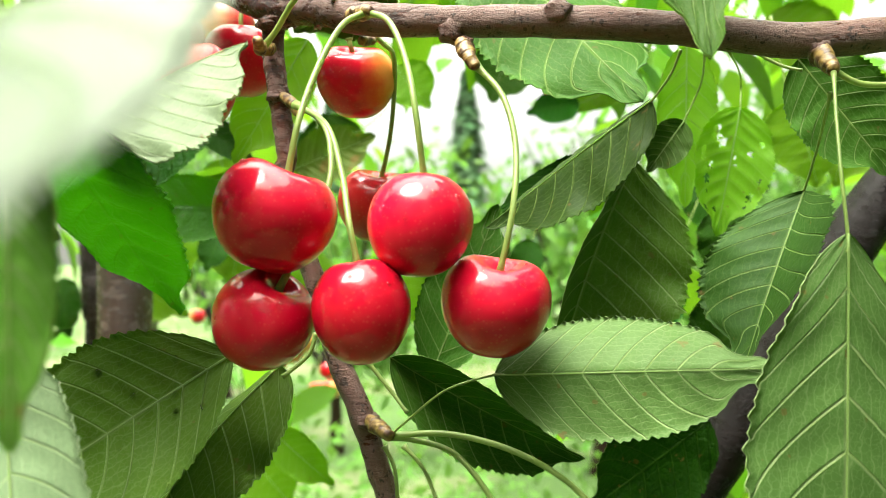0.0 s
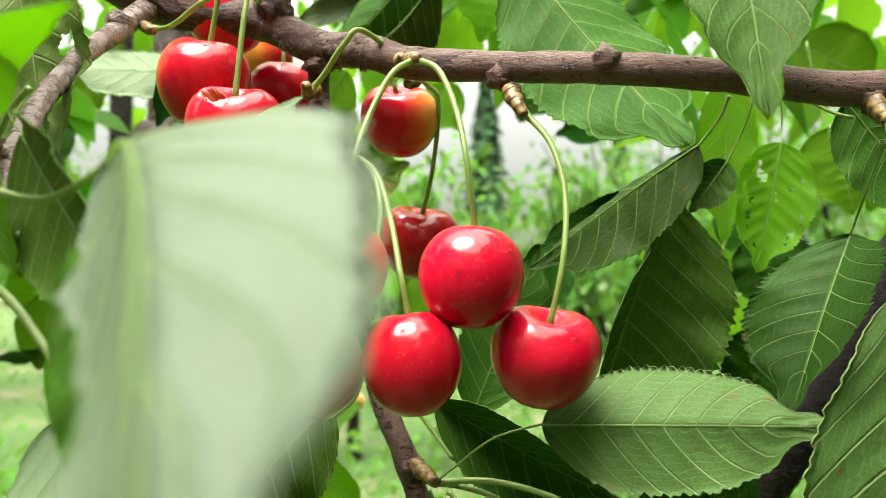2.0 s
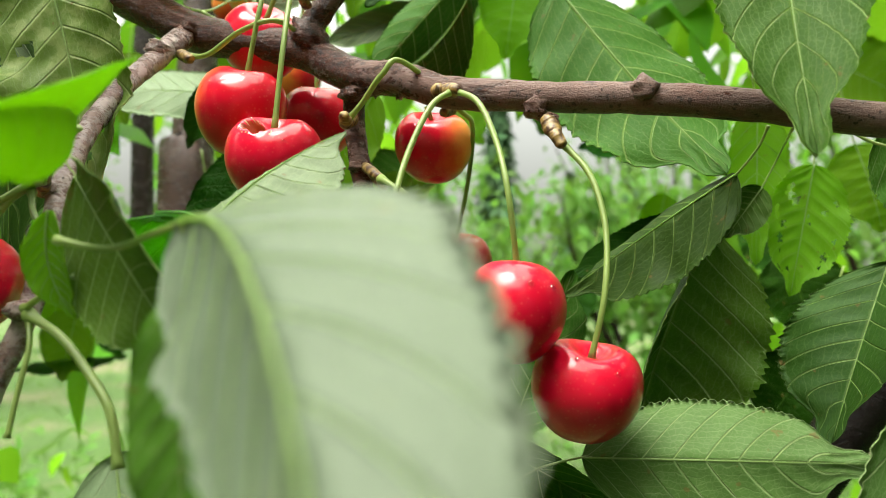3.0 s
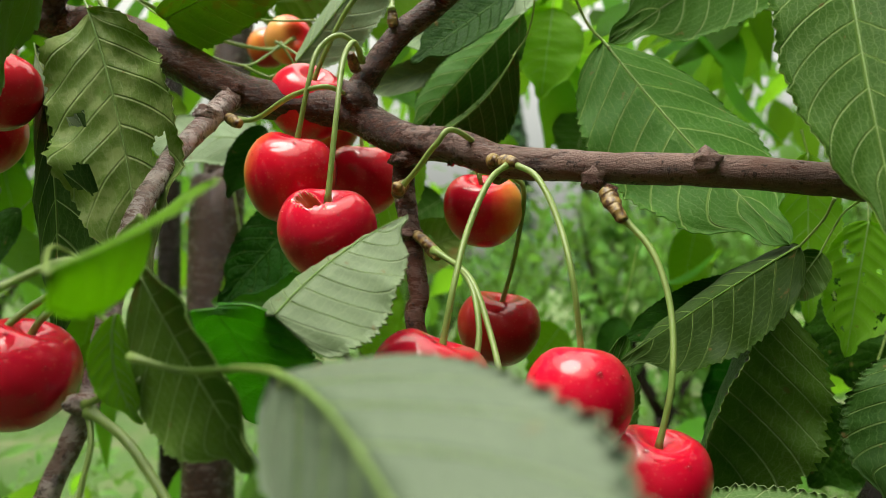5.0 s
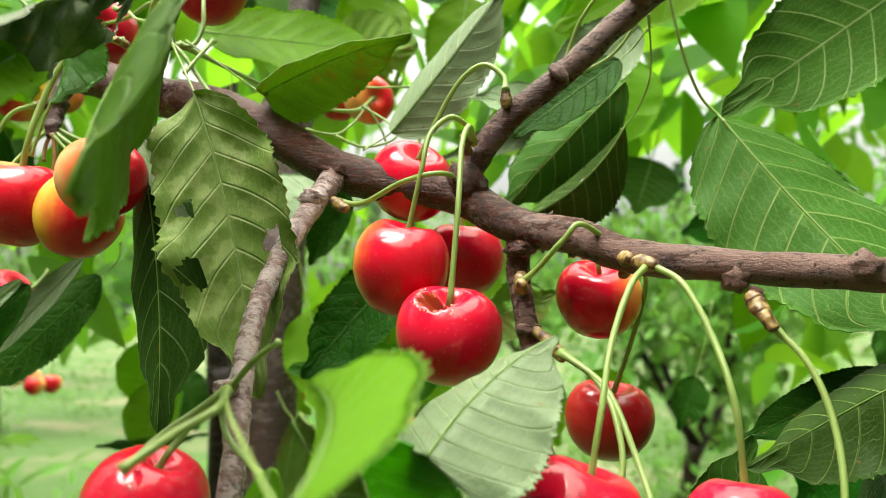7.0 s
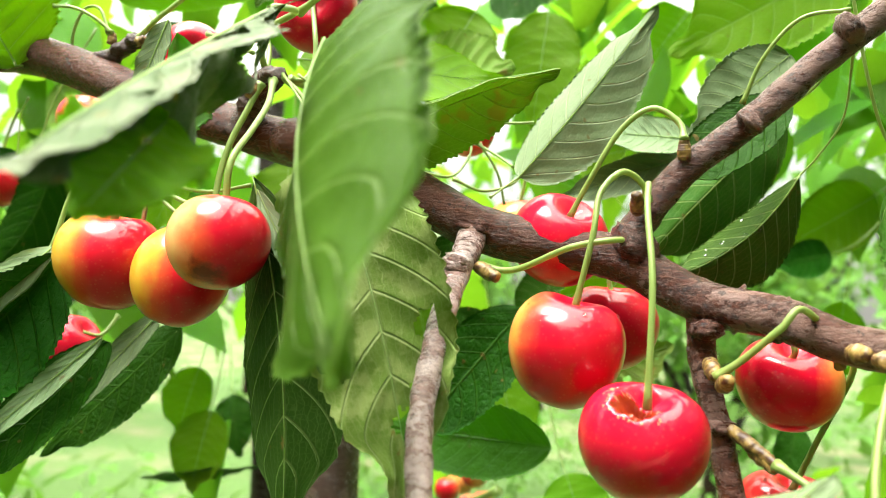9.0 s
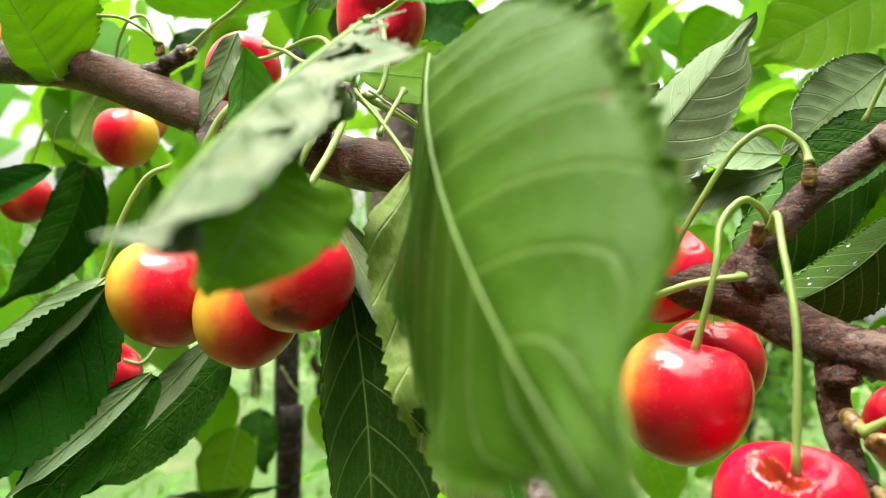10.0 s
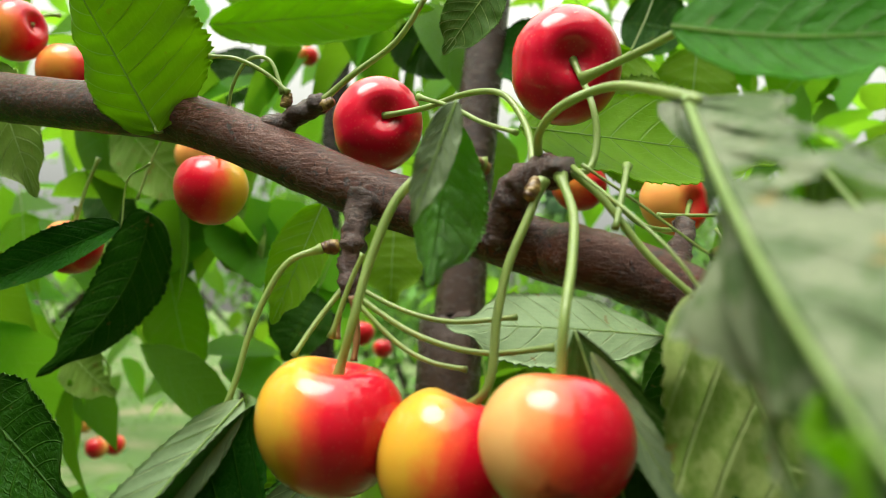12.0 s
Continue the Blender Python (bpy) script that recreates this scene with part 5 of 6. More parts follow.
leaf("blue-green leaf with a soft sheen beside the twig, folded", (-0.0735, 0.1120, 1.6288), (-0.0510, 0.0996, 1.6030), 0.0290, fold=(30.0, 6.0), roll=21.7, lighter=True, quilt=0.012, rib_size=0.3, bend=0.004, curl=-0.0, side=0.012, blunt=0.57, twist=13.9, seed=77, petiole=[(-0.0761, 0.1120, 1.6327), (-0.0747, 0.1120, 1.6302)])
leaf("narrow yellow-green leaf hanging beside the pale twig", (-0.0752, 0.1078, 1.6231), (-0.0712, 0.1088, 1.6070), 0.0090, fold=(25, 10), backlit=True, side=0.12, seed=183)
leaf("dark toothed leaf with a pale turned-up rim", (-0.1885, 0.1993, 1.6708), (-0.2095, 0.1675, 1.6300), 0.0353, face="top", fold=(-0.3, 80.0), roll=-12.9, bend=-0.057, curl=0.169, side=-0.006, blunt=0.77, twist=-0.7, seed=78)
leaf("narrow pale leaf edge turned up beside the dark leaf", (-0.1895, 0.1963, 1.6723), (-0.2089, 0.1645, 1.6382), 0.0120, pale=True, fold=(5, 15), wave=0.03, seed=79)
leaf("dark green toothed leaf below the yellow cherries", (-0.1823, 0.2500, 1.6523), (-0.2252, 0.2477, 1.6112), 0.0237, face="top", fold=(7.3, -18.2), roll=0.1, bend=-0.008, curl=-0.032, side=-0.01, blunt=0.62, twist=0.0, seed=80, petiole=[(-0.1652, 0.2300, 1.6624), (-0.1741, 0.2450, 1.6575)])
leaf("pale upturned rim beside the dark toothed leaf", (-0.1819, 0.2380, 1.6581), (-0.2148, 0.2360, 1.6216), 0.0095, pale=True, fold=(5, 15), wave=0.03, seed=81)
leaf("narrow dark toothed leaf low beside another", (-0.1891, 0.2220, 1.6487), (-0.2242, 0.2150, 1.6088), 0.0200, face="top", fold=(6, 20), seed=82)
leaf("pale upturned rim of the narrow dark leaf", (-0.1895, 0.2190, 1.6500), (-0.2211, 0.2120, 1.6188), 0.0075, pale=True, fold=(5, 15), wave=0.03, seed=83)
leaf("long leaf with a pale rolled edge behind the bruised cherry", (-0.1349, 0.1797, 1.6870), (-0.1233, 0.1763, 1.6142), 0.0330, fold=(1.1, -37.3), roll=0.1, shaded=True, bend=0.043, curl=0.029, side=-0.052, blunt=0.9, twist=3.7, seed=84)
leaf("narrow pale rolled leaf rim behind the bruised cherry", (-0.1327, 0.1770, 1.6838), (-0.1113, 0.1700, 1.6526), 0.0060, pale=True, fold=(8, 30), side=0.02, wave=0.04, quilt=0.01, rib_size=0.3, seed=85)
leaf("bright yellow-green leaf lit from behind at the limb", (-0.2225, 0.2225, 1.7250), (-0.2375, 0.2050, 1.7569), 0.0447, fold=(-33.7, -24.0), face="under", backlit=True, roll=-7.6, bend=-0.002, curl=-0.0, side=0.007, blunt=0.58, twist=25.7, seed=86, petiole=[(-0.2190, 0.2280, 1.7297), (-0.2245, 0.2340, 1.7297)])
leaf("very dark leaf hanging behind the limb", (-0.2666, 0.3048, 1.7181), (-0.3052, 0.3103, 1.6617), 0.0283, face="top", fold=(-48.3, 4.9), roll=-0.8, bend=-0.077, curl=0.002, side=-0.086, blunt=0.44, twist=-0.0, seed=87)
leaf("dark leaf with a bright upper rim", (-0.2575, 0.2720, 1.7102), (-0.3034, 0.2700, 1.6885), 0.0170, face="top", fold=(40, 5), roll=-10, seed=88, petiole=[(-0.2386, 0.2500, 1.7236), (-0.2557, 0.2700, 1.7226)])
leaf("small curled toothed leaf before the limb", (-0.1546, 0.1819, 1.7187), (-0.1562, 0.1780, 1.6920), 0.0200, face="top", lush=True, fold=(-34.7, -46.9), roll=0.2, bend=-0.121, curl=-0.0, side=-0.001, blunt=0.6, twist=-21.9, seed=89)
leaf("pale turned-up edge of the small curled leaf", (-0.1527, 0.1740, 1.7185), (-0.1580, 0.1720, 1.7002), 0.0065, pale=True, fold=(8, 20), wave=0.04, seed=90)
# The pale colour here stands in for its lit upper side.
leaf("level pale leaf behind the limb", (-0.1011, 0.3001, 1.6851), (-0.1650, 0.2900, 1.6860), 0.0300, fold=(-12.4, 5.0), roll=40.0, pale=True, quilt=0.012, rib_size=0.4, bend=0.013, curl=-0.013, side=0.001, blunt=0.85, twist=6.8, seed=91)
leaf("yellow-green leaf with rust spots behind the spur", (-0.1311, 0.3200, 1.7528), (-0.0847, 0.3100, 1.7527), 0.0465, worn=True, holes=7, fold=(4.1, -35.7), roll=0.0, bend=-0.012, curl=-0.008, side=0.059, blunt=0.9, twist=39.0, seed=92)
leaf("broad pale leaf above the spur", (-0.1252, 0.1625, 1.7248), (-0.0957, 0.1554, 1.7220), 0.0175, fold=(-0.2, 27.6), roll=-0.6, lush=True, bend=-0.022, curl=-0.001, side=0.034, blunt=0.58, twist=-7.7, seed=93)
leaf("netted leaf above the limb", (-0.2675, 0.3400, 1.7966), (-0.1781, 0.3300, 1.7989), 0.0240, fold=(8, 8), roll=25, backlit=True, seed=94)
leaf("small pale hanging leaf above", (-0.1517, 0.2500, 1.7726), (-0.1643, 0.2500, 1.7527), 0.0170, fold=(8, 8), seed=95)
leaf("leaf at the edge, holed and yellow-green", (-0.3020, 0.2700, 1.7571), (-0.2828, 0.2700, 1.7170), 0.0240, worn=True, fold=(8, 8), seed=96)
leaf("green pointed leaf behind the spur", (-0.2067, 0.3000, 1.7218), (-0.2211, 0.3000, 1.6832), 0.0220, fold=(12, 12), backlit=True, seed=97)
leaf("dark leaf behind the twig spur", (-0.1007, 0.2600, 1.6833), (-0.1136, 0.2600, 1.6575), 0.0160, face="top", fold=(20, 20), seed=98)
leaf("narrow green leaf low behind the limb", (-0.1029, 0.3000, 1.6604), (-0.0741, 0.3000, 1.6390), 0.0160, face="top", fold=(15, 15), seed=99)
leaf("thin dark leaf seen edge-on", (-0.3245, 0.5000, 1.5444), (-0.2455, 0.5000, 1.5560), 0.0300, face="top", roll=66, fold=(8, 8), seed=100)
leaf("dark green leaf behind the hanging cherries", (-0.0791, 0.2620, 1.6612), (-0.1120, 0.2500, 1.6200), 0.0290, face="top", fold=(10, 10), seed=101)
leaf("deep shaded leaf under the level one", (0.0795, 0.2250, 1.5526), (0.0421, 0.2200, 1.5274), 0.0360, face="top", fold=(10, 10), seed=103)
leaf("grey-green leaf behind the rising twig", (-0.0049, 0.2500, 1.7362), (-0.0343, 0.2400, 1.7101), 0.0260, fold=(10, 10), pale=True, seed=104)
leaf("green leaf behind the limb between the cherries", (-0.0691, 0.2700, 1.6188), (-0.1254, 0.2800, 1.6207), 0.0300, lush=True, face="top", seed=105)
leaf("bright leaf behind the arching stalks", (-0.0470, 0.2600, 1.6775), (-0.0724, 0.2600, 1.6342), 0.0300, fold=(10, 10), backlit=True, seed=106)
leaf("eaten yellow-green leaf behind the cherries", (-0.0597, 0.3000, 1.6372), (-0.0270, 0.3000, 1.6508), 0.0260, worn=True, holes=4, seed=107)
leaf("dark leaf low at the side, serrated", (-0.2580, 0.2200, 1.6670), (-0.2274, 0.2100, 1.6482), 0.0300, face="top", seed=108)

# ---- leaves deeper in the tree ----
leaf("eaten yellowing leaf deeper in the tree", (-0.3469, 0.4200, 1.7790), (-0.3012, 0.4116, 1.7372), 0.0420, lite=True, roll=0, fold=(10, 14), bend=0.03, curl=-0.05, worn=True, holes=5, seed=109, petiole=[(-0.3688, 0.4240, 1.8110), (-0.3579, 0.4220, 1.7920)])
leaf("green cherry leaf underside deeper in the tree", (-0.3486, 0.5000, 1.7603), (-0.3491, 0.4900, 1.6948), 0.0500, lite=True, roll=0, fold=(10, 14), bend=0.03, curl=-0.05, seed=110, petiole=[(-0.3484, 0.5045, 1.8019), (-0.3485, 0.5023, 1.7781)])
leaf("yellow-green cherry leaf lit through, deeper in the tree", (-0.3453, 0.4800, 1.7076), (-0.3206, 0.4704, 1.6426), 0.0450, lite=True, roll=0, fold=(10, 14), bend=0.03, curl=-0.05, backlit=True, seed=111, petiole=[(-0.3558, 0.4841, 1.7473), (-0.3505, 0.4821, 1.7245)])
leaf("eaten yellowing leaf deeper in the tree", (-0.2954, 0.4500, 1.7404), (-0.2831, 0.4410, 1.7015), 0.0350, lite=True, roll=0, fold=(10, 14), bend=0.03, curl=-0.05, worn=True, holes=5, seed=112, petiole=[(-0.3043, 0.4565, 1.7803), (-0.2999, 0.4532, 1.7574)])
leaf("dark green cherry leaf deeper in the tree", (-0.2498, 0.4500, 1.6974), (-0.2626, 0.4410, 1.6624), 0.0400, lite=True, roll=0, fold=(10, 14), bend=0.03, curl=-0.05, face="top", seed=113, petiole=[(-0.2397, 0.4570, 1.7367), (-0.2447, 0.4535, 1.7141)])
leaf("yellow-green cherry leaf lit through, deeper in the tree", (-0.2014, 0.4000, 1.7330), (-0.2004, 0.3920, 1.6923), 0.0400, lite=True, roll=0, fold=(10, 14), bend=0.03, curl=-0.05, backlit=True, seed=114, petiole=[(-0.2021, 0.4058, 1.7744), (-0.2017, 0.4029, 1.7507)])
leaf("eaten yellowing leaf deeper in the tree", (-0.3646, 0.4200, 1.6639), (-0.3345, 0.4116, 1.6444), 0.0300, lite=True, roll=0, fold=(10, 14), bend=0.03, curl=-0.05, worn=True, holes=5, seed=116, petiole=[(-0.3892, 0.4268, 1.6917), (-0.3769, 0.4234, 1.6748)])
leaf("yellow-green cherry leaf lit through, deeper in the tree", (-0.2429, 0.5000, 1.8700), (-0.2214, 0.4900, 1.8215), 0.0450, lite=True, roll=0, fold=(10, 14), bend=0.03, curl=-0.05, backlit=True, seed=117, petiole=[(-0.2549, 0.5056, 1.9090), (-0.2489, 0.5028, 1.8865)])
leaf("dark green cherry leaf deeper in the tree", (-0.2153, 0.4500, 1.8364), (-0.1746, 0.4410, 1.8122), 0.0400, lite=True, roll=0, fold=(10, 14), bend=0.03, curl=-0.05, face="top", seed=118, petiole=[(-0.2406, 0.4556, 1.8635), (-0.2279, 0.4528, 1.8469)])
leaf("dark green cherry leaf deeper in the tree", (-0.1015, 0.4200, 1.8303), (-0.0695, 0.4116, 1.8216), 0.0400, lite=True, roll=0, fold=(10, 14), bend=0.03, curl=-0.05, face="top", seed=119, petiole=[(-0.1295, 0.4274, 1.8500), (-0.1155, 0.4237, 1.8372)])
leaf("yellow-green cherry leaf lit through, deeper in the tree", (-0.2967, 0.5000, 1.7788), (-0.3457, 0.4900, 1.7824), 0.0450, lite=True, roll=0, fold=(10, 14), bend=0.03, curl=-0.05, backlit=True, seed=120, petiole=[(-0.2674, 0.5060, 1.7886), (-0.2821, 0.5030, 1.7807)])
leaf("yellow-green cherry leaf lit through, deeper in the tree", (-0.4533, 0.5000, 1.7400), (-0.4339, 0.4900, 1.6914), 0.0400, lite=True, roll=0, fold=(10, 14), bend=0.03, curl=-0.05, backlit=True, seed=121, petiole=[(-0.4642, 0.5056, 1.7793), (-0.4587, 0.5028, 1.7567)])
leaf("yellow-green cherry leaf lit through, deeper in the tree", (-0.0676, 0.4000, 1.6601), (-0.0669, 0.3920, 1.6382), 0.0300, lite=True, roll=0, fold=(10, 14), bend=0.03, curl=-0.05, backlit=True, seed=122, petiole=[(-0.0685, 0.4103, 1.7003), (-0.0681, 0.4051, 1.6772)])
leaf("yellow-green cherry leaf lit through, deeper in the tree", (-0.2975, 0.5200, 1.6147), (-0.3057, 0.5096, 1.5702), 0.0420, lite=True, roll=0, fold=(10, 14), bend=0.03, curl=-0.05, backlit=True, seed=123, petiole=[(-0.2922, 0.5267, 1.6555), (-0.2949, 0.5234, 1.6321)])
leaf("yellow-green cherry leaf lit through, deeper in the tree", (-0.2788, 0.5000, 1.5894), (-0.2862, 0.4900, 1.5387), 0.0450, lite=True, roll=0, fold=(10, 14), bend=0.03, curl=-0.05, backlit=True, seed=124, petiole=[(-0.2745, 0.5058, 1.6305), (-0.2767, 0.5029, 1.6069)])
leaf("dark green cherry leaf deeper in the tree", (-0.3053, 0.6000, 1.5870), (-0.2931, 0.5880, 1.5416), 0.0400, lite=True, roll=0, fold=(10, 14), bend=0.03, curl=-0.05, face="top", seed=125, petiole=[(-0.3128, 0.6074, 1.6271), (-0.3090, 0.6037, 1.6040)])
leaf("yellow-green cherry leaf lit through, deeper in the tree", (-0.1314, 0.5000, 1.6370), (-0.1386, 0.4900, 1.5815), 0.0500, lite=True, roll=0, fold=(10, 14), bend=0.03, curl=-0.05, backlit=True, seed=126, petiole=[(-0.1275, 0.5053, 1.6783), (-0.1294, 0.5026, 1.6547)])
leaf("yellow-green cherry leaf lit through, deeper in the tree", (-0.0956, 0.4500, 1.6402), (-0.0810, 0.4410, 1.5829), 0.0450, lite=True, roll=0, fold=(10, 14), bend=0.03, curl=-0.05, backlit=True, seed=127, petiole=[(-0.1030, 0.4545, 1.6810), (-0.0993, 0.4523, 1.6576)])
leaf("dark green cherry leaf deeper in the tree", (-0.1116, 0.3800, 1.6156), (-0.1178, 0.3724, 1.5955), 0.0200, lite=True, roll=0, fold=(10, 14), bend=0.03, curl=-0.05, face="top", seed=128, petiole=[(-0.1032, 0.3902, 1.6546), (-0.1074, 0.3851, 1.6321)])
leaf("yellow-green cherry leaf lit through, deeper in the tree", (-0.0349, 0.5000, 1.6058), (-0.0147, 0.4900, 1.5578), 0.0400, lite=True, roll=0, fold=(10, 14), bend=0.03, curl=-0.05, backlit=True, seed=129, petiole=[(-0.0464, 0.5056, 1.6450), (-0.0406, 0.5028, 1.6224)])
leaf("yellow-green cherry leaf lit through, deeper in the tree", (-0.0569, 0.4200, 1.5792), (-0.0452, 0.4116, 1.5484), 0.0400, lite=True, roll=0, fold=(10, 14), bend=0.03, curl=-0.05, backlit=True, seed=130, petiole=[(-0.0672, 0.4274, 1.6184), (-0.0620, 0.4237, 1.5958)])
leaf("yellow-green cherry leaf lit through, deeper in the tree", (0.1256, 0.5000, 1.7355), (0.0698, 0.4900, 1.7022), 0.0500, lite=True, roll=0, fold=(10, 14), bend=0.03, curl=-0.05, backlit=True, seed=131, petiole=[(0.1511, 0.5046, 1.7627), (0.1383, 0.5023, 1.7461)])
leaf("dark green cherry leaf deeper in the tree", (0.0817, 0.4500, 1.6958), (0.0495, 0.4410, 1.6882), 0.0250, lite=True, roll=0, fold=(10, 14), bend=0.03, curl=-0.05, face="top", seed=132, petiole=[(0.1099, 0.4579, 1.7145), (0.0958, 0.4539, 1.7021)])
leaf("yellow-green cherry leaf lit through, deeper in the tree", (-0.0711, 0.4000, 1.8104), (-0.0780, 0.3920, 1.7493), 0.0450, lite=True, roll=0, fold=(10, 14), bend=0.03, curl=-0.05, backlit=True, seed=133, petiole=[(-0.0678, 0.4039, 1.8520), (-0.0694, 0.4019, 1.8282)])
leaf("yellow-green cherry leaf lit through, deeper in the tree", (-0.1046, 0.3600, 1.7945), (-0.1233, 0.3528, 1.7575), 0.0450, lite=True, roll=0, fold=(10, 14), bend=0.03, curl=-0.05, backlit=True, seed=134, petiole=[(-0.0913, 0.3651, 1.8329), (-0.0979, 0.3626, 1.8107)])
leaf("yellow-green cherry leaf lit through, deeper in the tree", (0.0173, 0.5000, 1.8501), (-0.0116, 0.4900, 1.8101), 0.0500, lite=True, roll=0, fold=(10, 14), bend=0.03, curl=-0.05, backlit=True, seed=135, petiole=[(0.0346, 0.5060, 1.8859), (0.0260, 0.5030, 1.8650)])
leaf("dark green cherry leaf deeper in the tree", (-0.1617, 0.4200, 1.8196), (-0.1221, 0.4116, 1.8032), 0.0400, lite=True, roll=0, fold=(10, 14), bend=0.03, curl=-0.05, face="top", seed=136, petiole=[(-0.1889, 0.4258, 1.8428), (-0.1753, 0.4229, 1.8282)])
leaf("dark green cherry leaf deeper in the tree", (-0.3147, 0.5000, 1.8460), (-0.3269, 0.4900, 1.8033), 0.0400, lite=True, roll=0, fold=(10, 14), bend=0.03, curl=-0.05, face="top", seed=137, petiole=[(-0.3067, 0.5066, 1.8861), (-0.3107, 0.5033, 1.8631)])
leaf("dark green cherry leaf deeper in the tree", (-0.4077, 0.5000, 1.7626), (-0.3737, 0.4900, 1.7299), 0.0400, lite=True, roll=0, fold=(10, 14), bend=0.03, curl=-0.05, face="top", seed=138, petiole=[(-0.4288, 0.5062, 1.7950), (-0.4182, 0.5031, 1.7758)])
leaf("yellow-green cherry leaf lit through, deeper in the tree", (-0.1471, 0.5000, 1.6446), (-0.1816, 0.4900, 1.6029), 0.0450, lite=True, roll=0, fold=(10, 14), bend=0.03, curl=-0.05, backlit=True, seed=139, petiole=[(-0.1282, 0.5055, 1.6793), (-0.1377, 0.5027, 1.6590)])
leaf("yellow-green cherry leaf lit through, deeper in the tree", (0.0086, 0.3600, 1.7620), (0.0027, 0.3528, 1.7162), 0.0400, lite=True, roll=0, fold=(10, 14), bend=0.03, curl=-0.05, backlit=True, seed=140, petiole=[(0.0123, 0.3646, 1.8034), (0.0104, 0.3623, 1.7797)])
leaf("yellow-green cherry leaf lit through, deeper in the tree", (-0.0326, 0.4000, 1.7400), (-0.0622, 0.3920, 1.7320), 0.0350, lite=True, roll=0, fold=(10, 14), bend=0.03, curl=-0.05, backlit=True, seed=141, petiole=[(-0.0045, 0.4076, 1.7596), (-0.0185, 0.4038, 1.7468)])
leaf("yellow-green cherry leaf lit through, deeper in the tree", (-0.0853, 0.5000, 1.6077), (-0.0946, 0.4900, 1.5714), 0.0450, lite=True, roll=0, fold=(10, 14), bend=0.03, curl=-0.05, backlit=True, seed=142, petiole=[(-0.0780, 0.5077, 1.6477), (-0.0817, 0.5039, 1.6247)])
leaf("yellow-green cherry leaf lit through, deeper in the tree", (0.0315, 0.5500, 1.5990), (0.0068, 0.5390, 1.5676), 0.0450, lite=True, roll=0, fold=(10, 14), bend=0.03, curl=-0.05, backlit=True, seed=143, petiole=[(0.0494, 0.5580, 1.6338), (0.0405, 0.5540, 1.6134)])
leaf("dark green cherry leaf deeper in the tree", (0.0477, 0.4000, 1.6115), (0.0377, 0.3920, 1.5860), 0.0220, lite=True, roll=0, fold=(10, 14), bend=0.03, curl=-0.05, face="top", seed=144, petiole=[(0.0583, 0.4084, 1.6502), (0.0530, 0.4042, 1.6278)])
leaf("yellow-green cherry leaf lit through, deeper in the tree", (0.1274, 0.5500, 1.6730), (0.1123, 0.5390, 1.6167), 0.0400, lite=True, roll=0, fold=(10, 14), bend=0.03, curl=-0.05, backlit=True, seed=146, petiole=[(0.1351, 0.5556, 1.7135), (0.1313, 0.5528, 1.6903)])
leaf("yellow-green cherry leaf lit through, deeper in the tree", (-0.1520, 0.4000, 1.6405), (-0.1339, 0.3920, 1.5894), 0.0450, lite=True, roll=0, fold=(10, 14), bend=0.03, curl=-0.05, backlit=True, seed=147, petiole=[(-0.1619, 0.4044, 1.6804), (-0.1570, 0.4022, 1.6575)])
leaf("yellow-green cherry leaf lit through, deeper in the tree", (-0.1486, 0.5000, 1.6695), (-0.1306, 0.4900, 1.6089), 0.0500, lite=True, roll=0, fold=(10, 14), bend=0.03, curl=-0.05, backlit=True, seed=148, petiole=[(-0.1571, 0.5047, 1.7099), (-0.1529, 0.5023, 1.6867)])
leaf("yellow-green cherry leaf lit through, deeper in the tree", (-0.2637, 0.6000, 1.5929), (-0.2007, 0.5880, 1.5577), 0.0500, lite=True, roll=0, fold=(10, 14), bend=0.03, curl=-0.05, backlit=True, seed=149, petiole=[(-0.2895, 0.6049, 1.6193), (-0.2766, 0.6025, 1.6031)])
leaf("yellow-green cherry leaf lit through, deeper in the tree", (-0.0684, 0.3000, 1.5335), (-0.0427, 0.2940, 1.5129), 0.0200, lite=True, roll=0, fold=(10, 14), bend=0.03, curl=-0.05, backlit=True, seed=150, petiole=[(-0.0914, 0.3054, 1.5639), (-0.0799, 0.3027, 1.5457)])
leaf("yellow-green cherry leaf lit through, deeper in the tree", (-0.1083, 0.4200, 1.4943), (-0.0813, 0.4116, 1.4658), 0.0400, lite=True, roll=0, fold=(10, 14), bend=0.03, curl=-0.05, backlit=True, seed=151, petiole=[(-0.1284, 0.4263, 1.5277), (-0.1183, 0.4231, 1.5080)])
leaf("yellow-green cherry leaf lit through, deeper in the tree", (0.1582, 0.3400, 1.6730), (0.1673, 0.3332, 1.6337), 0.0500, lite=True, roll=0, fold=(10, 14), bend=0.03, curl=-0.05, backlit=True, seed=152, petiole=[(0.1516, 0.3450, 1.7138), (0.1549, 0.3425, 1.6904)])
leaf("yellow-green cherry leaf lit through, deeper in the tree", (0.2164, 0.4000, 1.6859), (0.2057, 0.3920, 1.6397), 0.0500, lite=True, roll=0, fold=(10, 14), bend=0.03, curl=-0.05, backlit=True, seed=153, petiole=[(0.2230, 0.4050, 1.7267), (0.2197, 0.4025, 1.7033)])
leaf("yellow-green cherry leaf lit through, deeper in the tree", (-0.0267, 0.4200, 1.7093), (-0.0075, 0.4116, 1.6852), 0.0350, lite=True, roll=0, fold=(10, 14), bend=0.03, curl=-0.05, backlit=True, seed=154, petiole=[(-0.0447, 0.4279, 1.7439), (-0.0357, 0.4239, 1.7236)])
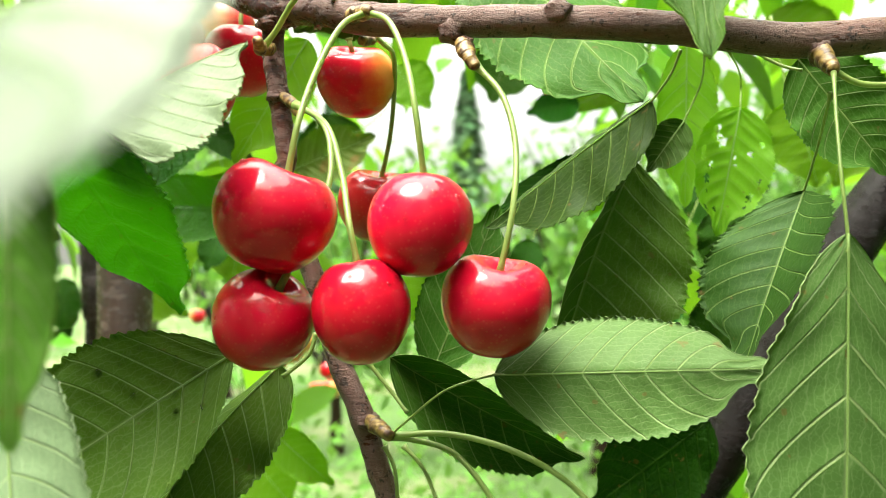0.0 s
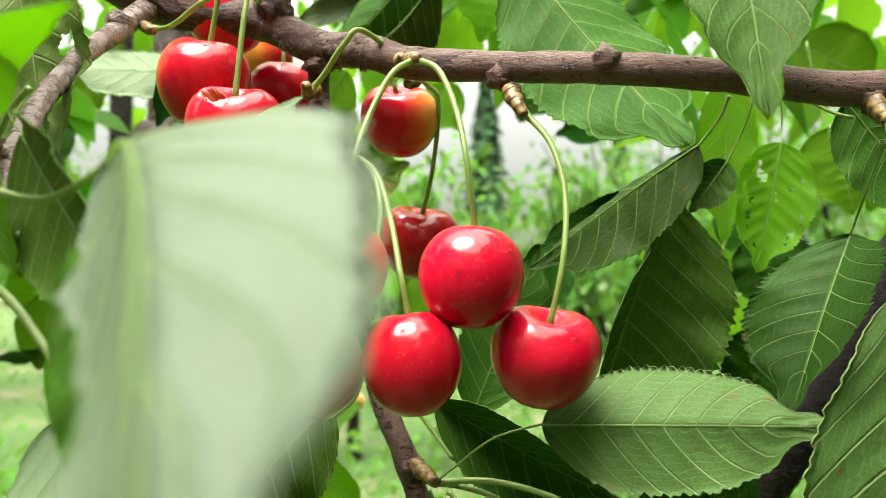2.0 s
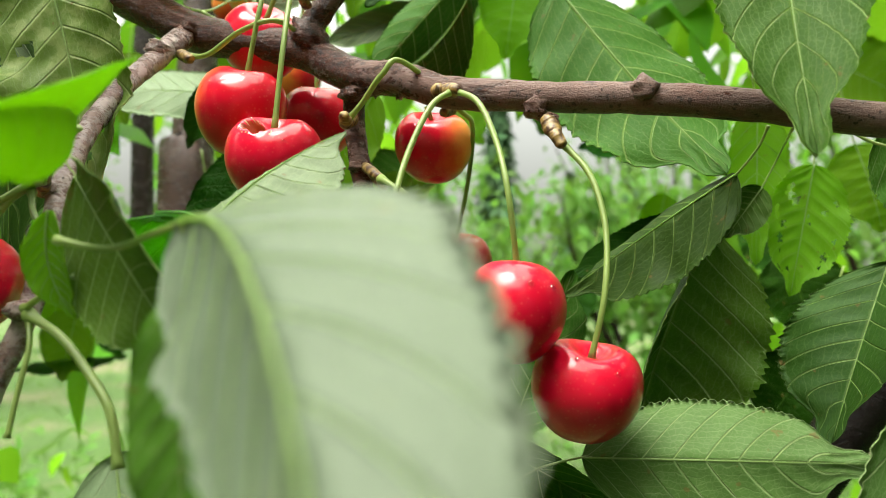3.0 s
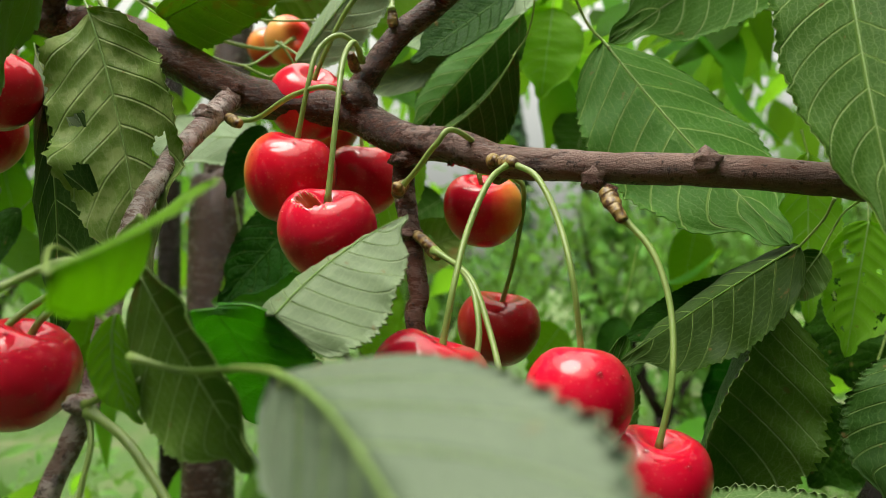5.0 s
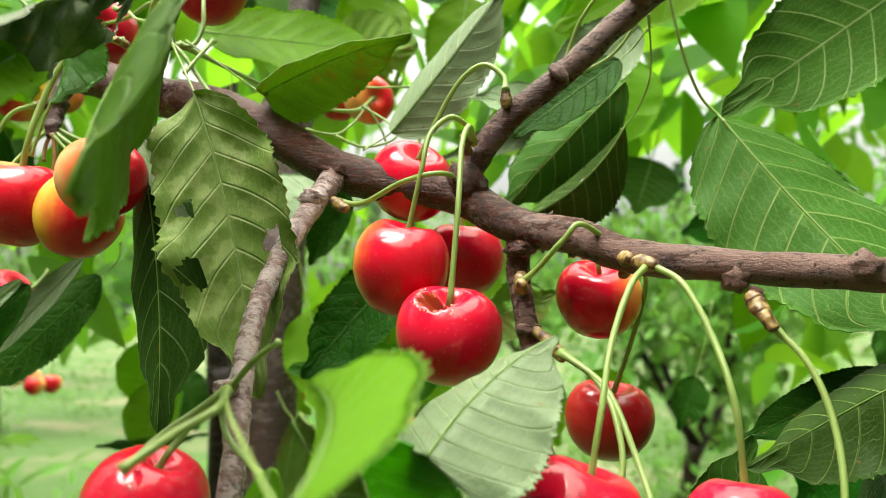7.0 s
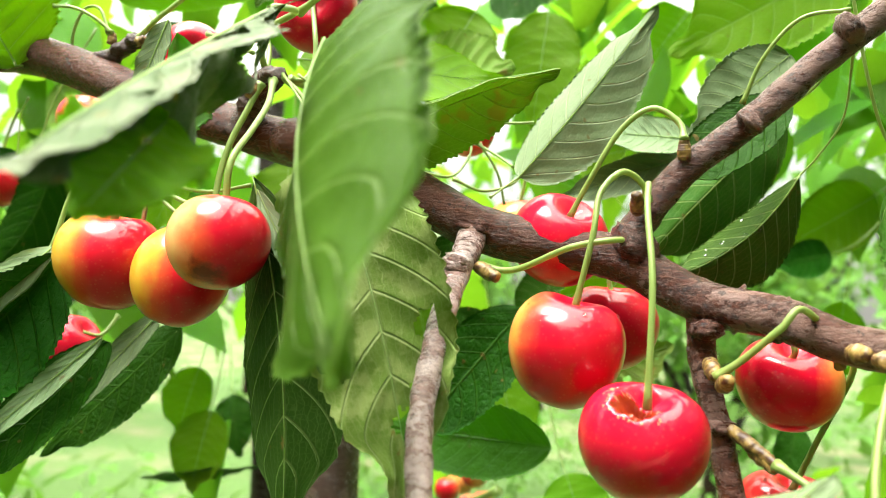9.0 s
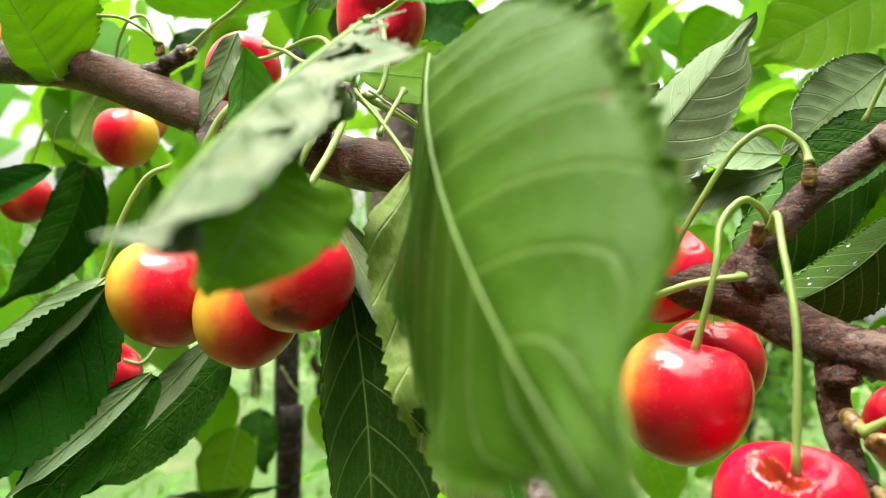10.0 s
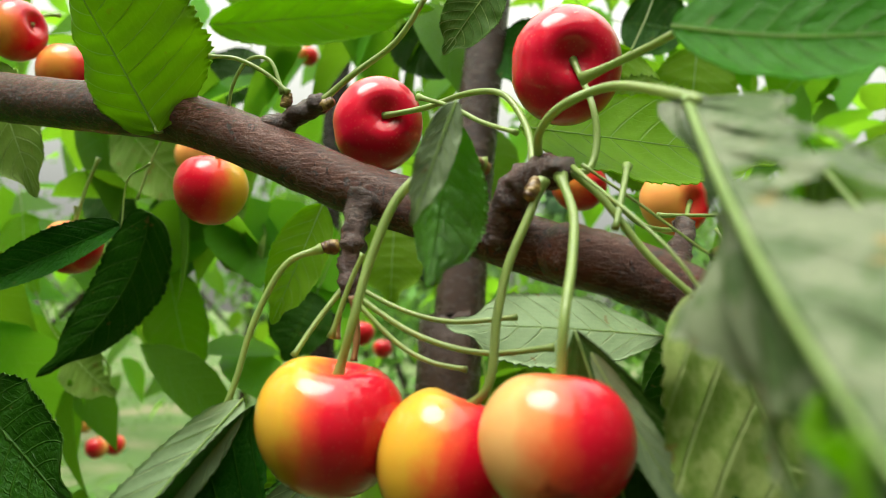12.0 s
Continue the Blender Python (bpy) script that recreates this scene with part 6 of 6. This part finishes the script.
leaf("yellow-green cherry leaf lit through, deeper in the tree", (0.1799, 0.4200, 1.7348), (0.2229, 0.4116, 1.7102), 0.0500, lite=True, roll=0, fold=(10, 14), bend=0.03, curl=-0.05, backlit=True, seed=155, petiole=[(0.1543, 0.4250, 1.7615), (0.1671, 0.4225, 1.7452)])
leaf("green cherry leaf underside deeper in the tree", (0.0439, 0.5000, 1.7415), (0.0318, 0.4900, 1.7052), 0.0500, lite=True, roll=0, fold=(10, 14), bend=0.03, curl=-0.05, seed=156, petiole=[(0.0530, 0.5076, 1.7811), (0.0484, 0.5038, 1.7583)])
leaf("green cherry leaf underside deeper in the tree", (-0.0489, 0.4500, 1.6796), (-0.0878, 0.4410, 1.6546), 0.0450, lite=True, roll=0, fold=(10, 14), bend=0.03, curl=-0.05, seed=157, petiole=[(-0.0241, 0.4557, 1.7075), (-0.0365, 0.4529, 1.6905)])
leaf("dark green cherry leaf deeper in the tree", (0.1213, 0.3200, 1.6238), (0.1263, 0.3136, 1.5884), 0.0450, lite=True, roll=0, fold=(10, 14), bend=0.03, curl=-0.05, face="top", seed=158, petiole=[(0.1171, 0.3253, 1.6651), (0.1192, 0.3226, 1.6414)])
leaf("dark green cherry leaf deeper in the tree", (0.1017, 0.3400, 1.6009), (0.0730, 0.3332, 1.5653), 0.0450, lite=True, roll=0, fold=(10, 14), bend=0.03, curl=-0.05, face="top", seed=159, petiole=[(0.1203, 0.3444, 1.6360), (0.1110, 0.3422, 1.6155)])
leaf("dark green cherry leaf deeper in the tree", (0.1194, 0.3000, 1.5819), (0.0998, 0.2940, 1.5536), 0.0450, lite=True, roll=0, fold=(10, 14), bend=0.03, curl=-0.05, face="top", seed=160, petiole=[(0.1363, 0.3052, 1.6182), (0.1279, 0.3026, 1.5970)])
leaf("dark green cherry leaf deeper in the tree", (0.1200, 0.3600, 1.6434), (0.1387, 0.3528, 1.6129), 0.0400, lite=True, roll=0, fold=(10, 14), bend=0.03, curl=-0.05, face="top", seed=161, petiole=[(0.1047, 0.3659, 1.6804), (0.1123, 0.3630, 1.6589)])

# ---- fruit on the limbs further in ----
cherry("small orange cherry further inside the tree", (-0.7230, 0.9500, 1.5358), 0.0105, skin=PALE, drops=0, spin=80, seed=162, stem=[(-0.7241, 0.9500, 1.5769), (-0.7231, 0.9500, 1.5597)])
cherry("small orange cherry further inside the tree", (-0.6864, 0.9300, 1.5373), 0.0105, skin=PALE, drops=0, spin=184, seed=163, stem=[(-0.6874, 0.9300, 1.5773), (-0.6865, 0.9300, 1.5606)])
cherry("small orange cherry further inside the tree", (-0.6776, 0.9600, 1.5371), 0.0100, skin=PALE, drops=0, spin=150, seed=164, stem=[(-0.6785, 0.9600, 1.5784), (-0.6776, 0.9600, 1.5612)])
cherry("small orange cherry further inside the tree", (-0.1369, 0.6200, 1.5201), 0.0100, skin=PALE, drops=0, spin=225, seed=165, stem=[(-0.1360, 0.6200, 1.5463), (-0.1360, 0.6200, 1.5354)])
cherry("small orange cherry further inside the tree", (-0.1269, 0.6300, 1.5251), 0.0105, skin=PALE, drops=0, spin=70, seed=166, stem=[(-0.1260, 0.6300, 1.5517), (-0.1261, 0.6300, 1.5406)])
cherry("small orange cherry further inside the tree", (-0.1155, 0.6100, 1.5351), 0.0105, skin=PALE, drops=0, spin=164, seed=167, stem=[(-0.1146, 0.6100, 1.5608), (-0.1147, 0.6100, 1.5501)])
cherry("small orange cherry further inside the tree", (-0.1285, 0.6400, 1.5409), 0.0095, skin=PALE, drops=0, spin=70, seed=168, stem=[(-0.1275, 0.6400, 1.5680), (-0.1276, 0.6400, 1.5567)])
cherry("small orange cherry further inside the tree", (-0.1333, 0.8000, 1.4632), 0.0105, skin=PALE, drops=0, spin=274, seed=169, stem=[(-0.1310, 0.8000, 1.4992), (-0.1315, 0.8000, 1.4842)])
cherry("small orange cherry further inside the tree", (-0.1206, 0.8200, 1.4623), 0.0105, skin=PALE, drops=0, spin=156, seed=170, stem=[(-0.1183, 0.8200, 1.4991), (-0.1188, 0.8200, 1.4838)])
cherry("small orange cherry further inside the tree", (-0.1287, 0.8400, 1.4797), 0.0095, skin=PALE, drops=0, spin=220, seed=171, stem=[(-0.1262, 0.8400, 1.5174), (-0.1268, 0.8400, 1.5017)])
cherry("small orange cherry further inside the tree", (-0.2936, 0.9000, 1.5352), 0.0095, skin=PALE, drops=0, spin=350, seed=172, stem=[(-0.2912, 0.9000, 1.5758), (-0.2917, 0.9000, 1.5588)])
cherry("small orange cherry further inside the tree", (-0.2797, 0.8000, 1.6556), 0.0100, skin=PALE, drops=0, spin=320, seed=173, stem=[(-0.2776, 0.8000, 1.6918), (-0.2781, 0.8000, 1.6767)])
cherry("small orange cherry further inside the tree", (-0.5374, 0.7500, 1.5523), 0.0105, skin=PALE, drops=0, spin=225, seed=174, stem=[(-0.5369, 0.7500, 1.5873), (-0.5367, 0.7500, 1.5727)])
cherry("small orange cherry further inside the tree", (-0.5319, 0.7700, 1.5523), 0.0105, skin=PALE, drops=0, spin=255, seed=175, stem=[(-0.5313, 0.7700, 1.5881), (-0.5311, 0.7700, 1.5732)])
cherry("small orange cherry further inside the tree", (-0.2576, 0.6000, 1.6744), 0.0095, skin=PALE, drops=0, spin=280, seed=176, stem=[(-0.2573, 0.6000, 1.6986), (-0.2572, 0.6000, 1.6885)])
cherry("small orange cherry further inside the tree", (-0.2855, 0.7000, 1.9199), 0.0095, skin=PALE, drops=0, spin=115, seed=177, stem=[(-0.2851, 0.7000, 1.9508), (-0.2850, 0.7000, 1.9379)])
cherry("small orange cherry further inside the tree", (-0.3413, 0.7000, 1.9135), 0.0090, skin=PALE, drops=0, spin=5, seed=178, stem=[(-0.3412, 0.7000, 1.9446), (-0.3409, 0.7000, 1.9316)])
cherry("small orange cherry further inside the tree", (-0.2965, 0.4000, 1.7576), 0.0105, skin=PALE, drops=0, spin=90, seed=179, stem=[(-0.2962, 0.4000, 1.7771), (-0.2961, 0.4000, 1.7690)])
cherry("small orange cherry further inside the tree", (-0.3090, 0.3300, 1.7083), 0.0105, skin=PALE, drops=0, spin=20, seed=180, stem=[(-0.3091, 0.3300, 1.7230), (-0.3089, 0.3300, 1.7168)])

# ---- the orchard behind ----
bm = bmesh.new()
size, cells = 320.0, 80
gv = []
for i in range(cells + 1):
    for j in range(cells + 1):
        x = (i / cells * 2 - 1)
        y = (j / cells * 2 - 1)
        x, y = math.copysign(abs(x) ** 2.6, x) * size, math.copysign(abs(y) ** 2.6, y) * size
        gv.append(bm.verts.new((x, y, 0.12 * noise.noise((x * 0.35, y * 0.35, 3)) - 0.02)))
for i in range(cells):
    for j in range(cells):
        k = i * (cells + 1) + j
        bm.faces.new((gv[k], gv[k + cells + 1], gv[k + cells + 2], gv[k + 1]))
ground = tagged(new("ground", mesh_of("ground", bm, GROUND)), "grassy orchard ground with bare sandy patches", "ground", "", "structure")


def small_leaf(verts, faces, uvs, at, along, normal, length, width):
    """A leaf of twelve faces, pointed, folded along its midrib and bowed."""
    a = along.normalized()
    n = (normal - a * normal.dot(a)).normalized()
    s = a.cross(n)
    k = len(verts)
    for u, w in ((0.0, 0.03), (0.12, 0.55), (0.3, 0.94), (0.48, 1.0), (0.68, 0.78), (0.85, 0.36), (1.0, 0.01)):
        c = at + a * (u * length) - n * (0.22 * length * u * u)
        for v in (-1, 0, 1):
            verts.append(c + s * (v * w * width * 0.5) + n * (abs(v) * w * width * 0.14))
    for r in range(6):
        for q in range(2):
            i = k + r * 3 + q
            faces.append((i, i + 3, i + 4, i + 1))
            for rr, qq in ((r, q), (r + 1, q), (r + 1, q + 1), (r, q + 1)):
                uvs.append((rr * 1.35 - abs(qq - 1) * 1.3 + 20, qq - 1.0))


def leaf_cloud(name, verts, faces, uvs, parent, label, material=LEAF_FAR):
    me = bpy.data.meshes.new(name)
    me.from_pydata([tuple(v) for v in verts], [], faces)
    layer = me.uv_layers.new(name="UVMap")
    layer.data.foreach_set("uv", [c for q in uvs for c in q])
    me.materials.append(material)
    me.shade_smooth()
    ob = new(name, me)
    if parent is not None:
        ob.parent = parent
    return tagged(ob, label, "" if parent is not None else "foliage", "", "stuff")


def orchard_tree(x, y, height, spread, seed, count, leaf_size):
    """A small orchard tree: tapered trunk, limbs, and a ragged crown of leaves in clumps."""
    rnd = random.Random(seed)
    tree = tagged(new("cherry_tree"), "leafy orchard cherry tree with a slim brown trunk", "tree", "orchard trees")
    tree.location = (x, y, 0)
    fork = height * rnd.uniform(0.22, 0.3)
    lean = Vector((rnd.uniform(-0.1, 0.1), rnd.uniform(-0.1, 0.1), 0))
    r = height * 0.02
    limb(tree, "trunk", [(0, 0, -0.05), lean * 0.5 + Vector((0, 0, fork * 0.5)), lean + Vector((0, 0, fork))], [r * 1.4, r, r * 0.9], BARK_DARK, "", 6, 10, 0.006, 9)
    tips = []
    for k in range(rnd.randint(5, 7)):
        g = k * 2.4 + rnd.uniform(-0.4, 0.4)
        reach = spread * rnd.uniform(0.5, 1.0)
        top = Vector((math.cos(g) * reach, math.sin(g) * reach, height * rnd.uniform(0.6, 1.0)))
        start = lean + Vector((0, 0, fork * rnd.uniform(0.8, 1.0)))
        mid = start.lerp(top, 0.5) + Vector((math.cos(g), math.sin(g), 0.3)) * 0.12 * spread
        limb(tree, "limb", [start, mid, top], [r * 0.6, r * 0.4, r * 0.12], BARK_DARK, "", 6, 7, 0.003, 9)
        for q in range(7):
            u = rnd.uniform(0.25, 1.05)
            tips.append((start.lerp(mid, min(u * 2, 1)) if u < 0.5 else mid.lerp(top, u * 2 - 1)) + Vector([rnd.gauss(0, 0.16 * spread) for _ in range(3)]))
    verts, faces, uvs = [], [], []
    for _ in range(count):
        c = rnd.choice(tips)
        p = c + Vector([rnd.gauss(0, 0.13 * spread) for _ in range(3)])
        small_leaf(verts, faces, uvs, p, Vector((rnd.uniform(-1, 1), rnd.uniform(-1, 1), rnd.uniform(-1.2, 0.2))), Vector((rnd.uniform(-0.7, 0.7), rnd.uniform(-0.7, 0.7), 1)), leaf_size * rnd.uniform(0.7, 1.3), leaf_size * 0.5)
    leaf_cloud("crown", verts, faces, uvs, tree, "", LEAF_ORCHARD)
    return tree


rt = random.Random(4)
for x, y, h, s in ((1.15, 5.6, 2.9, 1.0), (-0.9, 6.4, 2.6, 1.1), (3.4, 6.0, 3.4, 1.4), (-5.6, 5.4, 3.0, 1.3), (2.4, 9.5, 3.6, 1.5), (-2.6, 9.0, 3.4, 1.5), (5.6, 9.0, 3.6, 1.6), (-6.2, 8.5, 3.6, 1.6), (-5.0, 13.0, 4.0, 1.9), (0.1, 13.0, 3.4, 1.6), (4.2, 14.0, 4.2, 1.9), (8.5, 13.0, 4.5, 2.0), (-9.5, 14.0, 4.5, 2.0)):
    orchard_tree(x, y, h, s, int(x * 100 + y * 7), 1500, 0.13)


def conifer(x, y, height, seed):
    """A far conifer: a straight trunk with drooping boughs in whorls."""
    rnd = random.Random(seed)
    tree = tagged(new("conifer_tree"), "tall distant conifer, hazy green", "tree", "far conifers")
    tree.location = (x, y, 0)
    limb(tree, "trunk", [(0, 0, 0), (0, 0, height * 0.5), (0, 0, height)], [height * 0.016, height * 0.01, height * 0.002], BARK_DARK, "", 4, 7, 0.0)
    verts, faces, uvs = [], [], []
    for _ in range(1100):
        u = rnd.uniform(0.12, 1.0) ** 0.85
        z = height * u
        reach = height * 0.19 * (1 - u) * rnd.uniform(0.5, 1.15) + 0.08
        g = rnd.uniform(0, 2 * math.pi)
        d = Vector((math.cos(g), math.sin(g), -0.35))
        small_leaf(verts, faces, uvs, Vector((0, 0, z)) + d * reach * rnd.uniform(0.1, 0.7), d, Vector((0, 0, 1)), reach * 0.6 + 0.2, 0.34)
    leaf_cloud("crown", verts, faces, uvs, tree, "", LEAF_CONIFER)


for k in range(22):
    conifer(-30 + k * 3.1 + rt.uniform(-1, 1), 34 + rt.uniform(-6, 12), rt.uniform(5.5, 9.5), k)

# undergrowth between the trees
verts, faces, uvs = [], [], []
for _ in range(30000):
    d = 2.6 + 14 * rt.random() ** 1.5
    g = rt.uniform(-0.85, 0.8)
    x, y = d * math.sin(g), d * math.cos(g)
    clump = noise.noise((x * 0.8, y * 0.8, 7.0))
    if clump < 0.02 or math.hypot(x + 4.0, y - 6.6) < 2.3:
        continue
    p = Vector((x, y, rt.random() * 2.6 * clump))
    small_leaf(verts, faces, uvs, p, Vector((rt.uniform(-1, 1), rt.uniform(-1, 1), rt.uniform(-0.2, 1.2))), Vector((rt.uniform(-1, 1), rt.uniform(-1, 1), 1)), rt.uniform(0.05, 0.13), rt.uniform(0.022, 0.05))
leaf_cloud("undergrowth", verts, faces, uvs, None, "low green weeds and bushes in the orchard grass", LEAF_ORCHARD)

# ---- the tree's own limbs and leaves further in ----
own = tagged(new("cherry_tree"), "slim grey-brown limbs of the cherry tree behind the fruit", "tree")
limb(own, "limb", [(-0.1605, 0.4200, 1.8758), (-0.1648, 0.4200, 1.8247), (-0.1695, 0.4200, 1.7584), (-0.1727, 0.4200, 1.6888), (-0.1758, 0.4200, 1.6267), (-0.1776, 0.4200, 1.5518), (-0.1812, 0.4326, -0.0300)], [0.009, 0.0095, 0.0105, 0.012, 0.0135, 0.0145, 0.018], BARK_SPUR)
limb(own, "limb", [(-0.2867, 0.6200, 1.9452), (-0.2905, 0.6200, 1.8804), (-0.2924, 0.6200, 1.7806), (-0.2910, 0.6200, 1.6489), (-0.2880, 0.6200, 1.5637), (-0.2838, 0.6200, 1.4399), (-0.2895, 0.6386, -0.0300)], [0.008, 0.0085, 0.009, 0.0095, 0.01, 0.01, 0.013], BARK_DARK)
limb(own, "limb", [(0.1692, 0.2500, 1.6461), (0.1424, 0.2500, 1.6168), (0.1157, 0.2500, 1.5745), (0.0986, 0.2500, 1.5474), (0.0759, 0.2500, 1.5129)], [0.0085, 0.009, 0.0095, 0.009, 0.009], BARK_SHADED)
limb(own, "trunk", [(0.95, -0.75, -0.05), (0.92, -0.72, 0.5), (0.85, -0.66, 1.0)], [0.075, 0.062, 0.055], BARK, "", 8, 18, 0.003, 30)
limb(own, "limb", [(0.85, -0.66, 0.95), (0.62, -0.30, 1.30), (0.34, 0.04, 1.56), (0.17, 0.148, 1.648), (0.120, 0.1535, 1.653)], [0.034, 0.022, 0.012, 0.006, 0.0035], BARK)
limb(own, "limb", [(0.85, -0.66, 0.95), (0.75, -0.1, 1.25), (0.55, 0.35, 1.25), (0.35, 0.32, 1.42), (0.2, 0.25, 1.66)], [0.03, 0.02, 0.014, 0.011, 0.0085], BARK_SHADED)
limb(own, "limb", [(0.85, -0.66, 1.0), (0.5, -1.0, 1.5), (-0.1, -1.2, 1.75), (-0.8, -0.95, 1.9)], [0.04, 0.026, 0.018, 0.008], BARK)
limb(own, "limb", [(0.85, -0.66, 1.0), (1.15, -0.3, 1.6), (1.2, 0.3, 2.0), (0.95, 0.9, 2.3)], [0.036, 0.024, 0.015, 0.006], BARK)
limb(own, "limb", [(0.85, -0.66, 1.0), (0.7, -0.75, 1.7), (0.45, -0.6, 2.3), (-0.2, 0.2, 2.75)], [0.036, 0.026, 0.017, 0.006], BARK)
limb(own, "limb", [(0.5, -1.0, 1.5), (-0.3, -1.5, 1.4), (-1.1, -0.9, 1.3), (-1.35, -0.1, 1.5)], [0.022, 0.017, 0.012, 0.006], BARK)
limb(own, "limb", [(-0.2, 0.2, 2.75), (-0.6, 0.7, 2.6), (-0.8, 1.1, 2.35)], [0.008, 0.006, 0.003], BARK)
rc = random.Random(21)
verts, faces, uvs = [], [], []
made = 0
while made < 1500:
    az, el, d = rc.uniform(-62, 50), rc.gauss(9, 14), 0.5 + 1.4 * rc.random() ** 1.3
    if el > 42 or el < -30:
        continue
    open_gap = -3 < az < 19 and -24 < el < 13
    if open_gap and rc.random() < 0.985:
        continue
    if el < 0 and rc.random() < (0.75 if az < 14 else 0.35):
        continue
    a, e = radians(az), radians(el)
    p = Vector((-0.06 + d * math.sin(a) * math.cos(e), d * math.cos(a) * math.cos(e), 1.65 + d * math.sin(e)))
    if noise.noise(p * 3.2) < -0.12:
        continue
    small_leaf(verts, faces, uvs, p, Vector((rc.uniform(-1, 1), rc.uniform(-0.8, 0.8), rc.uniform(-1.5, 0.1))), Vector((rc.uniform(-0.8, 0.8), rc.uniform(-1.2, 0.4), 0.8)), rc.uniform(0.05, 0.085), rc.uniform(0.026, 0.042))
    made += 1
leaf_cloud("foliage", verts, faces, uvs, own, "bright green leaves further inside the tree")

# unseen leaves added round and behind the viewer to cut front and side light
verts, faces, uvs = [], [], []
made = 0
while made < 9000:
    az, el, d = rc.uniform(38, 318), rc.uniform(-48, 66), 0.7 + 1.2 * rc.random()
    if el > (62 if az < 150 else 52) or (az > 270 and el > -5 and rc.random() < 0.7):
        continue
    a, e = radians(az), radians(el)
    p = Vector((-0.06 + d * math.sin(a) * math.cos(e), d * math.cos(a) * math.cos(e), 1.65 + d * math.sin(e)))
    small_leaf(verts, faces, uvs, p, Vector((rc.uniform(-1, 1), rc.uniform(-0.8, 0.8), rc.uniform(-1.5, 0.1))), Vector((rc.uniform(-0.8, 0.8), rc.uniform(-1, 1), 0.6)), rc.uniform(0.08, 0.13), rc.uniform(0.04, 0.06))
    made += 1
# more unseen leaves close on the right, added to darken that side
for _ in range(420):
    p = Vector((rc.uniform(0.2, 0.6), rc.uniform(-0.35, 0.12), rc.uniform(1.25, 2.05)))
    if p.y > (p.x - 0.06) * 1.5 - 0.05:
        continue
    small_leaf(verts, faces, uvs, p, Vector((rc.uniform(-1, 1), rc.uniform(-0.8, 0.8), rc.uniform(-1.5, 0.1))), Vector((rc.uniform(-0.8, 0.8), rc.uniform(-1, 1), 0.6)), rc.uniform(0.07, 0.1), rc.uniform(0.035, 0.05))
leaf_cloud("foliage", verts, faces, uvs, own, "unseen green leaves added all round to block side light", LEAF_BLOCKER)
